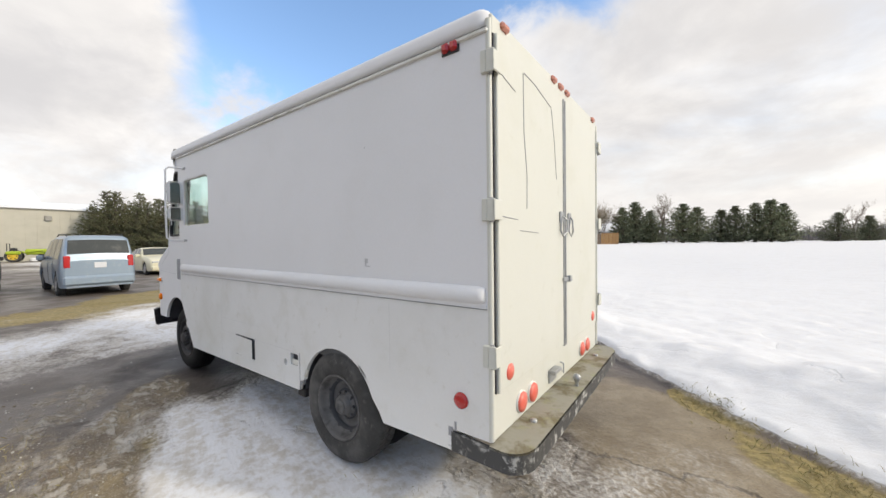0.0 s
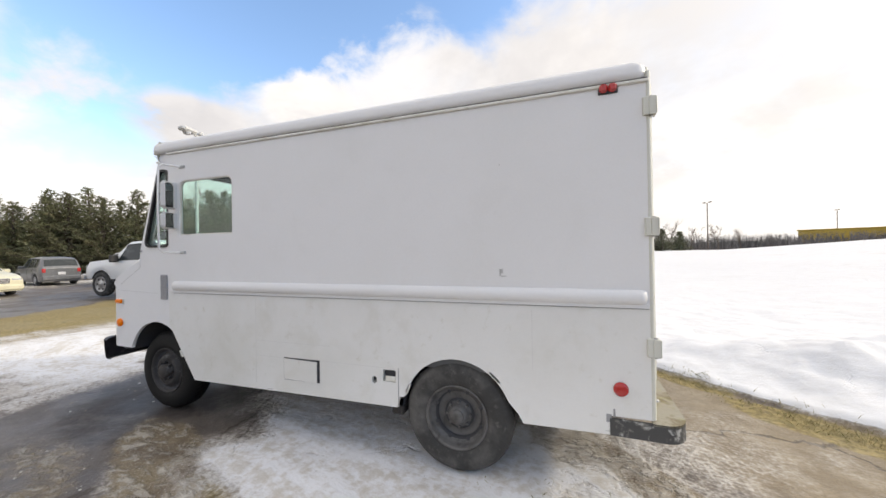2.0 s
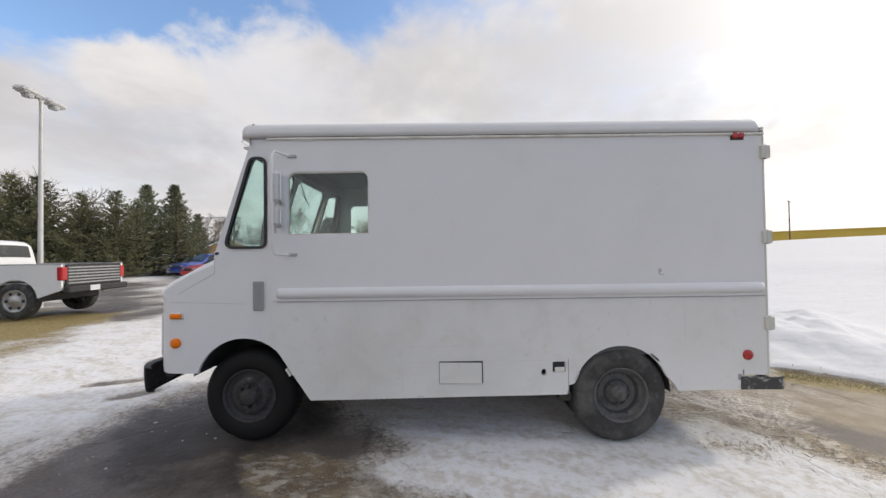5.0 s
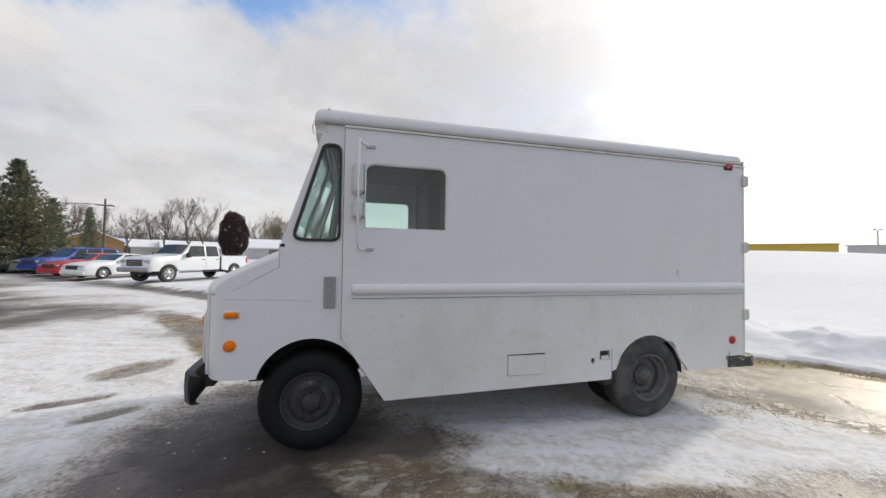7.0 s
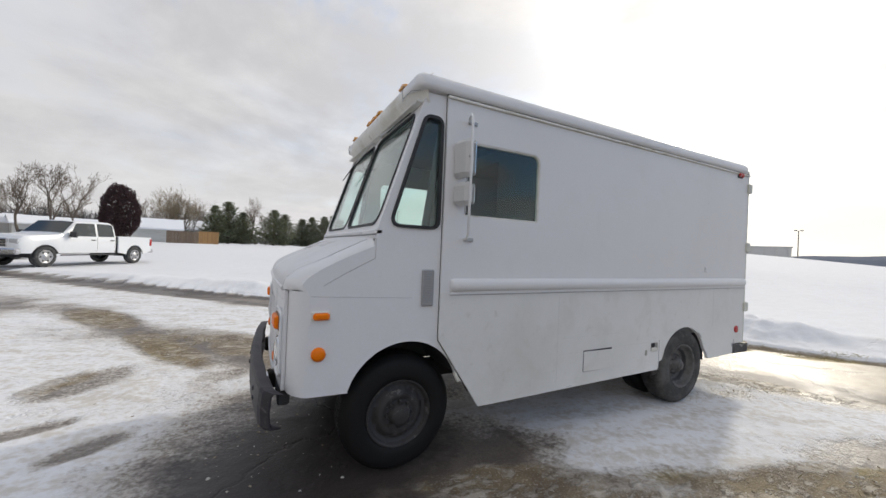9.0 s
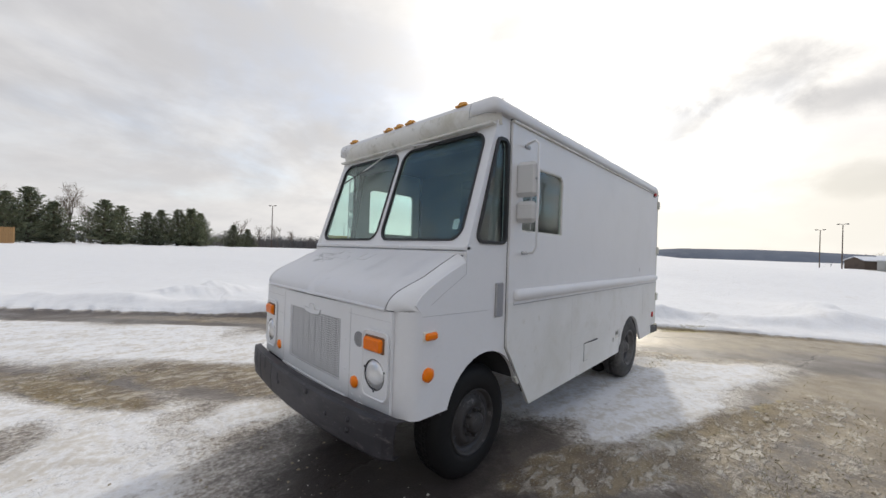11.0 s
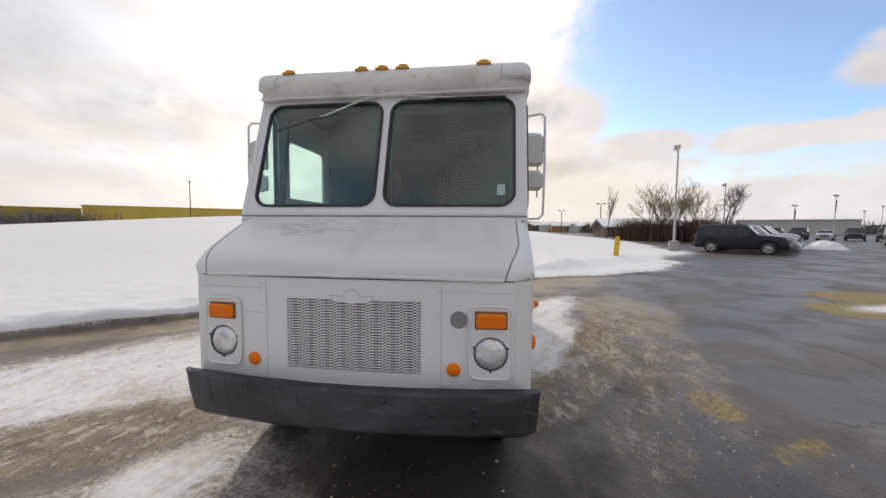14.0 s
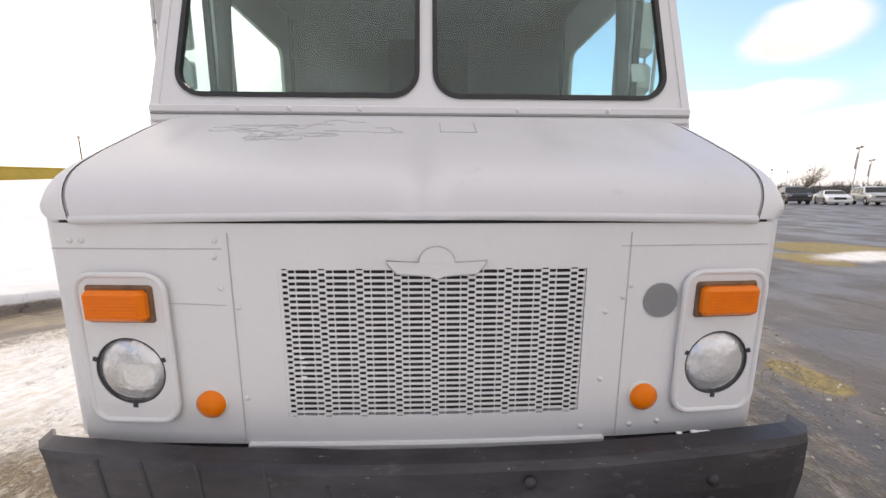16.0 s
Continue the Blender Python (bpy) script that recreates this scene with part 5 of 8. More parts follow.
# the front panel bows back a little towards the fenders
front_bits = [o for o in van.children if o.name.split(".")[0] in ("fender_cap", "hood_gap")]
for ob in [fp, *fp.children_recursive, hood, *hood.children_recursive, *front_bits]:
    bm = bmesh.new()
    bm.from_mesh(ob.data)
    ys = [v.co.y for v in bm.verts]
    if max(ys) - min(ys) > 0.3:
        for k in range(1, 16):
            bmesh.ops.bisect_plane(bm, geom=bm.verts[:] + bm.edges[:] + bm.faces[:], plane_co=(0, VW * k / 16, 0), plane_no=(0, 1, 0))
    for v in bm.verts:
        near = max(0.0, min(1.0, (-4.70 - v.co.x) / 0.35))
        v.co.x += 0.026 * (abs(v.co.y - VW / 2) / 0.80) ** 2 * near
    bm.to_mesh(ob.data)
    bm.free()

# side marker lamps on the fenders
for y0, sgn in ((0.022, 1), (VW - 0.022, -1)):
    sm1 = part("side_marker", B().box(-5.025, -4.93, y0 - sgn * 0.034, y0 - sgn * 0.003, 1.098, 1.142, 0.012), AMBER, van, "amber oblong side marker")
    part("lamp_base", B().box(-5.032, -4.923, y0 - sgn * 0.010, y0 + sgn * 0.004, 1.092, 1.148, 0.004), GRIMY, sm1)
    part("reflector", B().lathe([(0.042, 0), (0.041, 0.016), (0.022, 0.025), (0, 0.026)], pose(-4.985, y0, 0.893, 90 * sgn, 0, 0), 20), AMBER, van, "round amber side reflector")

# front bumper, bowed and scarred
bp = B()


BUMP_PROFILE = [(0.055, 0.716), (0.0, 0.718), (-0.012, 0.700), (-0.020, 0.61), (-0.014, 0.505), (-0.002, 0.485), (0.045, 0.482)]


def bump(u, v, inside=0.0):
    y = lerp(-0.018 + 0.05 * v, 2.075 - 0.13 * v, u)
    bow = 0.070 * (1 - (2 * u - 1) ** 2)
    t = v * (len(BUMP_PROFILE) - 1)
    i = min(int(t), len(BUMP_PROFILE) - 2)
    px, pz = (lerp(BUMP_PROFILE[i][k], BUMP_PROFILE[i + 1][k], t - i) for k in (0, 1))
    end = max(0.0, abs(2 * u - 1) - 0.93) / 0.07
    dent = 0.006 * noise.noise(Vector((y * 4, v * 2, 1)))
    return (-5.265 - bow + px + 0.045 * end ** 1.5 + dent + inside, y, pz - 0.014 * math.sin(y * 1.5) + inside * (1.6 * v - 0.8) - 0.02 * end * (1 - v))


bp.grid(bump, 44, 6, False)
bp.grid(lambda u, v: bump(u, v, 0.007), 44, 6, False, True)
for k in range(6):
    for u in (0.0, 1.0):
        bp.add([bump(u, k / 6), bump(u, (k + 1) / 6), bump(u, (k + 1) / 6, 0.007), bump(u, k / 6, 0.007)], [(0, 1, 2, 3)])
for k in range(44):
    for v in (0.0, 1.0):
        bp.add([bump(k / 44, v), bump((k + 1) / 44, v), bump((k + 1) / 44, v, 0.007), bump(k / 44, v, 0.007)], [(0, 1, 2, 3)])
bumper = part("front_bumper", bp, BUMPER, van, "weathered black steel front bumper")
st = B()
for u, v0, v1 in ((0.90, 0.10, 0.6), (0.845, 0.05, 0.8), (0.78, 0.05, 0.45), (0.70, 0.02, 0.85), (0.63, 0.3, 0.5)):
    st.tube([Vector(bump(u, lerp(0.2 + 0.6 * v0, 0.2 + 0.6 * v1, k / 5))) + Vector((0.001, 0, 0)) for k in range(6)], 0.005, 5)
pieces("grease_streak", st, SEAM, bumper)
bb = B()
for y, z in ((0.33, 0.63), (0.55, 0.60), (0.80, 0.66), (1.25, 0.6), (0.33, 0.57)):
    bb.lathe([(0.016, 0), (0.014, 0.008), (0, 0.01)], pose(-5.282 - 0.070 * (1 - (2 * y / VW - 1) ** 2), y, z, 0, -90, 0), 10)
pieces("bolt", bb, BUMPER, bumper)
for y in (0.55, 1.5):
    part("bumper_bracket", B().box(-5.24, -4.9, y - 0.04, y + 0.04, 0.545, 0.66, 0.01), CHASSIS, van)
snb = B()
random.seed(3)
for k in range(9):
    y = random.uniform(0.07, 0.42)
    snb.box(-5.262 + random.uniform(0, 0.012), -5.240, y, y + random.uniform(0.006, 0.022), 0.702, 0.706 + random.uniform(0, 0.005), 0.002)
pieces("snow_crust", snb, bpy.data.materials["snow_crumb"], bumper)

# wipers
for pts, blade in (([(-4.395, 1.165, 2.535), (-4.412, 1.20, 2.525), (-4.475, 1.56, 2.37)], [(-4.455, 1.37, 2.405), (-4.49, 1.60, 2.355), (-4.52, 1.87, 2.27)]),
                   ([(-4.395, 0.905, 2.535), (-4.405, 0.88, 2.530), (-4.408, 0.55, 2.505)], [(-4.408, 0.69, 2.500), (-4.41, 0.45, 2.500), (-4.408, 0.17, 2.498)])):
    wp = part("wiper", B().tube(pts, 0.007, 6).lathe([(0.016, -0.02), (0.016, 0.02), (0, 0.022)], pose(pts[0][0], pts[0][1], pts[0][2], 0, -70, 0), 10), GRAB, van, "wiper arm and blade")
    part("wiper_blade", B().tube(blade, 0.006, 6), RUBBER, wp)

# mirrors: a loop of tube, a tall and a small head
for y0, sgn in ((0.0, 1), (VW, -1)):
    yo = y0 - sgn * (0.155 if sgn > 0 else 0.32)
    mr = part("mirror_arm", B().tube([(-4.00, y0 + sgn * 0.01, 2.455), (-4.05, y0 - sgn * 0.05, 2.462), (-4.08, yo + sgn * 0.03, 2.465), (-4.085, yo, 2.435), (-4.088, yo - sgn * 0.006, 2.05), (-4.088, yo, 1.66), (-4.08, yo + sgn * 0.03, 1.628), (-4.05, y0 - sgn * 0.04, 1.625), (-4.0, y0 + sgn * 0.01, 1.625)], 0.0095, 8), WHITE, van, "white tubular mirror arm")
    for z0, z1, wd2 in ((2.045, 2.310, 0.170), (1.852, 2.014, 0.165)):
        yc = yo + sgn * (0.005 + wd2 / 2)
        hdm = part("mirror_head", B().box(-4.128, -4.052, min(yc - wd2 / 2, yc + wd2 / 2), max(yc - wd2 / 2, yc + wd2 / 2), z0, z1, 0.030), GRAB, mr, "dull grey mirror head")
        part("mirror_glass", B().plate([round_rect(yc - wd2 / 2 + 0.010, yc + wd2 / 2 - 0.010, z0 + 0.012, z1 - 0.012, 0.012, 3)], lambda u, v, d: (-4.0515 + d, u, v), 0.003), MIRROR, hdm)
        turn = Matrix.Translation((-4.088, yc, 0)) @ Matrix.Rotation(radians(13 * sgn), 4, "Z") @ Matrix.Translation((4.088, -yc, 0))
        for ob in (hdm, *hdm.children):
            ob.data.transform(turn)
    fx = B()
    for z in (2.455, 1.625):
        fx.box(-4.03, -3.955, y0 - sgn * 0.012, y0 + sgn * 0.003, z - 0.013, z + 0.013, 0.003)
    fx.tube([(-4.085, yo, 2.18), (-4.088, yo + sgn * 0.03, 2.18)], 0.012, 6)
    fx.tube([(-4.088, yo + sgn * 0.05, 1.80), (-4.088, yo + sgn * 0.05, 2.06)], 0.006, 6)
    pieces("mirror_bracket", fx, STEEL, mr)

# red lamps on the sides at the back
for y0, sgn in ((0.0, 1), (VW, -1)):
    rl = part("side_marker", B().box(-0.268, -0.219, y0 - sgn * 0.030, y0 - sgn * 0.001, 2.558, 2.612, 0.014).box(-0.217, -0.168, y0 - sgn * 0.030, y0 - sgn * 0.001, 2.558, 2.612, 0.014), RED, van, "twin red side marker lamp")
    part("lamp_base", B().box(-0.274, -0.162, y0 - sgn * 0.008, y0 + sgn * 0.004, 2.552, 2.592, 0.004), SEAM, rl)
    part("reflector", B().lathe([(0.043, 0), (0.042, 0.010), (0.027, 0.016), (0, 0.017)], pose(-0.175, y0, 0.735, 90 * sgn, 0, 0), 22), RED, van, "round red side reflector")

# rear wall, doors and hardware
part("rear_sill_panel", B().box(-0.03, 0.0, 0.03, VW - 0.03, 0.555, 0.80, 0.004), CREAM, van, "cream rear sill panel")
part("rear_header", B().box(-0.03, 0.008, 0.03, VW - 0.03, 2.60, 2.70, 0.006), CREAM, van)
part("rear_frame", B().box(-0.05, -0.02, 0.03, VW - 0.03, 0.78, 2.62), SEAM, van)
for ya, yb, y_in in ((0.045, 1.085, 1), (1.150, VW - 0.045, -1)):
    dr = part("rear_door", B().box(-0.018, 0.016, ya, yb, 0.795, 2.606, 0.006), CREAM, van, "cream-white rear cargo door, closed")
    bead = B()
    inner = yb if y_in > 0 else ya
    outer = ya if y_in > 0 else yb
    bead.tube([(0.018, outer + y_in * 0.012, 0.80), (0.018, outer + y_in * 0.012, 2.60)], 0.012, 6)
    part("edge_bead", bead, CREAM, dr)
    if y_in > 0:
        pl = B()
        pl.tube([(0.0165, 0.385, 2.52), (0.0165, 0.40, 2.535), (0.0165, 0.55, 2.525), (0.0165, 0.80, 2.475), (0.0165, 0.84, 2.47)], 0.0035, 5)
        pl.tube([(0.0165, 0.385, 2.53), (0.0165, 0.39, 2.2), (0.0165, 0.43, 1.95), (0.0165, 0.426, 1.76)], 0.0035, 5)
        pl.tube([(0.0165, 0.845, 2.46), (0.0165, 0.90, 2.25), (0.0165, 0.94, 2.0)], 0.003, 5)
        pl.tube([(0.0165, 0.10, 1.70), (0.0165, 0.30, 1.69)], 0.003, 5)
        pl.tube([(0.0165, 0.33, 1.63), (0.0165, 0.60, 1.62)], 0.0025, 5)
        pl.tube([(0.0165, 0.05, 2.44), (0.0165, 0.28, 2.39)], 0.003, 5)
        pieces("window_crack", pl, GREY_SEAM, dr, "crack along a filled-in window")
    hd2 = B()
    yh = inner - y_in * 0.06
    hd2.box(0.016, 0.03, yh - 0.03, yh + 0.03, 1.70, 1.78, 0.006)
    hd2.tube([(0.03, yh, 1.745), (0.055, yh + 0.03 * y_in, 1.72), (0.06, yh + 0.03 * y_in, 1.64), (0.04, yh - 0.01, 1.60), (0.028, yh - 0.03, 1.64), (0.03, yh - 0.02, 1.73)], 0.007, 6)
    part("door_handle", hd2, STEEL, dr, "worn steel pull handle")
part("door_astragal", B().box(-0.012, 0.024, 1.088, 1.100, 0.79, 2.605, 0.003).box(-0.012, 0.020, 1.135, 1.147, 0.79, 2.605, 0.003), STEEL, van, "steel channel between the rear doors")
part("hasp", B().box(0.016, 0.034, 1.06, 1.18, 1.27, 1.30, 0.004).box(0.02, 0.05, 1.15, 1.19, 1.262, 1.308, 0.006), STEEL, van, "brass-stained door hasp")
hinge_pts = [(y0, sgn, z) for y0, sgn in ((0.0, 1), (VW, -1)) for z in (2.445, 1.725, 1.0)]
for y0, sgn, z in hinge_pts:
    hg = part("hinge", B().box(-0.03, 0.002, y0 - sgn * 0.022, y0 + sgn * 0.004, z - 0.055, z + 0.055, 0.004).box(0.002, 0.042, y0 - sgn * 0.022, y0 - sgn * 0.010, z - 0.055, z + 0.055, 0.003)
              .box(0.034, 0.046, y0 - sgn * 0.022, y0 + sgn * 0.06, z - 0.05, z + 0.05, 0.003), CREAM, van, "white painted strap hinge")
    part("hinge_pin", B().tube([(0.018, y0 - sgn * 0.004, z - 0.06), (0.018, y0 - sgn * 0.004, z + 0.06)], 0.010, 8), GREY_SEAM, hg)
for y0, sgn in ((0.0, 1), (VW, -1)):
    part("corner_bead", B().tube([(0.0, y0 + sgn * 0.012, 0.57), (0.0, y0 + sgn * 0.012, 2.66)], 0.016, 8), CREAM, van)
    part("door_gap", B().box(-0.012, 0.0135, *sorted((y0 + sgn * 0.034, y0 + sgn * 0.042)), 0.80, 2.60), SEAM, van)
for y, z, r in ((0.19, 0.85, 0.046), (0.355, 0.625, 0.058), (0.515, 0.625, 0.058), (VW - 0.19, 0.85, 0.046), (VW - 0.355, 0.625, 0.058), (VW - 0.515, 0.625, 0.058)):
    tlm = part("tail_light", B().lathe([(r, 0), (r * 0.97, 0.018), (r * 0.6, 0.027), (0, 0.029)], pose(0.0, y, z + 0.02, 0, 90, 0), 22), FADED_RED, van, "round sun-bleached red tail light")
    part("lamp_ring", B().lathe([(r + 0.006, 0), (r + 0.006, 0.008), (r, 0.010)], pose(0.0, y, z + 0.02, 0, 90, 0), 22), GRIMY, tlm)
for y in (0.16, 0.905, 1.05, 1.195, VW - 0.16):
    part("clearance_light", B().box(-0.012, 0.03, y - 0.04, y + 0.04, 2.66, 2.70, 0.012), OLD_RED, van, "browned red rear clearance light")
lb = B().box(0.0, 0.05, 0.80, 0.93, 0.665, 0.69, 0.004).box(0.0, 0.012, 0.80, 0.93, 0.60, 0.69, 0.003)
lb.tube([(0.01, 1.02, 0.645 + 0.0), (0.03, 1.03, 0.61), (0.03, 1.03, 0.68), (0.01, 1.02, 0.69)], 0.006, 6)
part("plate_bracket", lb, STEEL, van, "bent steel number plate bracket")

# rear step bumper: plate with rounded corners and a scuffed rubbery edge
STEPL = [(-0.005, -0.012)] + [(0.19 - 0.12 + 0.12 * math.cos(radians(a)), 0.13 + 0.145 * math.sin(radians(a))) for a in range(-90, 1, 15)]
STEPR = [(x, VW - y) for x, y in STEPL[::-1]]
step_loop = STEPL + STEPR
sb = part("step_bumper", B().plate([step_loop], lambda u, v, d: (u, v, 0.552 - d), 0.012), STEP_STEEL, van, "mossy steel rear step bumper")
ed = B()
n = len(step_loop)
path = [(-0.24, -0.004)] + step_loop + [(-0.24, VW + 0.004)]
vs = [(x, y, z) for x, y in path for z in (0.552, 0.535, 0.456, 0.446)]
fs = [(i * 4 + k, (i + 1) * 4 + k, (i + 1) * 4 + k + 1, i * 4 + k + 1) for i in range(len(path) - 1) for k in range(3)]
ed.add(vs, fs)
inner = [(x - 0.02, y + (0.012 if y < VW / 2 else -0.012)) for x, y in path]
vs2 = [(x, y, z) for x, y in inner for z in (0.552, 0.446)]
ed.add(vs2, [(i * 2, i * 2 + 1, i * 2 + 3, i * 2 + 2) for i in range(len(inner) - 1)])
part("bumper_edge", ed, STEP_EDGE, sb, "black scuffed bumper edge")
part("tow_ball", B().lathe([(0.012, 0), (0.012, 0.03), (0.024, 0.045), (0.028, 0.062), (0.022, 0.08), (0.0, 0.088)], pose(0.135, 0.99, 0.552), 16), STEEL, sb, "steel tow ball")
pieces("bolt", B().lathe([(0.02, 0), (0.02, 0.012), (0, 0.014)], pose(0.08, 0.35, 0.552), 8).lathe([(0.02, 0), (0.02, 0.012), (0, 0.014)], pose(0.08, 1.75, 0.552), 8), STEEL, sb)
cut = B()
for x, z, w2, h2 in ((-0.235, 0.50, 0.012, 0.1), (-0.26, 0.55, 0.03, 0.05), (-0.22, 0.585, 0.012, 0.05)):
    cut.box(x, x + w2, -0.0016, 0.002, z - h2 / 2, z + h2 / 2)
pieces("rust_scrape", cut, GREY_SEAM, van)

# chassis
ch = B()
for y in (0.62, 1.40):
    ch.box(-5.0, -0.05, y, y + 0.08, 0.43, 0.58, 0.008)
for x in (-4.9, -3.4, -2.2, -0.6):
    ch.box(x, x + 0.07, 0.62, 1.48, 0.45, 0.56, 0.008)
part("frame", ch, CHASSIS, van, "rusty black ladder frame")
part("floor_pan", B().box(-4.65, -0.03, 0.64, VW - 0.64, 0.62, 0.66).box(-3.83, -1.70, 0.04, 0.64, 0.62, 0.66).box(-3.83, -1.70, VW - 0.64, VW - 0.04, 0.62, 0.66).box(-0.78, -0.03, 0.04, 0.64, 0.62, 0.66).box(-0.78, -0.03, VW - 0.64, VW - 0.04, 0.62, 0.66), CHASSIS, van)
ax = B()
ax.tube([(REAR_X, 0.16, HUB_Z), (REAR_X, VW - 0.16, HUB_Z)], 0.05, 10)
ax.lathe([(0.0, -0.16), (0.10, -0.13), (0.15, 0.0), (0.10, 0.13), (0.0, 0.16)], pose(REAR_X, 1.05, HUB_Z, 0, 90, 0), 16)
part("rear_axle", ax, CHASSIS, van)
part("front_axle", B().tube([(FRONT_X, 0.28, HUB_Z), (FRONT_X, 0.5, HUB_Z - 0.05), (FRONT_X, 1.6, HUB_Z - 0.05), (FRONT_X, VW - 0.28, HUB_Z)], 0.045, 8), CHASSIS, van)
part("fuel_tank", B().box(-3.3, -2.1, 0.12, 0.58, 0.44, 0.62, 0.04), CHASSIS, van)
part("exhaust_pipe", B().tube([(-4.2, 1.3, 0.42), (-2.0, 1.32, 0.40), (-0.9, 1.30, 0.46), (-0.2, 1.55, 0.42)], 0.03, 8), CHASSIS, van)
part("engine_bay_wall", B().box(-5.05, -4.95, 0.2, VW - 0.2, 0.60, 1.20), SEAM, van)


# wheels
def wheel(cx, y_face, sgn, tyre_mat, rim_mat, dish, width=0.235):
    """sgn: -1 where the outer face looks towards -y. dish: how far the rim's middle lies inside the face."""
    m = pose(cx, y_face, HUB_Z, -90 * sgn if sgn > 0 else 90, 0, 0)
    R, w = TYRE_R, width
    prof = [(0.222, -0.02), (0.235, 0.0), (0.275, 0.008), (0.325, 0.006), (0.362, -0.004), (0.378, -0.018), (0.388, -0.034), (R, -0.05),
            (R, -w / 2 - 0.02), (R - 0.004, -w / 2), (R, -w / 2 + 0.02 - 0.04), (R, -w + 0.05), (0.378, -w + 0.018), (0.33, -w), (0.235, -w), (0.222, -w + 0.02)]
    b2 = B()
    b2.lathe([(r, h) for r, h in prof], m, 44)
    wh = part("wheel", b2, tyre_mat, van, "worn black tyre on a painted steel rim")
    tr = B()
    for k in range(52):
        a = 2 * math.pi * k / 52
        for h0, h1, o in ((-0.052, -0.085, 0.0), (-0.152, -0.183, 0.06)):
            tr.box(R - 0.008, R + 0.0018, -0.011, 0.011, h1, h0, 0.002, m @ Matrix.Rotation(a + o, 4, "Z"))
        tr.box(R - 0.008, R + 0.0014, -0.016, 0.016, -0.112, -0.088, 0.002, m @ Matrix.Rotation(a + 0.03, 4, "Z"))
        tr.box(R - 0.008, R + 0.0014, -0.016, 0.016, -0.148, -0.124, 0.002, m @ Matrix.Rotation(a + 0.09, 4, "Z"))
    tagged(part("tread", tr, tyre_mat, wh), kind="stuff")
    rb2 = B()
    if dish > 0:
        rp = [(0.228, -0.012), (0.232, 0.002), (0.224, 0.006), (0.214, -0.008), (0.208, -0.03), (0.198, -dish * 0.55), (0.175, -dish * 0.6), (0.168, -dish * 0.95),
              (0.145, -dish), (0.12, -dish), (0.105, -dish + 0.02), (0.085, -dish + 0.03), (0.072, -dish + 0.045), (0.066, -dish + 0.070), (0.045, -dish + 0.078), (0, -dish + 0.080)]
    else:
        rp = [(0.228, -0.012), (0.232, 0.002), (0.224, 0.006), (0.212, -0.012), (0.204, -0.035), (0.185, -0.045), (0.165, -0.03), (0.150, -0.005), (0.125, 0.004), (0.108, -0.004),
              (0.085, -0.012), (0.075, 0.0), (0.070, 0.035), (0.05, 0.045), (0.0, 0.047)]
    rb2.lathe(rp, m, 40)
    rm = part("rim", rb2, rim_mat, wh)
    # black rings lie over the rim to draw the shade in its hollows
    if dish > 0:
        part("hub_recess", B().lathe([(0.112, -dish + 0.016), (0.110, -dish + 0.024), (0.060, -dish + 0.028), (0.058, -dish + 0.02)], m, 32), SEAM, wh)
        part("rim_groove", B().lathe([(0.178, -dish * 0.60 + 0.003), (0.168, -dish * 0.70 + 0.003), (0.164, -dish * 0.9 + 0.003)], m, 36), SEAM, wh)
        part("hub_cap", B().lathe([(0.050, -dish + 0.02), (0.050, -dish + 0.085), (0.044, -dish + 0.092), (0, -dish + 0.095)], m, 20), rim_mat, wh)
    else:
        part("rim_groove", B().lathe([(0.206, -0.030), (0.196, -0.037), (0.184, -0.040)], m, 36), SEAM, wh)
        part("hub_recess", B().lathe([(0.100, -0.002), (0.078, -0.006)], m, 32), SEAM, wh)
    for k in range(8):
        a = 2 * math.pi * k / 8
        h0 = -dish + 0.012 if dish > 0 else -0.006
        part("lug_nut", B().lathe([(0.013, h0), (0.013, h0 + 0.028), (0.009, h0 + 0.034), (0, h0 + 0.034)], m @ Matrix.Translation((0.088 * math.cos(a), 0.088 * math.sin(a), 0)), 6, False), rim_mat, wh)
        a = 2 * math.pi * (k + 0.5) / 8
        h0 = (-dish * 0.62 + 0.003) if dish > 0 else -0.034
        part("rim_hole", B().lathe([(0.0, h0 + 0.004), (0.014, h0 + 0.004)], m @ Matrix.Translation((0.178 * math.cos(a), 0.178 * math.sin(a), 0)), 10, False), SEAM, wh)


wheel(FRONT_X, 0.115, -1, TYRE_WET, RIM_DARK, 0.0)
wheel(FRONT_X, VW - 0.115, 1, TYRE_WET, RIM_DARK, 0.0)
wheel(REAR_X, 0.015, -1, TYRE, RIM, 0.10)
wheel(REAR_X, VW - 0.015, 1, TYRE, RIM, 0.10)
wheel(REAR_X, 0.30, -1, TYRE_WET, RIM_DARK, 0.0)
wheel(REAR_X, VW - 0.30, 1, TYRE_WET, RIM_DARK, 0.0)

# cab interior
part("cab_floor", B().box(-4.6, -0.05, 0.64, VW - 0.64, 0.70, 0.74), CAB_DARK, van)
pieces("cargo_lining", B().box(-3.25, -0.06, 0.035, 0.055, 0.74, 2.58).box(-3.25, -0.06, VW - 0.055, VW - 0.035, 0.74, 2.58).box(-0.08, -0.055, 0.05, VW - 0.05, 0.74, 2.58), CAB_WALL, van)
part("ceiling_lining", B().box(-4.30, -0.06, 0.05, VW - 0.05, 2.57, 2.60), CAB_DARK, van)
pieces("bulkhead", B().box(-3.22, -3.19, 0.05, 0.75, 0.74, 2.57).box(-3.22, -3.19, 1.35, VW - 0.05, 0.74, 2.57).box(-3.22, -3.19, 0.75, 1.35, 2.45, 2.57), CAB_DARK, van, "dark cab bulkhead panel")
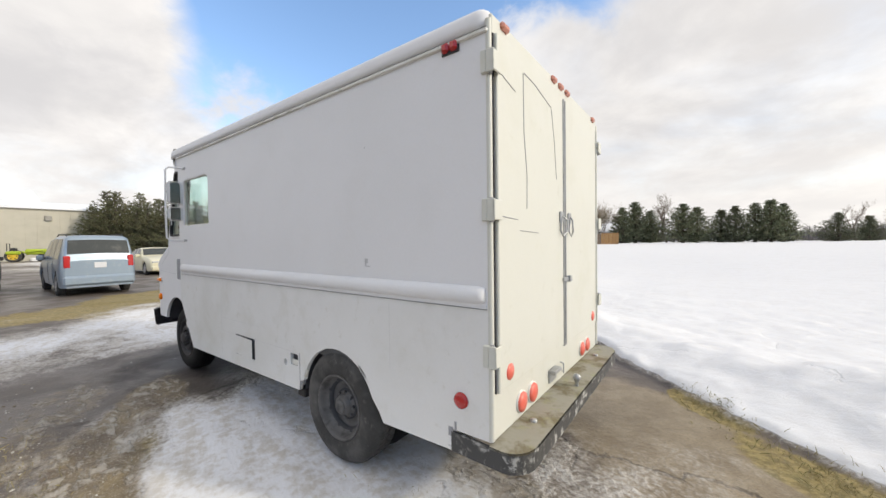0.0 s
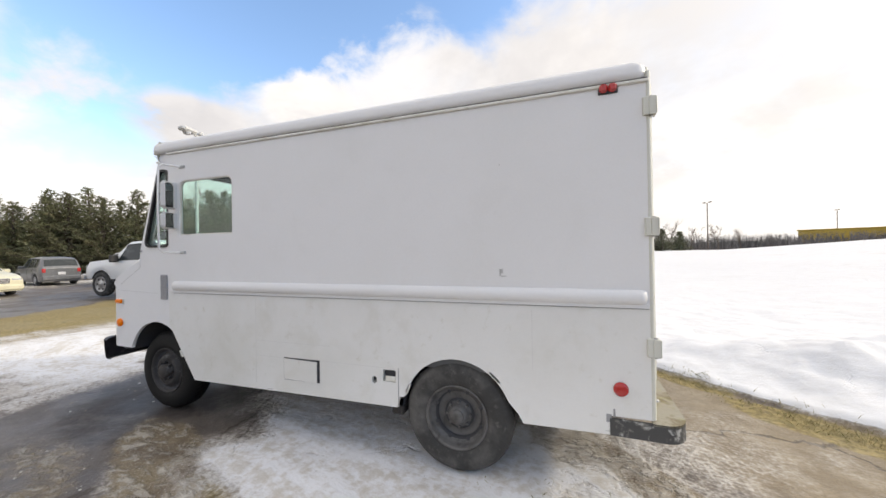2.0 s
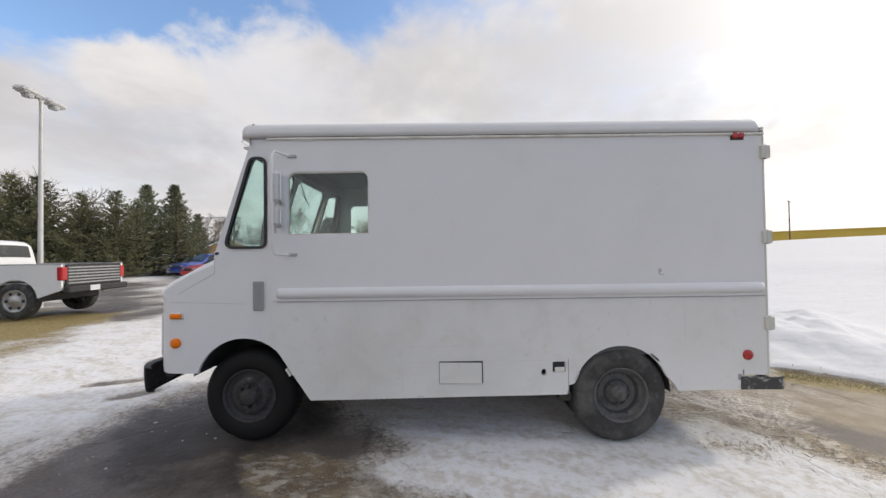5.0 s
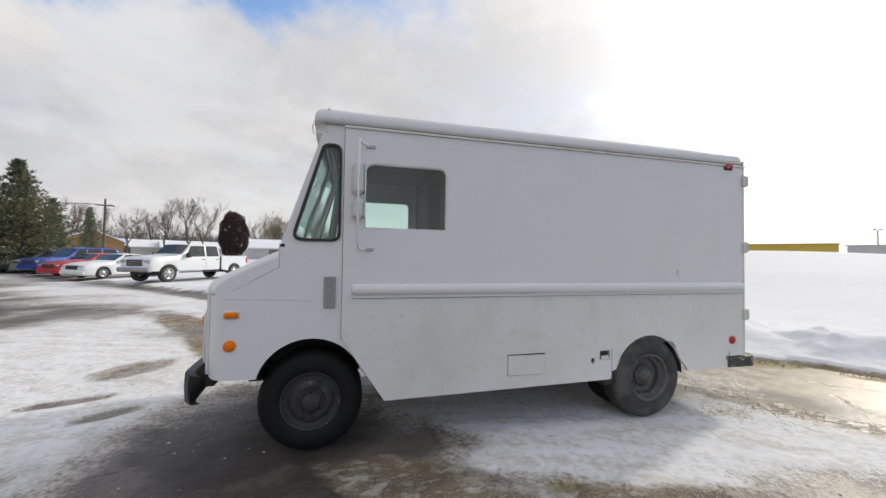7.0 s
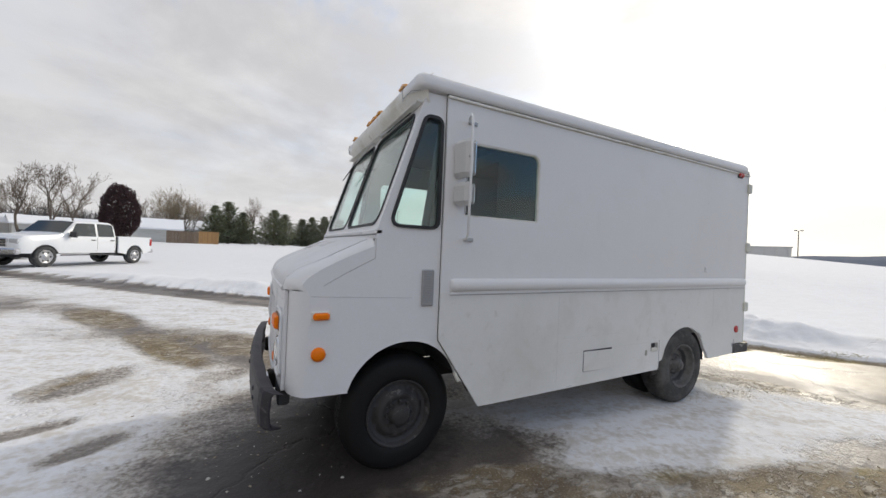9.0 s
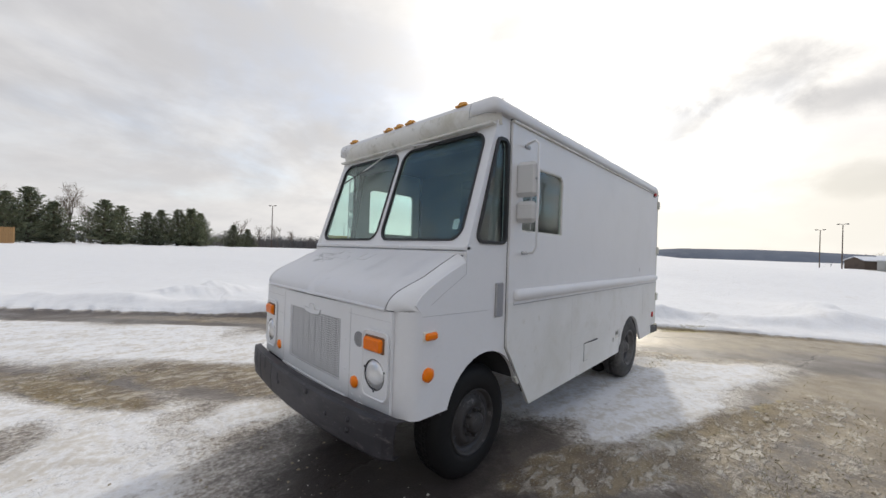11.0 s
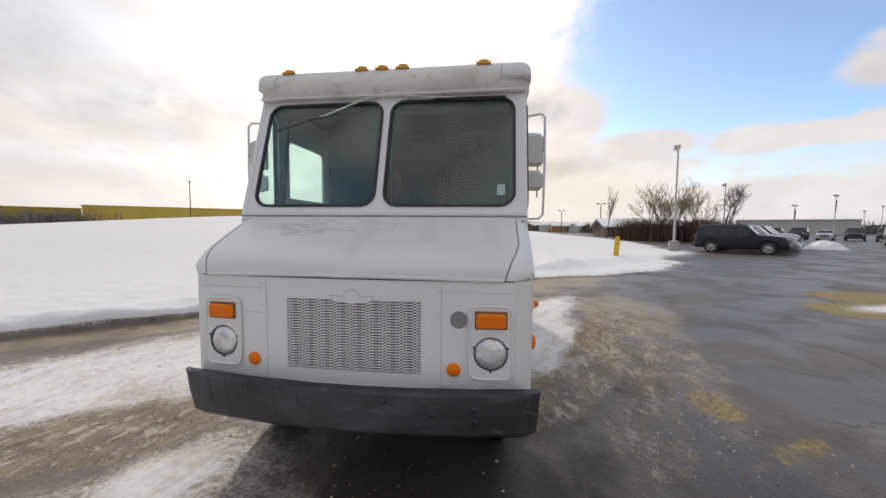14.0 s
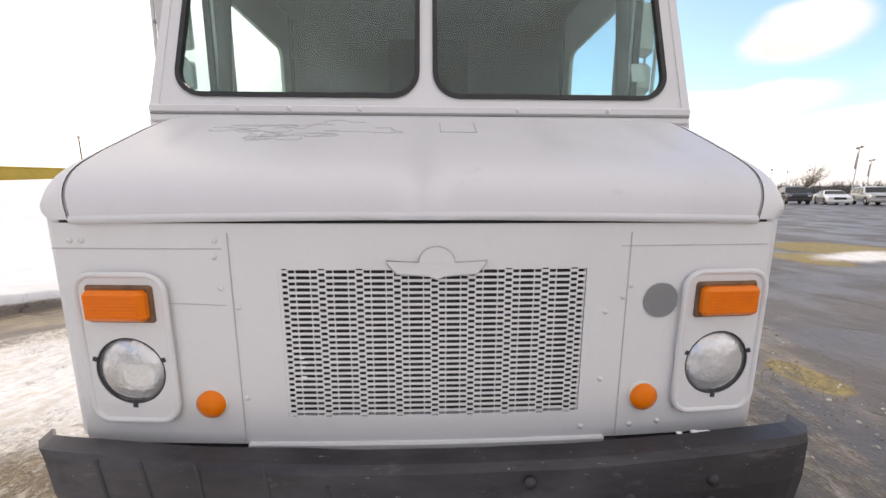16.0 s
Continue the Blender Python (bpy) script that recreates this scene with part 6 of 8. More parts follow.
part("dashboard", B().box(-4.62, -4.25, 0.06, VW - 0.06, 1.36, 1.60, 0.03).box(-4.62, -4.2, 0.10, 0.95, 1.2, 1.62, 0.04), CAB_DARK, van)
part("engine_cover", B().box(-4.6, -3.7, 0.72, 1.40, 0.74, 1.22, 0.06), CAB_DARK, van)
stw = B()
sm_ = pose(-3.97, 0.50, 1.52, 0, -35, 0)
stw.tube([sm_ @ Vector((0.215 * math.cos(a), 0.215 * math.sin(a), 0)) for a in np.linspace(0, 2 * math.pi, 33)], 0.014, 8)
for a in (90, 210, 330):
    stw.tube([sm_ @ Vector((0, 0, -0.02)), sm_ @ Vector((0.21 * math.cos(radians(a)), 0.21 * math.sin(radians(a)), 0))], 0.010, 6)
stw.tube([sm_ @ Vector((0, 0, 0)), sm_ @ Vector((0, 0, -0.45))], 0.028, 8)
part("steering_wheel", stw, RUBBER, van, "black steering wheel")
sw2 = part("driver_seat", B().box(-3.72, -3.28, 0.26, 0.72, 1.05, 1.17, 0.04).box(-3.36, -3.26, 0.27, 0.71, 1.15, 1.72, 0.04), CAB_DARK, van, "dark vinyl driver's seat")
part("seat_pedestal", B().box(-3.6, -3.4, 0.4, 0.58, 0.74, 1.06, 0.01), CAB_DARK, sw2)
pieces("windscreen_post", B().tube([(-4.30, 2.0, 1.62), (-4.17, 2.0, 2.55)], 0.03, 8).tube([(-4.30, 0.1, 1.62), (-4.17, 0.1, 2.55)], 0.03, 8), CAB_WALL, van)
part("visor_panel", B().box(-4.28, -4.14, 0.1, VW - 0.1, 2.44, 2.56, 0.02), CAB_DARK, van)
part("sticker", B().plate([round_rect(0.17, 0.225, 1.775, 1.85, 0.008, 2)], lambda u, v, d: Vector(raked(u, v, d)) + Vector((0.018, 0, 0)), 0.001), GRAB, van)


# ==== parked vehicles ====
CAR_GLASS = material("dark_car_glass", (0.035, 0.042, 0.045), 0.06, 0.0, spots=((2.5, 0.5, 0.8, (0.10, 0.11, 0.115), 0.5),), coat=0.0, spec=0.35)
TRIM = material("black_plastic_trim", (0.03, 0.03, 0.032), 0.6, grain=(20, 0.2))
ALLOY = material("alloy_rim", (0.42, 0.42, 0.43), 0.35, 0.7, spots=((10, 0.5, 0.8, (0.2, 0.2, 0.2), 0.5),))
SALT_TYRE = material("salty_tyre", (0.04, 0.04, 0.04), 0.85, spots=((8, 0.45, 0.7, (0.16, 0.16, 0.155), 0.6),))
CLEAR_LENS = material("clear_lamp_lens", (0.6, 0.61, 0.62), 0.15, 0.4, coat=0.6, bump=(30, 0.002))
CAR_RED_LENS = material("car_red_lens", (0.45, 0.02, 0.02), 0.2, coat=0.5, grain=(30, 0.2))
PLATE = material("plate_white", (0.62, 0.63, 0.66), 0.5, grain=(40, 0.15))


class Shape:
    """The skin of a car: a top line and a belt line over its length, and a section across."""

    def __init__(self, L, W, top, belt, sill, wheels, r, tumble=0.28, x0=0.0):
        self.L, self.W, self.top_p, self.belt_p, self.sill, self.wheels, self.r, self.tumble, self.x0 = L, W, top, belt, sill, wheels, r, tumble, x0

    def section(self, x):
        top = soft_curve(self.top_p, x, 0.035)
        belt = min(curve_at(self.belt_p, x), top - 0.07)
        zb = self.sill
        for wx in self.wheels:
            d = abs(x - wx)
            ra = self.r * 1.17
            if d < ra:
                zb = max(zb, self.r + math.sqrt(ra * ra - d * d) * 0.98)
        zb = min(zb, belt - 0.06)
        w = self.W / 2
        nose = min((x - self.x0) / 0.35, (self.L - x) / 0.5, 1.0)
        w *= 0.86 + 0.14 * math.sqrt(max(0.0, 1 - (1 - max(0.0, nose)) ** 2))
        pts = [(w * 0.955, zb), (w * 0.99, lerp(zb, belt, 0.3)), (w, lerp(zb, belt, 0.65)), (w * 0.972, belt)]
        h = top - belt
        for t in (0.33, 0.66, 0.90):
            pts.append((w * 0.972 - self.tumble * h * t - 0.02 * t, belt + h * t))
        yr = pts[-1][0]
        pts += [(yr - min(0.10, 0.3 * h + 0.03), top - 0.012), (yr * 0.5, top + 0.008), (0.0, top + 0.014)]
        return pts

    def point(self, x, t, side):
        pts = self.section(x)
        i = min(int(t), len(pts) - 2)
        f = t - i
        return Vector((x, side * lerp(pts[i][0], pts[i + 1][0], f), lerp(pts[i][1], pts[i + 1][1], f)))

    def skin(self, n=46):
        xs = sorted(set([round(lerp(self.x0, self.L, k / n), 4) for k in range(n + 1)] + [round(p[0], 4) for p in self.top_p if self.x0 <= p[0] <= self.L]
                        + [self.x0 + 0.05, self.x0 + 0.12, self.L - 0.05, self.L - 0.15] + [round(wx + s * self.r * 1.16, 4) for wx in self.wheels for s in (-1, 1)]))
        b = B()
        m = 19
        vs, fs = [], []
        for x in xs:
            sec = self.section(x)
            row = [(x, y, z) for y, z in sec] + [(x, -y, z) for y, z in sec[-2::-1]]
            vs += row
        for i in range(len(xs) - 1):
            for k in range(m - 1):
                fs.append((i * m + k, i * m + k + 1, (i + 1) * m + k + 1, (i + 1) * m + k))
        fs.append(tuple(range(m)))
        fs.append(tuple(range((len(xs) - 1) * m, len(xs) * m)))
        b.add(vs, fs, True)
        b.s[-1] = b.s[-2] = False
        return b

    def pane(self, xa0, xa1, xb0, xb1, t0, t1, side, out=0.006):
        """A side pane: xa0..xa1 along its lower edge, xb0..xb1 along its upper one."""
        def at(u, v):
            x = lerp(lerp(xa0, xa1, u), lerp(xb0, xb1, u), v)
            p = self.point(x, lerp(t0, t1, v), side)
            return p + Vector((0, side * out, 0.002))
        return B().grid(at, 4, 4, True)

    def screen(self, x0, x1, frac, out=0.008):
        """A windscreen or rear window lying in the top line."""
        def at(u, v):
            x = lerp(x0, x1, u)
            pts = self.section(x)
            y = lerp(-1, 1, v) * pts[6][0] * frac
            top = pts[-1][1]
            dz = (self.section(x + 0.02)[-1][1] - self.section(x - 0.02)[-1][1]) / 0.04
            nrm = Vector((-dz, 0, 1)).normalized()
            return Vector((x, y, top - 0.02 * (abs(lerp(-1, 1, v)) ** 2))) + nrm * out
        return B().grid(at, 6, 6, True)


def car_wheel(parent, x, y, r, width, side, rim_mat, tyre_mat=None):
    m = pose(x, y, r, -90 if side > 0 else 90, 0, 0)
    w = width
    b = B().lathe([(r * 0.62, -0.02), (r * 0.66, 0.0), (r * 0.85, 0.008), (r * 0.97, -0.012), (r, -0.04), (r, -w + 0.04), (r * 0.95, -w), (r * 0.6, -w)], m, 22)
    wh = part("wheel", b, tyre_mat or SALT_TYRE, parent)
    rm = part("rim", B().lathe([(r * 0.64, -0.012), (r * 0.63, 0.004), (r * 0.58, -0.02), (r * 0.40, -0.03), (r * 0.22, -0.012), (r * 0.18, 0.006), (0, 0.01)], m, 20), rim_mat, wh)
    hub = B()
    for k in range(6):
        a = math.pi * k / 3
        hub.lathe([(0.0, -0.018), (r * 0.10, -0.018)], m @ Matrix.Translation((r * 0.44 * math.cos(a), r * 0.44 * math.sin(a), 0)), 8, False)
    tagged(part("rim_openwork", hub, TRIM, wh), kind="stuff")


def finish_car(car, s, spec, paint):
    W, L, r = s.W, s.L, s.r
    for wx in s.wheels:
        for side in (-1, 1):
            car_wheel(car, wx, side * (W / 2 - 0.03), r, 0.22, side, spec.get("rim", ALLOY))
    zf, zr = spec["lamp_z"]
    x_r = spec.get("rear_x", 0.0)
    tw, th = spec.get("tail", (0.16, 0.30))
    for side in (-1, 1):
        yl = side * (W / 2 * spec.get("tail_in", 0.90))
        part("tail_light", B().box(x_r - 0.012, x_r + 0.16, min(yl - side * tw, yl), max(yl - side * tw, yl), zr - th / 2, zr + th / 2, 0.025), CAR_RED_LENS, car)
        yh = side * (W / 2 * 0.86)
        part("headlight", B().box(L - 0.24, L - 0.018, min(yh - side * 0.30, yh), max(yh - side * 0.30, yh), zf - 0.075, zf + 0.075, 0.03), CLEAR_LENS, car)
        mx, mz = spec["mirror"]
        part("mirror", B().box(mx - 0.08, mx + 0.08, min(side * (W / 2 - 0.04), side * (W / 2 + 0.17)), max(side * (W / 2 - 0.04), side * (W / 2 + 0.17)), mz - 0.02, mz + 0.14, 0.03), spec.get("mirror_mat", paint), car)
    gz = spec.get("grille", (zf - 0.09, zf + 0.06, W * 0.30))
    part("grille", B().box(L - 0.05, L + 0.012, -gz[2], gz[2], gz[0], gz[1], 0.02), spec.get("grille_mat", TRIM), car)
    part("front_bumper", B().box(L - 0.22, L + 0.06, -W * 0.46, W * 0.46, s.sill + 0.02, s.sill + 0.28, 0.06), spec.get("bumper_mat", paint), car)
    part("rear_bumper", B().box(x_r - 0.07, x_r + 0.2, -W * 0.465, W * 0.465, s.sill + 0.05, s.sill + 0.33, 0.06), spec.get("bumper_mat", paint), car)
    part("number_plate", B().box(x_r - (0.018 if spec.get("plate_z") else 0.08), x_r + 0.01, -0.155, 0.155, spec.get("plate_z", s.sill + 0.12), spec.get("plate_z", s.sill + 0.12) + 0.155, 0.006), PLATE, car)
    part("underbody", B().box(0.3, L - 0.3, -W / 2 + 0.25, W / 2 - 0.25, s.sill - 0.02, s.sill + 0.25, 0.02), TRIM, car)
    for wx in s.wheels:
        part("wheel_housing", B().box(wx - r * 1.15, wx + r * 1.15, -W / 2 + 0.09, W / 2 - 0.09, r * 0.9, r * 2.05, 0.02), TRIM, car)


def closed_car(name, label, category, m, paint, s, spec, group=""):
    car = thing(name, label, category, m, group)
    part("body", s.skin(), paint, car)
    for k, (xa0, xa1, xb0, xb1) in enumerate(spec["panes"]):
        for side in (-1, 1):
            part("side_window", s.pane(xa0, xa1, xb0, xb1, 3.12, 5.85, side), CAR_GLASS, car)
    part("windscreen", s.screen(*spec["front"], 0.93), CAR_GLASS, car)
    part("rear_window", s.screen(*spec["back"], spec.get("back_frac", 0.86)), CAR_GLASS, car)
    for xs0 in spec.get("seams", ()):
        for side in (-1, 1):
            part("door_seam", B().tube([s.point(xs0, t, side) + Vector((0, side * 0.001, 0)) for t in (0.25, 1, 2, 2.95)], 0.005, 4), TRIM, car)
            part("door_handle", B().box(xs0 + 0.10, xs0 + 0.28, *sorted((side * (s.W / 2 - 0.02), side * (s.W / 2 + 0.02))), s.belt_p[0][1] - 0.16, s.belt_p[0][1] - 0.12, 0.008), paint, car)
    if spec.get("rails"):
        for side in (-1, 1):
            part("roof_rail", B().tube([s.point(x, 6.7, side) + Vector((0, 0, h)) for x, h in ((0.55, 0.0), (0.7, 0.06), (2.2, 0.06), (2.4, 0.0))], 0.016, 6), TRIM, car)
    finish_car(car, s, spec, paint)
    return car


def minivan(m, paint, label, name="minivan", group=""):
    s = Shape(5.1, 1.98, [(0.0, 0.98), (0.02, 1.05), (0.20, 1.64), (0.34, 1.72), (2.2, 1.75), (3.2, 1.66), (4.02, 1.10), (4.7, 0.93), (5.02, 0.74), (5.1, 0.62)],
              [(0, 1.04), (2.5, 1.00), (4.0, 0.98), (5.1, 0.7)], 0.26, (1.02, 4.1), 0.335, 0.24)
    return closed_car(name, label, "minivan", m, paint, s, {
        "panes": ((0.42, 1.38, 0.52, 1.36), (1.46, 2.42, 1.44, 2.38), (2.50, 3.72, 2.46, 3.05)), "front": (3.98, 3.24), "back": (0.065, 0.19), "back_frac": 0.93,
        "lamp_z": (0.80, 0.98), "tail": (0.17, 0.34), "mirror": (3.62, 1.0), "seams": (1.42, 2.46), "plate_z": 0.80, "rails": True}, group)


def suv(m, paint, label, name="suv", L=4.9, H=1.86, W=1.98, group="", rails=True, sill=0.34, r=0.38):
    k = L / 4.9
    s = Shape(L, W, [(0.0, H * 0.56), (0.03, H * 0.62), (0.16, H * 0.93), (0.30, H * 0.985), (1.8 * k, H), (2.8 * k, H * 0.97), (3.42 * k, H * 0.645), (4.5 * k, H * 0.60), (L - 0.1, H * 0.53), (L, H * 0.42)],
              [(0, H * 0.60), (3.3 * k, H * 0.585), (L, H * 0.45)], sill, (0.98 * k, 3.95 * k), r, 0.17)
    return closed_car(name, label, "suv", m, paint, s, {
        "panes": ((0.36, 1.30 * k, 0.42, 1.28 * k), (1.38 * k, 2.25 * k, 1.36 * k, 2.2 * k), (2.33 * k, 3.22 * k, 2.28 * k, 2.72 * k)), "front": (3.38 * k, 2.86 * k), "back": (0.055, 0.15), "back_frac": 0.9,
        "lamp_z": (H * 0.47, H * 0.56), "tail": (0.14, 0.36), "mirror": (3.1 * k, H * 0.58), "seams": (1.34 * k, 2.29 * k), "plate_z": H * 0.45, "rails": rails}, group)


def sedan(m, paint, label, name="sedan", L=4.95, H=1.47, W=1.86, group="", grille_mat=None):
    s = Shape(L, W, [(0.0, H * 0.60), (0.06, H * 0.69), (0.85, H * 0.73), (1.05, H * 0.745), (1.65, H * 0.965), (2.3, H), (2.75, H * 0.975), (3.42, H * 0.70), (4.4, H * 0.63), (L - 0.12, H * 0.54), (L, H * 0.44)],
              [(0, H * 0.67), (3.3, H * 0.65), (L, H * 0.46)], 0.22, (1.05, 3.98), 0.33, 0.42)
    return closed_car(name, label, "sedan", m, paint, s, {
        "panes": ((1.22, 2.22, 1.70, 2.20), (2.30, 3.28, 2.28, 2.72)), "front": (3.38, 2.80), "back": (1.08, 1.62), "lamp_z": (H * 0.46, H * 0.58), "tail": (0.18, 0.2), "mirror": (3.12, H * 0.66),
        "seams": (2.26,), "plate_z": H * 0.46, "grille_mat": grille_mat or TRIM, "grille": (H * 0.36, H * 0.52, W * 0.24)}, group)


def wagon(m, paint, label, name="hatchback", group=""):
    s = Shape(4.45, 1.76, [(0.0, 0.95), (0.03, 1.02), (0.30, 1.50), (0.50, 1.60), (1.6, 1.65), (2.5, 1.60), (3.05, 1.10), (3.9, 1.02), (4.3, 0.86), (4.45, 0.66)],
              [(0, 1.02), (3.0, 0.98), (4.45, 0.7)], 0.24, (0.86, 3.5), 0.325, 0.30)
    return closed_car(name, label, "hatchback", m, paint, s, {
        "panes": ((0.52, 1.12, 0.68, 1.10), (1.20, 1.98, 1.18, 1.96), (2.06, 2.9, 2.04, 2.5)), "front": (3.02, 2.56), "back": (0.08, 0.29), "back_frac": 0.9, "lamp_z": (0.78, 0.86), "tail": (0.16, 0.24),
        "mirror": (2.8, 0.98), "seams": (1.16, 2.02), "plate_z": 0.62}, group)


REAR_GLASS = material("dark_rear_glass", (0.035, 0.04, 0.042), 0.35, spots=((3, 0.5, 0.7, (0.10, 0.10, 0.10), 0.6),), coat=0.1)


def pickup(m, paint, label, crew=False, name="pickup_truck", group="", lifted=0.0, bed_mat=None, gate_mat=None):
    L = 6.25 if crew else 5.75
    W, z0, r = 2.02, 0.52 + lifted, 0.41 + lifted * 0.4
    bed = 2.02 if crew else 2.40
    car = thing(name, label, "pickup truck", m, group)
    H = 1.98 + lifted
    cab = L - bed - 1.55
    xc = bed + 0.05
    s = Shape(L, W, [(xc, H * 0.66), (xc + 0.02, H * 0.72), (xc + 0.10, H * 0.965), (xc + 0.3, H), (xc + cab - 0.75, H * 0.985), (xc + cab - 0.15, H * 0.70), (xc + cab + 0.1, H * 0.675), (L - 0.2, H * 0.635), (L - 0.04, H * 0.56), (L, H * 0.45)],
              [(xc, H * 0.645), (L - 1.5, H * 0.63), (L, H * 0.5)], z0, (L - 0.95,), r, 0.20, x0=xc)
    part("cab_body", s.skin(40), paint, car)
    doors = ((xc + 0.18, xc + 1.02, xc + 0.20, xc + 1.0), (xc + 1.12, xc + cab - 0.30, xc + 1.1, xc + cab - 0.72)) if crew else ((xc + 0.30, xc + cab - 0.32, xc + 0.28, xc + cab - 0.74),)
    for p in doors:
        for side in (-1, 1):
            part("side_window", s.pane(*p, 3.12, 5.85, side), CAR_GLASS, car)
    part("windscreen", s.screen(xc + cab - 0.18, xc + cab - 0.70, 0.93), CAR_GLASS, car)
    part("rear_window", s.screen(xc + 0.035, xc + 0.098, 0.86), REAR_GLASS, car)
    for x in ([xc + 0.12, xc + 1.07] if crew else [xc + 0.14]):
        for side in (-1, 1):
            part("door_seam", B().tube([s.point(x, t, side) + Vector((0, side * 0.001, 0)) for t in (0.25, 1, 2, 2.95)], 0.006, 4), TRIM, car)
            part("door_handle", B().box(x + 0.1, x + 0.3, *sorted((side * (W / 2 - 0.02), side * (W / 2 + 0.025))), H * 0.56, H * 0.58, 0.01), TRIM, car)
    # open load bed
    rz = H * 0.665
    ax = 1.18 if not crew else 1.05
    loop = [(0.03, z0 + 0.06)] + [(ax - r * 1.2 * math.cos(a), r + r * 1.2 * math.sin(a)) for a in np.linspace(0.12, math.pi - 0.12, 15)] + [(bed, z0), (bed, rz), (0.03, rz)]
    for side in (-1, 1):
        y0 = side * W / 2 * 0.985
        part("bed_side", B().plate([loop], lambda u, v, d: (u, y0 - side * (d + 0.02 * (1 - abs(v - H * 0.45) / 0.5)), v), 0.06), paint, car)
        part("bed_rail", B().box(0.03, bed, *sorted((y0 - side * 0.10, y0 + side * 0.006)), rz, rz + 0.03, 0.01), bed_mat or paint, car)
    part("tailgate", B().box(-0.005, 0.05, -W / 2 + 0.13, W / 2 - 0.13, z0 + 0.16, rz + 0.01, 0.015), gate_mat or paint, car, "lowered mesh tailgate" if gate_mat else "")
    if gate_mat:
        lg = B()
        for k in range(6):
            lg.box(-0.018, -0.004, -W / 2 + 0.18, W / 2 - 0.18, z0 + 0.22 + k * 0.085, z0 + 0.26 + k * 0.085, 0.004)
        part("tailgate_slats", lg, STEEL, car)
    part("bed_floor", B().box(0.05, bed, -W / 2 + 0.08, W / 2 - 0.08, z0 + 0.22, z0 + 0.27).box(bed - 0.05, bed, -W / 2 + 0.08, W / 2 - 0.08, z0 + 0.2, rz), bed_mat or TRIM, car)
    part("frame", B().box(0.1, L - 0.4, -0.45, 0.45, z0 - 0.05, z0 + 0.12, 0.02), TRIM, car)
    part("rear_bumper", B().box(-0.16, 0.02, -W / 2 + 0.04, W / 2 - 0.04, z0 - 0.02, z0 + 0.16, 0.03), CHROME if not gate_mat else TRIM, car)
    part("number_plate", B().box(-0.172, -0.15, 0.0 + 0.05, 0.36, z0 + 0.0, z0 + 0.15, 0.005), PLATE, car)
    for side in (-1, 1):
        part("tail_light", B().box(-0.012, 0.13, *sorted((side * (W / 2 - 0.17), side * (W / 2 + 0.0))), rz - 0.42, rz - 0.06, 0.02), CAR_RED_LENS, car)
        part("headlight", B().box(L - 0.16, L - 0.005, *sorted((side * W * 0.28, side * W * 0.45)), H * 0.46, H * 0.56, 0.02), CLEAR_LENS, car)
        mx = xc + cab - 0.4
        part("mirror", B().box(mx - 0.07, mx + 0.07, *sorted((side * (W / 2 - 0.02), side * (W / 2 + 0.25))), H * 0.62, H * 0.75, 0.03), TRIM, car)
        part("side_step", B().tube([(bed + 0.1, side * (W / 2 - 0.05), z0 - 0.08), (L - 1.55, side * (W / 2 - 0.05), z0 - 0.08)], 0.035, 6), TRIM, car)
        for wx in (ax, L - 0.95):
            car_wheel(car, wx, side * (W / 2 - 0.02), r, 0.26, side, ALLOY)
    part("grille", B().box(L - 0.06, L + 0.02, -W * 0.26, W * 0.26, H * 0.40, H * 0.57, 0.03), CHROME, car)
    part("grille_bars", B().box(L + 0.0, L + 0.026, -W * 0.24, W * 0.24, H * 0.415, H * 0.45, 0.004).box(L + 0.0, L + 0.026, -W * 0.24, W * 0.24, H * 0.465, H * 0.50, 0.004).box(L + 0.0, L + 0.026, -W * 0.24, W * 0.24, H * 0.515, H * 0.55, 0.004), TRIM, car)
    part("front_bumper", B().box(L - 0.10, L + 0.13, -W / 2 + 0.02, W / 2 - 0.02, z0 - 0.04, z0 + 0.2, 0.05), CHROME, car)
    for wx in (ax, L - 0.95):
        part("wheel_housing", B().box(wx - r * 1.12, wx + r * 1.12, -W / 2 + 0.11, W / 2 - 0.11, r * 0.9, r * 2.1, 0.02), TRIM, car)
    return car


def on_ground(x, y, heading):
    """The pose of a car on the ground; heading 0 faces +x."""
    return pose(x, y, ground_z(x, y) - 0.01, 0, 0, heading)


P_ICE = snowy_paint("ice_blue_paint", (0.27, 0.34, 0.42), 0.3, 0.35, -0.4)
P_CREAM = snowy_paint("cream_paint", (0.66, 0.62, 0.45), 0.3, 0.0, 0.25)
P_GREY = snowy_paint("grey_paint", (0.16, 0.165, 0.175), 0.3, 0.4, 0.45)
P_WHITE = snowy_paint("white_car_paint", (0.76, 0.77, 0.78), 0.3, 0.0, 0.5)
P_BLUE = snowy_paint("blue_paint", (0.02, 0.055, 0.28), 0.3, 0.2, 0.45)
P_RED = snowy_paint("red_paint", (0.48, 0.02, 0.025), 0.3, 0.1, 0.35)
P_SILVER = snowy_paint("silver_paint", (0.42, 0.43, 0.44), 0.3, 0.5, 0.6)
P_NAVY = snowy_paint("dark_navy_paint", (0.006, 0.008, 0.016), 0.40, 0.0, -0.6, 0.0)
P_DARK = snowy_paint("charcoal_paint", (0.04, 0.04, 0.045), 0.3, 0.3, 0.3, 0.1)
P_MAROON = snowy_paint("maroon_paint", (0.23, 0.018, 0.022), 0.25, 0.3, 0.1)

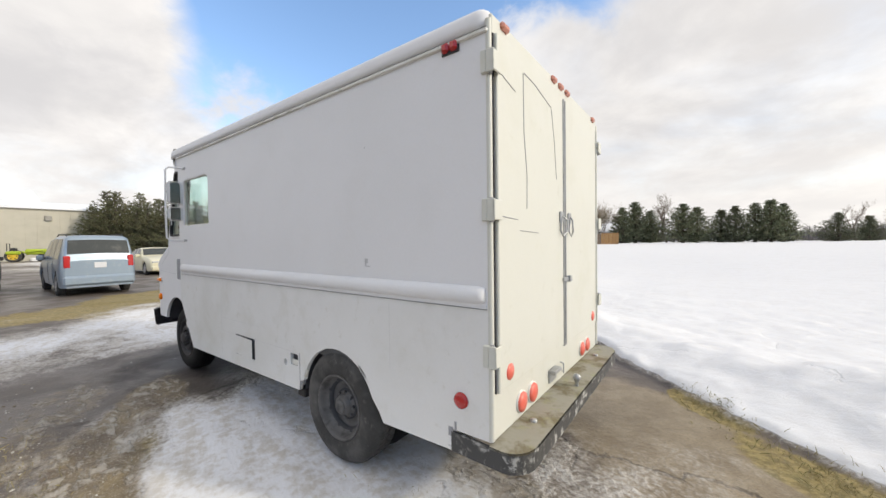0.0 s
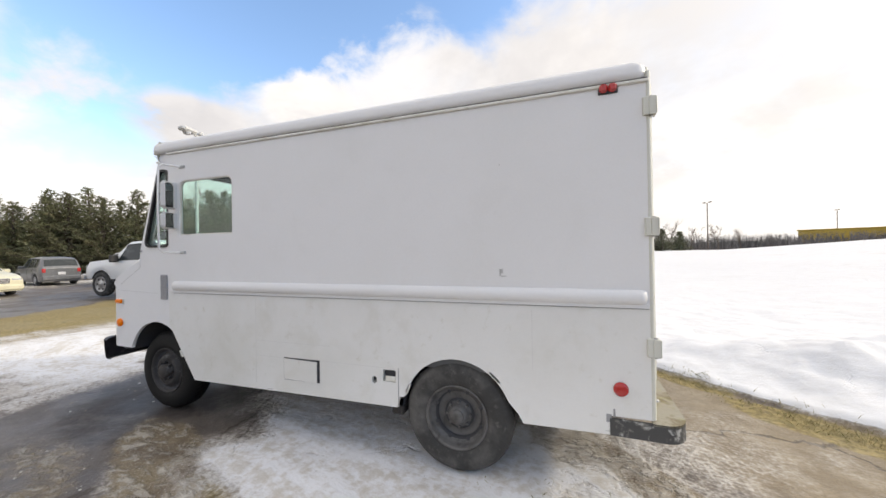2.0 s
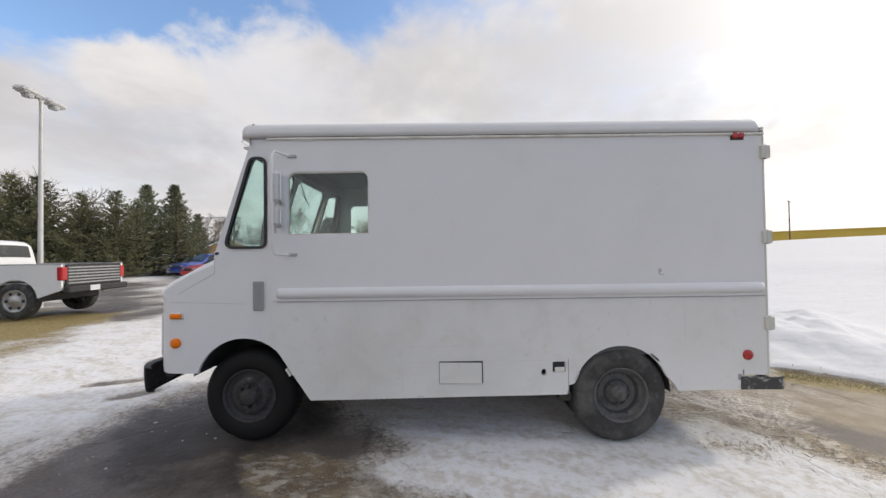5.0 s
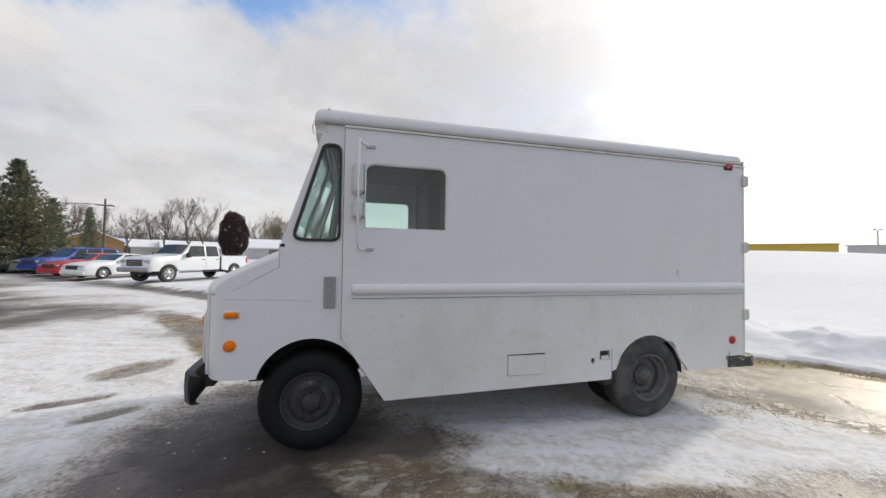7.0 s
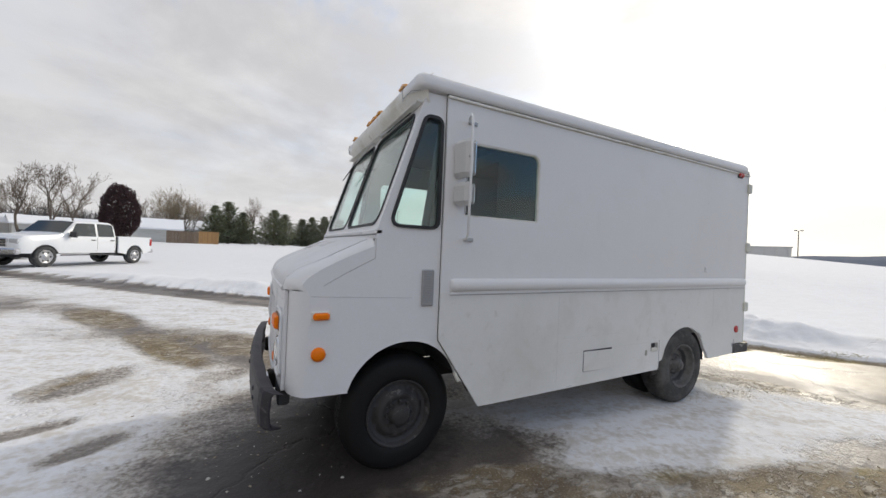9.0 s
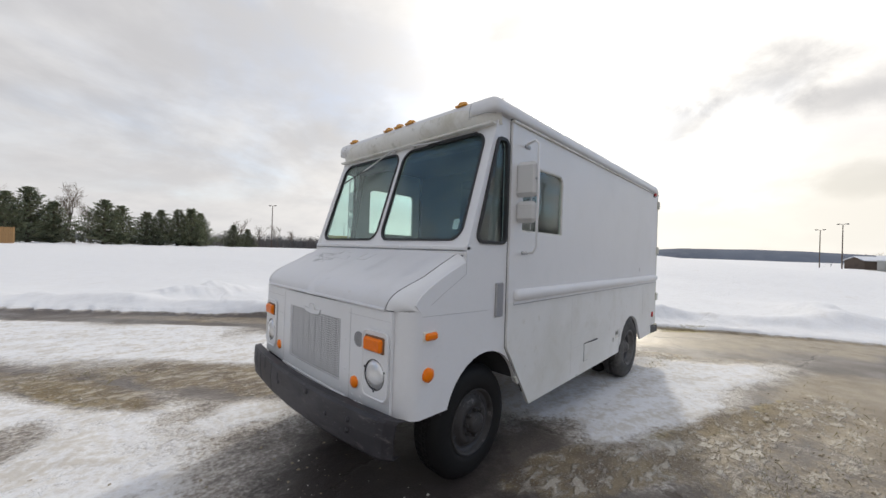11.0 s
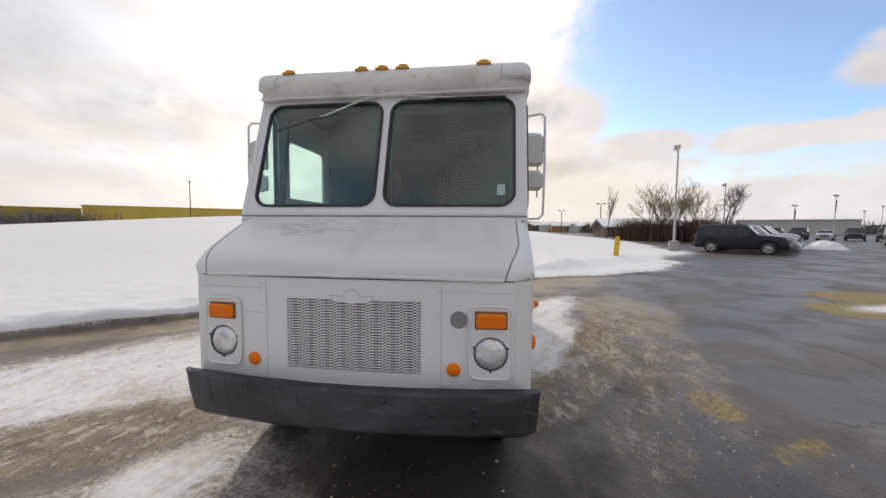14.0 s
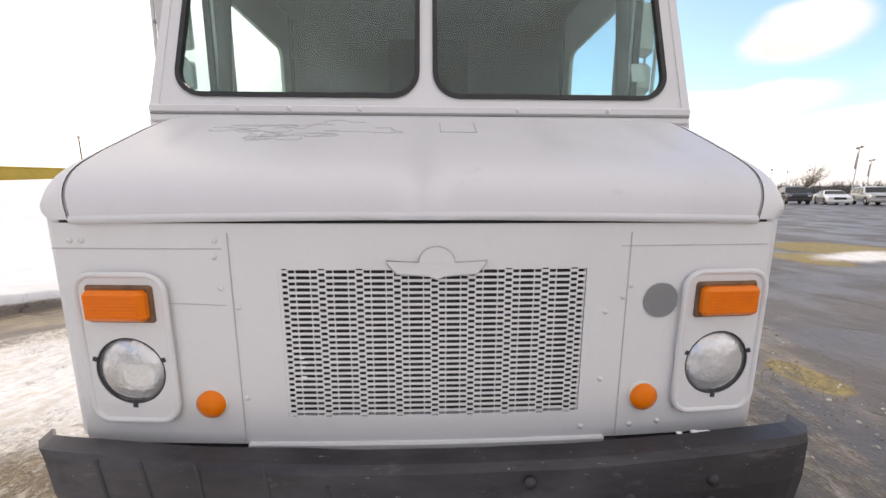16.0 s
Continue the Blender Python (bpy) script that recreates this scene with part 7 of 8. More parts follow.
minivan(on_ground(-14.9, 1.1, 180) @ Matrix.Diagonal((1, 0.93, 1.12, 1)), P_ICE, "ice-blue minivan parked on the wet lot")
sedan(on_ground(-27.6, 5.2, 0), P_CREAM, "cream sedan with a chrome grille, parked nose out", grille_mat=CHROME)
wagon(on_ground(-28.0, 9.6, 172), P_GREY, "dark grey hatchback with snow on its roof")
suv(on_ground(-22.5, 10.8, 165), P_WHITE, "white full-size suv parked behind a pickup")
pickup(on_ground(-12.9, 7.5, 184) @ Matrix.Translation((0, 0, 0.06)), P_WHITE, "white single-cab pickup with a dark mesh tailgate", gate_mat=TRIM, bed_mat=STEEL, lifted=0.16)
suv(on_ground(-18.3, -1.75, 180), P_DARK, "charcoal suv parked at the edge of the lot")

ROW = "cars parked in the snowy row"
hd_ = -116.6
lv = Vector((math.cos(radians(hd_ + 90)), math.sin(radians(hd_ + 90)), 0))
fw = Vector((math.cos(radians(hd_)), math.sin(radians(hd_)), 0))
axle = Vector((-11.2, 22.0, 0)) - lv * 0.98
p0 = axle - fw * 1.05
pickup(on_ground(p0.x, p0.y, hd_), P_WHITE, "white crew-cab pickup dusted with snow", crew=True, group=ROW, lifted=0.05)
kinds = ((sedan, P_WHITE, "white sedan under a crust of snow"), (sedan, P_RED, "red car capped with snow"), (suv, P_BLUE, "blue suv with a snowy hood"),
         (wagon, P_SILVER, "silver hatchback under snow"), (sedan, P_DARK, "charcoal sedan with snow on the hood"), (suv, P_WHITE, "white suv covered with snow"), (sedan, P_SILVER, "silver sedan covered with snow"),
         (pickup, P_WHITE, "white pickup covered with snow"), (sedan, P_GREY, "grey sedan with a snow-covered hood"), (suv, P_WHITE, "white suv covered with snow"), (sedan, P_WHITE, "white sedan under a crust of snow"))
for k, (fn, paint, lab) in enumerate(kinds):
    q = p0 + Vector((-5.3 - 2.5 * k, 2.4 + 2.15 * k, 0))
    if fn is pickup:
        q = q - fw * 1.2
        fn(on_ground(q.x, q.y, hd_), paint, lab, crew=True, group=ROW)
    else:
        fn(on_ground(q.x, q.y, hd_), paint, lab, group=ROW)

FARLOT = "cars in the far lot"
suv(on_ground(19.6, -14.0, -130), P_NAVY, "dark navy suv at the lot's edge", L=4.6, H=1.85, W=1.88, group=FARLOT)
for k, (fn, paint, lab) in enumerate(((suv, P_SILVER, "silver suv in the parked row"), (sedan, P_WHITE, "white sedan in the parked row"), (suv, P_DARK, "charcoal suv in the parked row"), (sedan, P_SILVER, "silver sedan in the parked row"),
                                      (suv, P_WHITE, "white suv in the parked row"))):
    fn(on_ground(22.0 + 2.3 * k, -15.9 - 1.8 * k, -130), paint, lab, group=FARLOT)
for k in range(11):
    a = radians(130.6 + 0.0 * k)
    fn, paint, lab = ((suv, P_DARK, "charcoal suv in the far lot"), (sedan, P_WHITE, "white sedan in the far lot"), (suv, P_SILVER, "silver suv in the far lot"), (sedan, P_DARK, "charcoal sedan in the far lot"), (suv, P_NAVY, "dark navy suv in the far lot"))[k % 5]
    x, y = 34.0 - 1.75 * k, -40.0 - 2.3 * k
    fn(on_ground(x, y, 145), paint, lab, group=FARLOT)
for k in range(7):
    fn, paint, lab = ((suv, P_DARK, "charcoal suv in the far row"), (suv, P_NAVY, "dark navy suv in the far row"), (sedan, P_SILVER, "silver sedan in the far row"), (suv, P_DARK, "charcoal suv in the far row"))[k % 4]
    fn(on_ground(57.5 - 1.95 * k, -46.0 - 2.05 * k, 137), paint, lab, group=FARLOT)
sedan(on_ground(17.6, -31.8, 160), P_SILVER, "silver sedan parked in the lot", group=FARLOT)
suv(on_ground(14.0, -28.2, 175), P_MAROON, "maroon suv parked in the lot", L=4.7, H=1.72, W=1.88, sill=0.26, r=0.36, group=FARLOT)


# ==== trees ====
def pine_meshes(seed, h, spread, dense=1.0, gaps=0.25, base=0.06, fine=1.0):
    """Trunk and crown of a conifer: whorls of upswept limbs set with small brushes of needles."""
    rnd = random.Random(seed)
    trunk = B().tube([(0, 0, -0.4), (0.03, 0, h * 0.3), (-0.02, 0.03, h * 0.7), (0, 0, h * 0.97)], [h * 0.022, h * 0.017, h * 0.009, 0.01], 8)
    crown = B()
    limbs = B()
    z = h * base
    lean = rnd.uniform(0, 6.28)
    while z < h * 0.985:
        t = z / h
        env = spread * (1 - t) ** 0.80 * (0.88 + 0.24 * rnd.random()) * min(1.0, 0.75 + t * 2) + 0.10
        n = rnd.randint(6, 9)
        a0 = rnd.random() * 6.28
        for k in range(n):
            if rnd.random() < gaps * (0.3 + 0.7 * t):
                continue
            a = a0 + 6.283 * k / n + rnd.uniform(-0.3, 0.3)
            ln = env * rnd.uniform(0.62, 1.15) * (1 + 0.12 * math.cos(a - lean))
            rise = lerp(0.06, 0.95, t) + rnd.uniform(-0.12, 0.14)
            d = Vector((math.cos(a), math.sin(a), rise)).normalized()
            root = Vector((0, 0, z))
            mid = root + d * ln * 0.55 - Vector((0, 0, 0.05 * ln))
            tip = root + d * ln + Vector((0, 0, 0.16 * ln))
            limbs.tube([root, mid, tip], [0.02 + 0.012 * ln, 0.012 + 0.004 * ln, 0.005], 4, False)
            tufts = max(4, int(ln * 6.5 * dense))
            for j in range(tufts):
                f = 0.18 + 0.82 * (j + 0.5) / tufts
                p = root.lerp(mid, f * 2) if f < 0.5 else mid.lerp(tip, f * 2 - 1)
                p = p + Vector((rnd.gauss(0, 0.11), rnd.gauss(0, 0.11), rnd.gauss(0.05, 0.07))) * (0.5 + ln * 0.3)
                size = rnd.uniform(0.17, 0.36) * (0.75 + 0.1 * spread) * fine
                for q in range(rnd.randint(5, 7)):
                    v = Vector((rnd.gauss(0, 1), rnd.gauss(0, 1), rnd.gauss(0.55, 0.7)))
                    v = (v.normalized() * 0.75 + d * 0.7).normalized() * size * rnd.uniform(0.7, 1.3)
                    w = v.cross(Vector((rnd.gauss(0, 1), rnd.gauss(0, 1), rnd.gauss(0, 1))))
                    w = w.normalized() * size * 0.13 if w.length > 1e-6 else Vector((size * 0.13, 0, 0))
                    crown.add([p - w, p + w, p + v * 0.6 + w * 0.8, p + v], [(0, 1, 2, 3)])
        z += h * rnd.uniform(0.024, 0.038)
    return trunk.mesh("trunk", BARK), limbs.mesh("branchwork", BARK, False), crown


def bare_meshes(seed, h, spread=0.5, twigs=1.0, stems=1):
    """A leafless tree: rising limbs that fork down to a haze of fine twigs."""
    rnd = random.Random(seed)
    wood, fine = B(), B()

    def grow_limb(p, d, ln, r, level):
        pts, q, e = [p], p, d.copy()
        n = 3
        for k in range(n):
            e = (e + Vector((rnd.gauss(0, 0.075), rnd.gauss(0, 0.075), rnd.gauss(0.05, 0.05)))).normalized()
            q = q + e * ln / n
            pts.append(q)
        (wood if level < 3 else fine).tube(pts, [max(q, 0.011) for q in (r, r * 0.85, r * 0.68, r * 0.5)], 6 if level < 2 else 3, False)
        if level >= 6:
            return
        kids = 3 if level < 2 else rnd.randint(2, 4)
        if level >= 4:
            kids = max(1, int(rnd.randint(2, 3) * twigs))
        for k in range(kids):
            i = rnd.choice((1, 2, 3, 3)) if level else rnd.choice((2, 3, 3))
            s = Vector((rnd.gauss(0, 1), rnd.gauss(0, 1), rnd.gauss(0.1, 0.5))).normalized()
            nd = (e + s * (spread * 0.85 + 0.05 * level)).normalized()
            nd.z = max(nd.z, 0.02)
            grow_limb(pts[i], nd.normalized(), ln * rnd.uniform(0.58, 0.84), r * 0.56, level + 1)

    for k in range(stems):
        o = Vector((rnd.gauss(0, 0.25), rnd.gauss(0, 0.25), -0.3)) if stems > 1 else Vector((0, 0, -0.3))
        grow_limb(o, Vector((rnd.gauss(0, 0.14 * stems ** 0.5), rnd.gauss(0, 0.14 * stems ** 0.5), 1)).normalized(), h * 0.28, h * (0.018 if stems == 1 else 0.009), 0)
    return wood.mesh("trunk", BARK, False), fine


def plant(name, label, category, kinds, m, scale=1.0, group="", squash=1.0):
    """kinds: list of (part name, mesh)."""
    t = thing(name, label, category, None, group)
    t.matrix_world = m @ Matrix.Diagonal((scale * squash, scale * squash, scale, 1))
    for nm, me in kinds:
        ob = new(nm, me)
        ob.parent = t
        if nm in ("twig_mass", "branchwork"):
            tagged(ob, kind="stuff")
    return t


PINES = []
for k in range(4):
    tr, lb, cr = pine_meshes(100 + k, 9.0, 2.4 + 0.3 * (k % 2), 1.7, 0.34, 0.06, 0.66)
    PINES.append((("trunk", tr), ("branchwork", lb), ("crown", cr.mesh("crown", NEEDLE, False))))
FIRS = []
for k in range(3):
    tr, lb, cr = pine_meshes(200 + k, 8.5, 2.3, 1.0, 0.15)
    FIRS.append((("trunk", tr), ("branchwork", lb), ("crown", cr.mesh("crown", NEEDLE_DARK, False))))
BARES = []
for k in range(4):
    wd, fn = bare_meshes(300 + k, 10.0, 0.55, 1.0)
    BARES.append((("trunk", wd), ("twig_mass", fn.mesh("twig_mass", TWIG, False))))
SHRUBBY = []
for k in range(3):
    wd, fn = bare_meshes(400 + k, 8.0, 0.5, 0.7, stems=4)
    SHRUBBY.append((("trunk", wd), ("twig_mass", fn.mesh("twig_mass", PALE_TWIG, False))))


def polar(az, dist, ox=-4.5, oy=-1.0):
    """A place by its bearing to the left of +y, from near the camera's path."""
    a = radians(az)
    return ox - dist * math.sin(a), oy + dist * math.cos(a)


def stand(x, y, turn=0.0, sink=0.0):
    return pose(x, y, ground_z(x, y) - sink, 0, 0, turn)


rnd = random.Random(77)
PINE_LABEL = "green-brown pine with drooping boughs in the windbreak"
# windbreak behind the lot
for row, off in ((0, 0.0), (1, 4.2)):
    for k in range(19):
        t = (k + rnd.uniform(-0.25, 0.25) + 0.5 * row) / 18
        x, y = lerp(-60, -28.0, t), lerp(8, 28.5, t ** 1.1)
        nx, ny = -0.6, 0.8
        hgt = lerp(0.84, 0.78, t) * rnd.uniform(0.80, 1.14) * (1.0 if row == 0 else 1.12)
        if rnd.random() < 0.06:
            continue
        plant("pine_tree", PINE_LABEL, "tree", PINES[rnd.randrange(4)], stand(x + nx * off, y + ny * off, rnd.uniform(0, 360), 0.3), hgt, "windbreak pines", 1.7)
for az, d, s in ((39.5, 57, 1.32), (36.6, 58, 1.36), (34.0, 62, 0.95)):
    x, y = polar(az, d)
    plant("pine_tree", "tall dark green pine at the end of the windbreak", "tree", FIRS[int(az) % 3], stand(x, y, az * 7, 0.3), s, "windbreak pines", 1.25)
for az, d, s in ((52, 46, 1.25), (50, 50, 1.15), (46, 52, 1.2)):
    x, y = polar(az, d)
    plant("bare_tree", "leafless tree rising behind the pines", "tree", BARES[int(az) % 4], stand(x, y, az * 9), s, "bare trees")
# trees round the houses
for k, (az, d, s) in enumerate(((32, 95, 1.05), (29.5, 100, 1.1), (27.5, 92, 0.9), (23.5, 90, 1.15), (21.2, 88, 1.25), (19.3, 92, 1.2), (13.6, 96, 0.95), (1.0, 95, 1.05), (26, 110, 1.0), (34, 110, 1.2), (16.5, 105, 0.9), (24.5, 104, 1.1))):
    x, y = polar(az, d)
    plant("bare_tree", "leafless grey tree behind the houses", "tree", BARES[k % 4], stand(x, y, k * 77), s * 1.25, "bare trees")
for k in range(22):
    az, d = 2.5 + 1.75 * k + rnd.uniform(-0.7, 0.7), rnd.uniform(108, 132)
    x, y = polar(az, d)
    plant("bare_tree", "leafless grey tree in the woods behind the houses", "tree", BARES[k % 4], stand(x, y, k * 131), rnd.uniform(0.8, 1.25), "bare trees", 1.15)
for k, (az, d, s) in enumerate(((11.2, 82, 1.42), (10.2, 84, 1.4), (9.3, 83, 1.3))):
    x, y = polar(az, d)
    plant("bare_tree", "broad many-stemmed leafless tree by the shed", "tree", SHRUBBY[k % 3], stand(x, y, k * 60), s, "bare trees")
x, y = polar(16.2, 60)
tr, lb, cr = pine_meshes(500, 6.2, 1.4, 0.8, 0.02, 0.02)
r3 = random.Random(501)
for k in range(5200):
    a, e = r3.uniform(0, 6.283), math.asin(r3.uniform(-0.85, 1.0))
    n0 = Vector((math.cos(a) * math.cos(e), math.sin(a) * math.cos(e), math.sin(e)))
    rr = r3.uniform(0.55, 1.0) ** 0.5 * (0.93 + 0.16 * noise.noise(n0 * 2.6))
    p = Vector((n0.x * 2.35 * rr, n0.y * 2.35 * rr, 3.3 + n0.z * 3.35 * rr))
    for q in range(3):
        v = (n0 + Vector((r3.gauss(0, 0.6), r3.gauss(0, 0.6), r3.gauss(0.3, 0.5)))).normalized() * r3.uniform(0.14, 0.30)
        w = v.cross(Vector((r3.gauss(0, 1), r3.gauss(0, 1), r3.gauss(0, 1)))).normalized() * 0.06
        cr.add([p - w, p + w, p + v * 0.6 + w * 0.8, p + v], [(0, 1, 2, 3)])
plant("russet_tree", "dense russet-brown oval evergreen by the road", "tree", (("trunk", tr), ("branchwork", lb), ("crown", cr.mesh("crown", RUSSET, False))), stand(x, y), 1.12, "", 0.80)
x, y = polar(30.9, 80)
plant("pine_tree", "dark spruce beside the tan house", "tree", FIRS[1], stand(x, y, 40, 0.3), 1.0, "garden conifers", 0.9)
# field-side conifers
for k, (az, d, s, q) in enumerate(((6.2, 84, 0.92, 1.1), (4.6, 86, 1.06, 1.1), (2.8, 88, 0.85, 1.1), (-1.2, 84, 0.92, 1.25), (-2.6, 86, 0.85, 1.25), (-5.0, 88, 0.78, 1.2), (-6.4, 88, 0.84, 1.1), (-8.2, 90, 0.90, 1.1), (-9.6, 90, 0.95, 1.15), (-10.6, 92, 0.86, 1.1), (-14.6, 100, 0.66, 1.25), (-16.4, 112, 0.62, 1.3))):
    x, y = polar(az, d)
    plant("pine_tree", "dark green conifer at the far edge of the field", "tree", FIRS[k % 3], stand(x, y, k * 51, 0.3), s * 1.0, "field-edge conifers", q * 1.8)
for k, (az, d, s) in enumerate(((-15.6, 110, 0.95), (-17.6, 112, 0.8), (-0.2, 98, 1.0), (7.6, 92, 0.9), (-20.3, 120, 0.85), (-22.5, 125, 0.75))):
    x, y = polar(az, d)
    plant("bare_tree", "leafless tree at the far edge of the field", "tree", BARES[(k + 1) % 4], stand(x, y, k * 33), s, "bare trees")
# by the lot
for k, (x, y, s, q) in enumerate(((36.5, -18.6, 1.0, 0.95), (38.5, -20.8, 1.0, 1.0), (37.0, -22.6, 0.85, 0.9), (34.5, -25.0, 0.78, 1.15))):
    plant("bare_tree", "leafless rounded tree beside the lot", "tree", (SHRUBBY + BARES)[k], stand(x, y, k * 71), s, "bare trees", q)
wd, fn = bare_meshes(600, 6.5, 0.28, 0.8)
plant("bare_tree", "slender young leafless tree by the low building", "tree", (("trunk", wd), ("twig_mass", fn.mesh("twig_mass", TWIG, False))), stand(38.8, -13.9), 1.1, "bare trees", 0.7)
plant("bare_tree", "yellowish leafless tree in the far lot", "tree", SHRUBBY[1], stand(*polar(-136.5, 95), 10), 0.85, "bare trees", 1.3)


def thicket(name, label, places, h, mat, seed, blades=260, wide=1.0):
    """A mass of upright stems and twigs, not to be counted."""
    r2 = random.Random(seed)
    b = B()
    for (x, y, w) in places:
        z0 = ground_z(x, y)
        for k in range(blades):
            px, py = x + r2.gauss(0, w * 0.5), y + r2.gauss(0, w * 0.5)
            hh = h * r2.uniform(0.35, 1.0)
            lean = Vector((r2.gauss(0, 0.22), r2.gauss(0, 0.22), 1)) * hh
            th = wide * h * 0.012 * r2.uniform(0.6, 1.5)
            s = Vector((r2.gauss(0, 1), r2.gauss(0, 1), 0))
            s = s.normalized() * th if s.length > 1e-6 else Vector((th, 0, 0))
            p = Vector((px, py, z0 - 0.1))
            b.add([p - s, p + s, p + lean * 0.6 + s * 0.7, p + lean, p + lean * 0.6 - s * 0.7], [(0, 1, 2, 3, 4)])
            for j in range(2):
                f = r2.uniform(0.4, 0.9)
                e = Vector((r2.gauss(0, 0.3), r2.gauss(0, 0.3), r2.uniform(0.1, 0.35))) * hh
                p2 = p + lean * f
                b.add([p2 - s * 0.5, p2 + s * 0.5, p2 + e], [(0, 1, 2)])
    return tagged(new(name, b.mesh(name, mat, False)), label, "brush", kind="stuff")


BRUSH = material("brown_brush", (0.115, 0.072, 0.048), 0.95, spots=((0.8, 0.45, 0.7, (0.16, 0.11, 0.07), 0.7),), grain=(3, 0.3))
# far woods are lightened here to take in the haze of distance
WOODS = material("far_woods", (0.17, 0.155, 0.15), 0.95, spots=((0.06, 0.42, 0.65, (0.075, 0.08, 0.085), 0.8),), grain=(0.6, 0.4))
thicket("brush", "brown leafless brush beside the lot", [(37.5 - 0.35 * k, -16.2 - 1.15 * k + 0.6 * math.sin(k), 1.7) for k in range(8)], 2.9, BRUSH, 9, 420)
thicket("far_woods", "grey leafless woods along the horizon", [(*polar(az + 0.4 * math.sin(az * 9), 135 + 6 * math.sin(az * 3)), 7.0) for az in np.arange(-36, -11, 1.2)], 4.6, WOODS, 10, 150, 1.6)
thicket("far_woods", "grey leafless woods behind the houses", [(*polar(az, 125 + 6 * math.sin(az * 3)), 8.0) for az in np.arange(4, 40, 1.5)], 7.5, WOODS, 12, 150, 1.6)
thicket("far_woods", "grey leafless woods beyond the lot", [(*polar(az, 190 + 6 * math.sin(az * 3)), 9.0) for az in np.arange(-150, -96, 2.2)], 5.5, WOODS, 13, 130, 1.8)


# ==== buildings, poles and distance ====
SIDING = material("beige_metal_siding", (0.47, 0.45, 0.38), 0.5, 0.1, spots=((0.3, 0.45, 0.7, (0.40, 0.38, 0.32), 0.6),), grain=(2, 0.1))
SNOW_ROOF = material("snow_covered_roof", (0.80, 0.82, 0.86), 0.8, spots=((0.25, 0.5, 0.75, (0.62, 0.62, 0.63), 0.5),), bump=(1.2, 0.05))
TAN_WALL = material("tan_board_wall", (0.36, 0.20, 0.075), 0.7, spots=((0.8, 0.45, 0.7, (0.27, 0.15, 0.06), 0.6),), stretch=(1, 1, 4))
BROWN_WALL = material("dark_brown_wall", (0.105, 0.078, 0.062), 0.8, spots=((0.6, 0.45, 0.7, (0.075, 0.058, 0.048), 0.7),))
PALE_WALL = material("pale_siding", (0.52, 0.52, 0.50), 0.7, spots=((0.6, 0.45, 0.7, (0.42, 0.42, 0.40), 0.6),), stretch=(1, 1, 5))
YELLOW_WALL = material("yellow_steel_wall", (0.50, 0.36, 0.055), 0.55, 0.0, spots=((0.12, 0.45, 0.7, (0.42, 0.30, 0.05), 0.6),))
STAND_WALL = material("grey_ribbed_stand", (0.52, 0.52, 0.52), 0.6, spots=((0.2, 0.45, 0.7, (0.42, 0.42, 0.42), 0.6),))
FENCE_WOOD = material("weathered_fence_board", (0.18, 0.135, 0.10), 0.9, spots=((2, 0.45, 0.7, (0.12, 0.09, 0.07), 0.7),), stretch=(3, 3, 0.6), random=0.35)
FENCE_NEW = material("fresh_fence_board", (0.36, 0.21, 0.09), 0.85, spots=((2, 0.45, 0.7, (0.28, 0.16, 0.07), 0.7),), stretch=(3, 3, 0.6), random=0.3)
DARK_PANE = material("dark_window_pane", (0.05, 0.055, 0.06), 0.1, coat=0.4, grain=(2, 0.2))
# the hills' blue is distance haze, put straight into the base colour
HILL = material("haze_blue_hill_woods", (0.090, 0.115, 0.165), 1.0, spots=((0.006, 0.42, 0.62, (0.065, 0.085, 0.13), 0.8), (0.03, 0.5, 0.7, (0.12, 0.14, 0.185), 0.6)))
LIME = material("lime_green_paint", (0.36, 0.46, 0.03), 0.4, spots=((4, 0.5, 0.75, (0.22, 0.28, 0.03), 0.6),))
BANNER = material("dark_banner_cloth", (0.05, 0.05, 0.075), 0.8, grain=(4, 0.3))


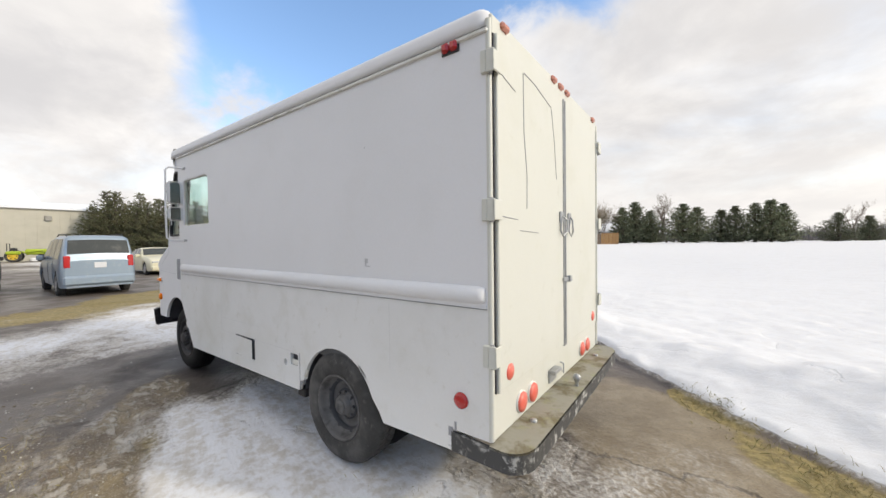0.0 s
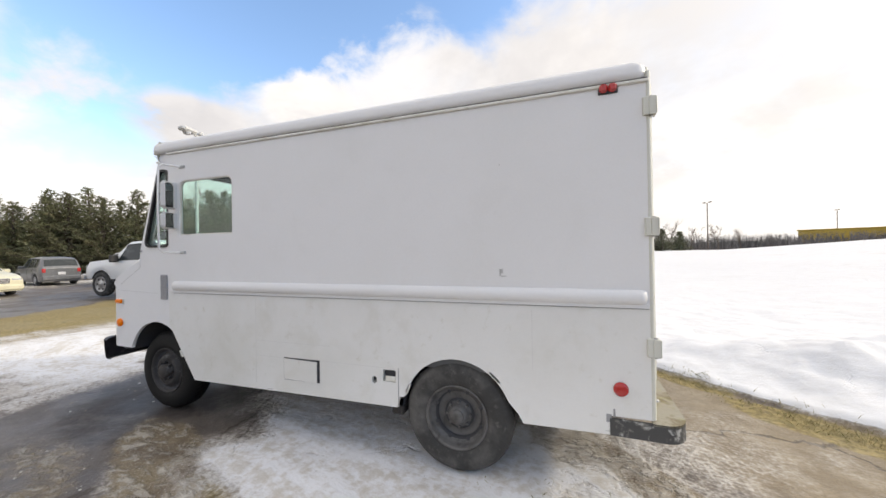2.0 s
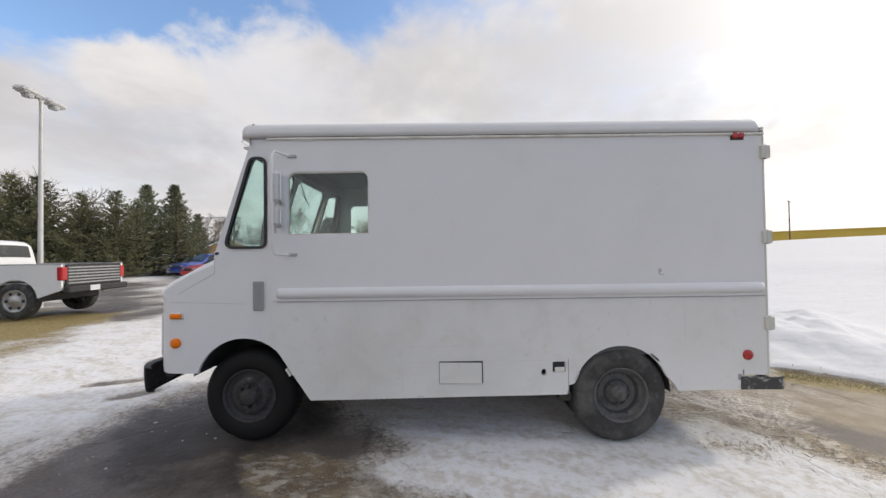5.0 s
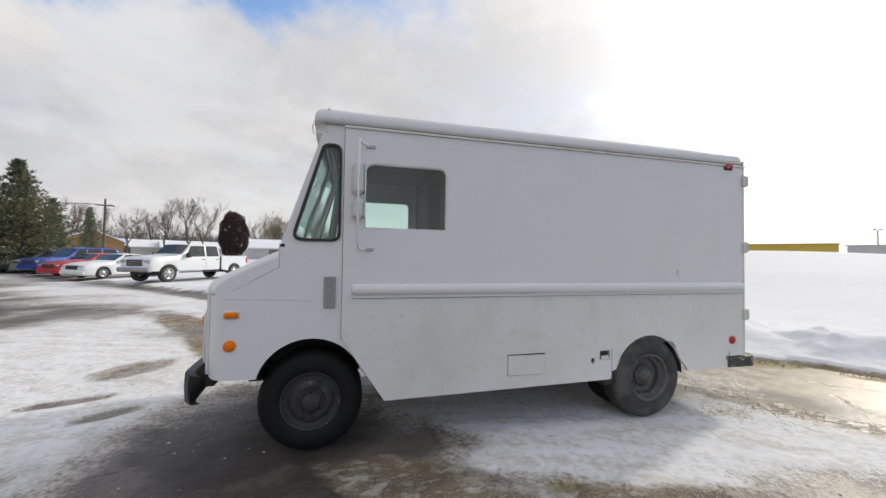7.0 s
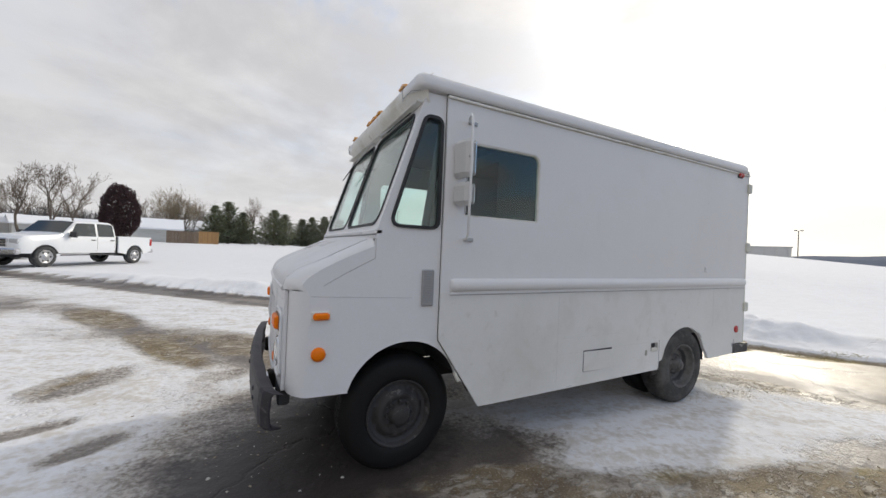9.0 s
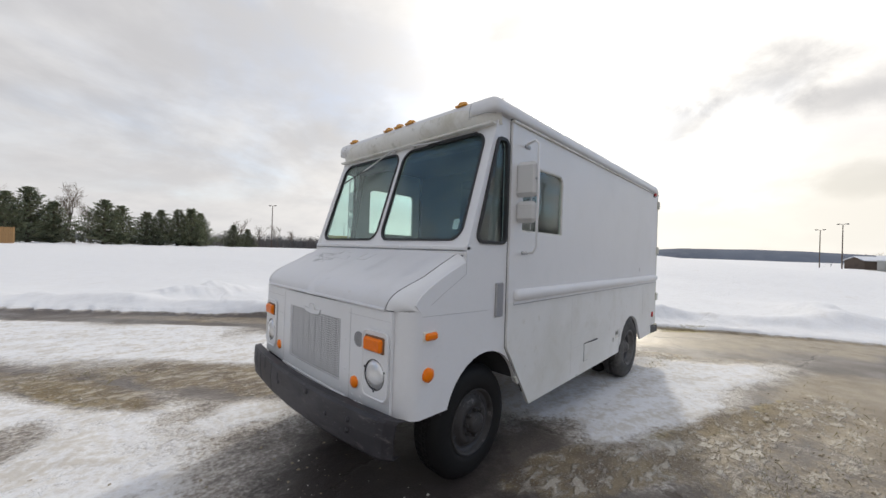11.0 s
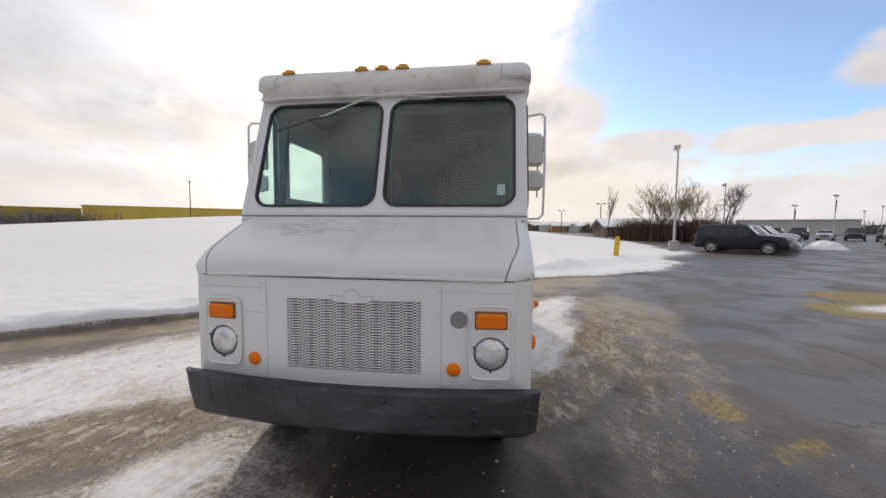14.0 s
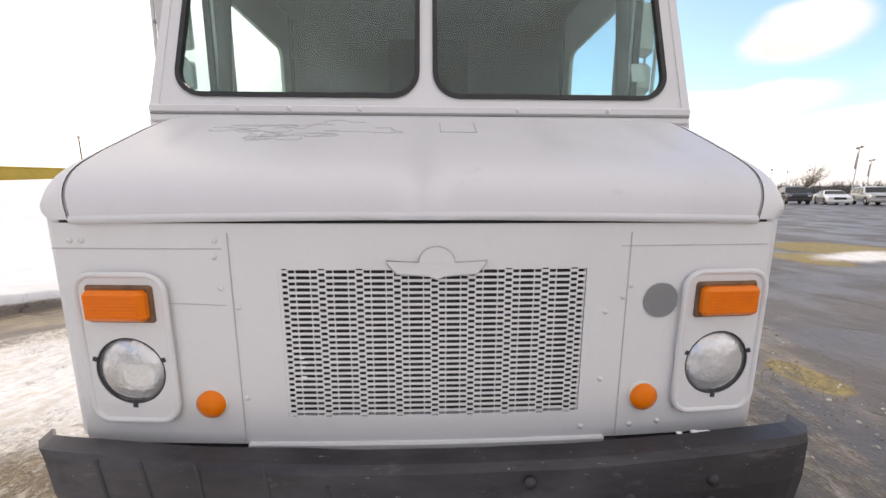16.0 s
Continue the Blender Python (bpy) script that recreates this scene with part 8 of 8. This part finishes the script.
def gable_house(name, label, category, x, y, turn, L, W, eave, ridge, wall, roof_mat, windows=(), doors=(), over=0.4, ribs=0.0):
    """Ridge along its own x; the wall at y = -W/2 is its front. windows: (x, z, w, h) on the front."""
    hs_ = thing(name, label, category, stand(x, y, turn))
    l2, w2 = L / 2, W / 2
    fr = [(-l2, -0.5), (l2, -0.5), (l2, eave), (-l2, eave)]
    holes = [[(wx - ww / 2, wz), (wx - ww / 2, wz + wh), (wx + ww / 2, wz + wh), (wx + ww / 2, wz)] for wx, wz, ww, wh in windows]
    w1 = part("front_wall", B().plate([fr] + holes, lambda u, v, d: (u, -w2 + d, v), 0.15), wall, hs_)
    part("back_wall", B().box(-l2, l2, w2 - 0.15, w2, -0.5, eave), wall, hs_)
    end = [(-w2 + 0.15, -0.5), (w2 - 0.15, -0.5), (w2 - 0.15, eave), (0, ridge - 0.1), (-w2 + 0.15, eave)]
    for sx in (-1, 1):
        part("gable_wall", B().plate([end], lambda u, v, d: (sx * (l2 - d), u, v), 0.15), wall, hs_)
    sl = (ridge - eave) / w2
    for sy in (-1, 1):
        rb = B()
        pts = [(sy * (w2 + over), eave - sl * over), (0, ridge), (0, ridge + 0.22), (sy * (w2 + over), eave - sl * over + 0.22)]
        rb.add([(sx * (l2 + over), py, pz) for sx in (-1, 1) for py, pz in pts], [(0, 1, 2, 3), (7, 6, 5, 4), (0, 4, 5, 1), (1, 5, 6, 2), (2, 6, 7, 3), (3, 7, 4, 0)])
        part("roof", rb, roof_mat, hs_)
    for wx, wz, ww, wh in windows:
        wn = part("window", B().box(wx - ww / 2, wx + ww / 2, -w2 + 0.06, -w2 + 0.09, wz, wz + wh), DARK_PANE, hs_)
        part("window_frame", B().plate([[(wx - ww / 2 - 0.06, wz - 0.06), (wx + ww / 2 + 0.06, wz - 0.06), (wx + ww / 2 + 0.06, wz + wh + 0.06), (wx - ww / 2 - 0.06, wz + wh + 0.06)], [(wx - ww / 2, wz), (wx - ww / 2, wz + wh), (wx + ww / 2, wz + wh), (wx + ww / 2, wz)]], lambda u, v, d: (u, -w2 - 0.02 + d, v), 0.06), PALE_WALL, wn)
    for dx, dw, dh in doors:
        part("door", B().box(dx - dw / 2, dx + dw / 2, -w2 - 0.03, -w2 + 0.02, 0.0, dh, 0.01), PALE_WALL, hs_)
    if ribs:
        k = 0
        x0 = -l2 + ribs / 2
        rb = B()
        while x0 < l2:
            rb.box(x0 - 0.03, x0 + 0.03, -w2 - 0.035, -w2 + 0.01, -0.4, eave - 0.05)
            x0 += ribs
        pieces("wall_rib", rb, wall, hs_)
    return hs_


def facing(x, y, ox=-3.0, oy=-1.0):
    """The turn by which a house's front looks towards the drive."""
    return math.degrees(math.atan2(x - ox, -(y - oy)))


# the metal workshop beyond the lot
wk = gable_house("workshop", "beige metal workshop with a snow-dusted roof", "workshop", -66.5, -6.0, 90, 32, 11, 6.0, 7.0, SIDING, SNOW_ROOF, ribs=0.9, over=0.3)
part("wall_lamp", B().box(10.2, 10.8, -5.75, -5.5, 4.6, 5.2, 0.05), CONCRETE, wk)
part("wall_lamp", B().box(-4.2, -3.6, -5.75, -5.5, 4.6, 5.2, 0.05), CONCRETE, wk)
gable_house("workshop", "taller beige metal hall behind the workshop", "workshop", -86, -10.0, 90, 30, 20, 8.0, 10.4, SIDING, SNOW_ROOF, ribs=0.9, over=0.3)
part("snow_strip", B().box(9.0, 15.2, -6.2, -5.6, -0.1, 0.35, 0.1), SNOW_ROOF, wk)

# small lime tractor parked before it
tx = thing("tractor", "lime-green compact tractor with a loader, parked by the workshop", "tractor", stand(-58.0, 2.2, 75))
part("hood", B().box(0.3, 1.9, -0.35, 0.35, 0.75, 1.35, 0.12), LIME, tx)
part("fender", B().box(-1.0, 0.1, -0.75, -0.45, 0.8, 1.15, 0.1), LIME, tx)
part("fender", B().box(-1.0, 0.1, 0.45, 0.75, 0.8, 1.15, 0.1), LIME, tx)
part("seat", B().box(-0.75, -0.3, -0.25, 0.25, 0.95, 1.5, 0.08), TRIM, tx)
part("roll_bar", B().tube([(-0.9, -0.5, 0.8), (-0.9, -0.5, 1.95), (-0.9, 0.5, 1.95), (-0.9, 0.5, 0.8)], 0.04, 6), TRIM, tx)
part("loader_arm", B().tube([(0.2, -0.45, 1.0), (1.6, -0.5, 1.2), (2.6, -0.5, 0.5)], 0.07, 6), LIME, tx)
part("loader_arm", B().tube([(0.2, 0.45, 1.0), (1.6, 0.5, 1.2), (2.6, 0.5, 0.5)], 0.07, 6), LIME, tx)
part("bucket", B().box(2.5, 3.1, -0.8, 0.8, 0.1, 0.75, 0.1), TRIM, tx)
for x, y, r in ((-0.5, -0.6, 0.62), (-0.5, 0.6, 0.62), (1.5, -0.5, 0.4), (1.5, 0.5, 0.4)):
    car_wheel(tx, x, y, r, 0.3, 1 if y > 0 else -1, YELLOW)

# houses past the parked row
x, y = polar(30.6, 100)
gable_house("house", "tan gabled house with a snow-covered roof", "house", x, y, facing(x, y) + 90, 15, 9.0, 3.0, 5.2, TAN_WALL, SNOW_ROOF, windows=((2.5, 1.0, 1.4, 1.1), (-3.5, 1.0, 1.4, 1.1)))
x, y = polar(27.2, 108)
gable_house("house", "long low house with a snow-covered roof", "house", x, y, facing(x, y), 14, 8, 2.4, 4.0, PALE_WALL, SNOW_ROOF, windows=((-5, 1.0, 1.5, 1.0), (0, 1.0, 1.5, 1.0), (5, 1.0, 1.5, 1.0)))
for az, d, L in ((24.0, 104, 12), (20.6, 102, 13), (15.5, 106, 10)):
    x, y = polar(az, d)
    gable_house("house", "pale ranch house under a snow-covered roof", "house", x, y, facing(x, y) + 8, L, 7.5, 2.3, 3.7, PALE_WALL, SNOW_ROOF, windows=((-L * 0.3, 1.0, 1.4, 1.0), (0, 1.0, 1.4, 1.0), (L * 0.3, 1.0, 1.4, 1.0)))
x, y = polar(12.2, 74)
gable_house("shed", "pale garden shed with a thick snow roof", "shed", x, y, facing(x, y), 5.4, 4.5, 2.2, 3.6, PALE_WALL, SNOW_ROOF, windows=((1.4, 0.9, 0.9, 0.9),), doors=((-1.0, 1.0, 1.95),))
x, y = polar(8.6, 90)
gable_house("house", "pale house half hidden by trees, snow on its roof", "house", x, y, facing(x, y), 9, 7, 2.6, 4.4, PALE_WALL, SNOW_ROOF, windows=((-2, 1.0, 1.2, 1.0), (2, 1.0, 1.2, 1.0)))

# board fence at the corner of the yard
fa, fb = Vector((*polar(11.6, 66), 0)), Vector((*polar(5.9, 68), 0))
fence = thing("board_fence", "weathered board fence with one newer orange-brown stretch", "fence", pose(fa.x, fa.y, ground_z(fa.x, fa.y), 0, 0, math.degrees(math.atan2(fb.y - fa.y, fb.x - fa.x))))
flen = (fb - fa).length
bw = 0.19
old_me, new_me = B().box(0.004, bw - 0.006, -0.012, 0.012, 0.02, 1.85, 0.004).mesh("board", FENCE_WOOD), B().box(0.004, bw - 0.006, -0.012, 0.012, 0.02, 2.0, 0.004).mesh("board", FENCE_NEW)
k = 0
while k * bw < flen:
    ob = new("board", old_me if k * bw < flen * 0.58 else new_me)
    ob.parent = fence
    ob.location = (k * bw, 0, 0.02 * math.sin(k * 2.3))
    k += 1
part("fence_rail", B().box(0, flen, 0.014, 0.06, 0.4, 0.5, 0.005), FENCE_WOOD, fence)
part("fence_rail", B().box(0, flen, 0.014, 0.06, 1.4, 1.5, 0.005), FENCE_WOOD, fence)


def lamp_post(label, x, y, h, turn, heads=1, base=0.0, group="lot lamp posts", banner=False, arm=0.9, mat=None, r=0.075):
    lp = thing("lamp_post", label, "lamp post", stand(x, y, turn), group)
    if base:
        part("concrete_base", B().lathe([(0.0, base), (0.30, base), (0.32, base - 0.04), (0.32, -0.3)], Matrix(), 20), CONCRETE, lp)
    part("pole", B().tube([(0, 0, base), (0, 0, h * 0.5), (0, 0, h)], [r, r * 0.85, r * 0.7], 10), mat or LAMP_POLE, lp)
    if base:
        part("base_plate", B().box(-0.16, 0.16, -0.16, 0.16, base, base + 0.05, 0.01), mat or LAMP_POLE, lp)
    for k in range(heads):
        s = 1 if k == 0 else -1
        ar = part("lamp_arm", B().tube([(0, 0, h - 0.08), (s * arm * 0.5, 0, h + 0.04)], 0.035, 6), mat or LAMP_POLE, lp)
        head = part("lamp_head", B().box(s * arm * 0.35 if s > 0 else s * (arm * 0.35 + 0.75), s * (arm * 0.35 + 0.75) if s > 0 else s * arm * 0.35, -0.2, 0.2, h - 0.02, h + 0.18, 0.07), mat or LAMP_POLE, lp)
        cx = s * (arm * 0.35 + 0.42)
        part("lamp_lens", B().lathe([(0.16, 0.0), (0.13, -0.10), (0.0, -0.13)], pose(cx, 0, h - 0.02), 14), CLEAR_LENS, head)
    if banner:
        part("banner", B().grid(lambda u, v: Vector((0.12 + 0.75 * u, 0.03 * math.sin(u * 5 + v * 3), h - 0.7 - 2.3 * v)), 6, 8), BANNER, lp, "dark hanging banner")
    return lp


lamp_post("white steel lamp post with two heads behind the pickup", -16.2, 9.0, 7.0, 103, 2, arm=0.25)
lamp_post("grey steel lamp post on a round concrete base", 18.0, -11.7, 6.75, -18, 1, 0.62)
lamp_post("grey steel lamp post in the far lot", 38.0, -26.5, 6.6, -20, 1)
for az, d, h, bn in ((-127.3, 105, 6.6, True), (-130.6, 88, 7.3, True), (-132.6, 120, 5.6, False), (-133.8, 120, 6.6, True), (-135.2, 130, 6.4, False), (-140.4, 78, 7.6, True), (-141.4, 105, 7.2, True), (-137.0, 125, 6.5, False)):
    x, y = polar(az, d)
    lamp_post("lamp post hung with a dark banner" if bn else "slim lamp post in the far lot", x, y, h, 180 - az, 2, 0, "far lot lamp posts", bn, 1.6)
for az, d, h in ((-19.5, 110, 11.8), (-45.9, 115, 12.0), (-72.5, 140, 10.5), (-93.0, 150, 11.0), (-94.7, 140, 11.8), (-30.0, 170, 12.0), (-66, 150, 10.0), (-100.5, 120, 7.0), (-106.0, 90, 7.2)):
    x, y = polar(az, d)
    lamp_post("tall dark floodlight pole beyond the field", x, y, h, az * 3, 2, 0, "floodlight poles", False, 1.2, BROWN_WALL, 0.14)
x, y = polar(29.7, 66)
up_ = thing("utility_pole", "weathered wooden utility pole with a cross-arm", "utility pole", stand(x, y, 30))
part("pole", B().tube([(0, 0, -0.5), (0, 0, 8.4)], [0.16, 0.11], 8), BARK, up_)
part("cross_arm", B().box(-1.0, 1.0, -0.06, 0.06, 7.4, 7.55, 0.01), BARK, up_)
part("transformer", B().lathe([(0, 0), (0.22, 0.02), (0.22, 0.7), (0, 0.74)], pose(0.3, 0, 6.2), 12), STEEL, up_)
wr = B()
for s in (-0.9, 0.0, 0.9):
    wr.tube([(s, 0, 7.6), (s - 14, 2, 6.9), (s - 30, 4, 7.4)], 0.015, 4)
pieces("overhead_wire", wr, TRIM, up_)

# yellow bollard beside the drive
bx, by = 11.3, -5.85
bol = thing("bollard", "leaning yellow steel bollard with worn paint", "bollard", pose(bx, by, ground_z(bx, by), 3, -4, 0))
part("post", B().lathe([(0.11, -0.3), (0.11, 0.98), (0.08, 1.05), (0.0, 1.07)], Matrix(), 16), YELLOW, bol)
part("bracket", B().box(-0.03, 0.20, -0.16, -0.10, 0.72, 0.80, 0.01).tube([(0.02, -0.13, 0.0), (0.12, -0.15, 0.75)], 0.03, 6), YELLOW, bol)

# low brown building with a pale roof, by the brush
gable_house("low_building", "low dark brown building with a pale snowy roof", "building", 62.0, -26.0, facing(62, -26) + 20, 12, 8, 1.9, 3.1, BROWN_WALL, SNOW_ROOF, windows=((-4, 0.8, 1.4, 1.0), (0, 0.8, 1.4, 1.0)), doors=((3.5, 1.0, 2.0),), over=0.8)
gable_house("low_building", "dark brown wing of the low building", "building", 74.0, -27.0, facing(74, -27) + 20, 8, 7, 2.1, 3.2, BROWN_WALL, SNOW_ROOF, over=0.6)
# long pale dealership hall in the far lot
x, y = polar(-127.2, 150)
gable_house("hall", "long pale flat-roofed hall beyond the cars", "hall", x, y, facing(x, y), 26, 14, 4.2, 4.5, PALE_WALL, SNOW_ROOF, windows=((-8, 1, 3, 2), (0, 1, 3, 2), (8, 1, 3, 2)))
# snow heap in the lot
hp = B().grid(lambda u, v: Vector((4.2 * (u - 0.5), 3.0 * (v - 0.5), -0.1 + 0.95 * max(0.0, math.sin(math.pi * u) * math.sin(math.pi * v)) ** 0.7 * (0.8 + 0.35 * noise.noise(Vector((u * 5, v * 4, 3)))))), 22, 16)
hx, hy = polar(-130.6, 38)
heap = part("snow_heap", hp, SNOW_ROOF)
heap.matrix_world = stand(hx, hy, 40) @ Matrix.Diagonal((0.62, 0.7, 0.95, 1))
tagged(heap, "ploughed heap of old snow in the lot", "snow heap")

# yellow and ribbed buildings over the brow of the field
def long_block(name, label, az0, az1, d, h0, h1, mat, ribs=0, slope=0.0):
    a, c = Vector((*polar(az0, d), 0)), Vector((*polar(az1, d), 0))
    ob = thing(name, label, "building", pose(a.x, a.y, 0, 0, 0, math.degrees(math.atan2(c.y - a.y, c.x - a.x))))
    ln = (c - a).length
    part("wall", B().box(0, ln, 0, 10, h0, h1), mat, ob)
    part("roof", B().box(-0.3, ln + 0.3, -0.3, 10.3, h1, h1 + 0.25, 0.05), mat, ob)
    if ribs:
        rb = B()
        k = 0.0
        while k < ln:
            rb.box(k, k + 0.5, -0.3, 0.02, h0, h1 - 0.1, 0, Matrix.Shear("XZ", 4, (slope, 0)) if slope else None)
            k += ribs
        pieces("wall_rib", rb, BROWN_WALL if mat is YELLOW_WALL else PALE_WALL, ob)
    return ob


long_block("yellow_building", "low yellow steel building over the brow of the field", -27.3, -36.0, 142, 0, 5.8, YELLOW_WALL)
long_block("yellow_building", "long yellow steel building over the brow of the field", -36.0, -63.4, 135, 0, 6.5, YELLOW_WALL)
long_block("ribbed_building", "pale ribbed stand beyond the field", -64.0, -72.0, 135, 0, 6.0, STAND_WALL, 2.6)
for k, (az, d, w, h, mt) in enumerate(((-98.5, 130, 6, 3.4, PALE_WALL), (-100.0, 125, 5, 3.0, TAN_WALL), (-101.2, 128, 7, 3.2, BROWN_WALL), (-103.4, 122, 6, 2.8, PALE_WALL), (-96.6, 150, 8, 3.4, BROWN_WALL), (-105.2, 118, 5, 2.8, BROWN_WALL))):
    x, y = polar(az, d)
    gable_house("house", "small house far beyond the field", "house", x, y, facing(x, y) + 12 * k, w, 5, h * 0.7, h, mt, SNOW_ROOF, over=0.2)

# wooded hills on the skyline
hb = B()


def ridge(u, v):
    az = lerp(-60, -112, u)
    h = 46 * (0.45 + 0.55 * math.sin(math.pi * min(1, max(0, (u - 0.16) / 0.62))) ** 0.8) * (0.9 + 0.12 * noise.noise(Vector((u * 14, 0, 0)))) * (1 if u < 0.78 else 1 - 0.25 * (u - 0.78) / 0.22)
    x, y = polar(az, lerp(1450, 1900, v))
    return Vector((x, y, -6 + (h + 4) * math.sin(math.pi * 0.5 * min(1.0, v * 2.2))))


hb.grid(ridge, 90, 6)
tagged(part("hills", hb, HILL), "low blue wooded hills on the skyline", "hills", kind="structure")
for nm, az0, az1, d, hh in (("backdrop", 40, -30, 420, 6.0), ("backdrop", -108, -260, 500, 6.0)):
    wb = B()
    # pale grey with the air's haze already mixed into the colour
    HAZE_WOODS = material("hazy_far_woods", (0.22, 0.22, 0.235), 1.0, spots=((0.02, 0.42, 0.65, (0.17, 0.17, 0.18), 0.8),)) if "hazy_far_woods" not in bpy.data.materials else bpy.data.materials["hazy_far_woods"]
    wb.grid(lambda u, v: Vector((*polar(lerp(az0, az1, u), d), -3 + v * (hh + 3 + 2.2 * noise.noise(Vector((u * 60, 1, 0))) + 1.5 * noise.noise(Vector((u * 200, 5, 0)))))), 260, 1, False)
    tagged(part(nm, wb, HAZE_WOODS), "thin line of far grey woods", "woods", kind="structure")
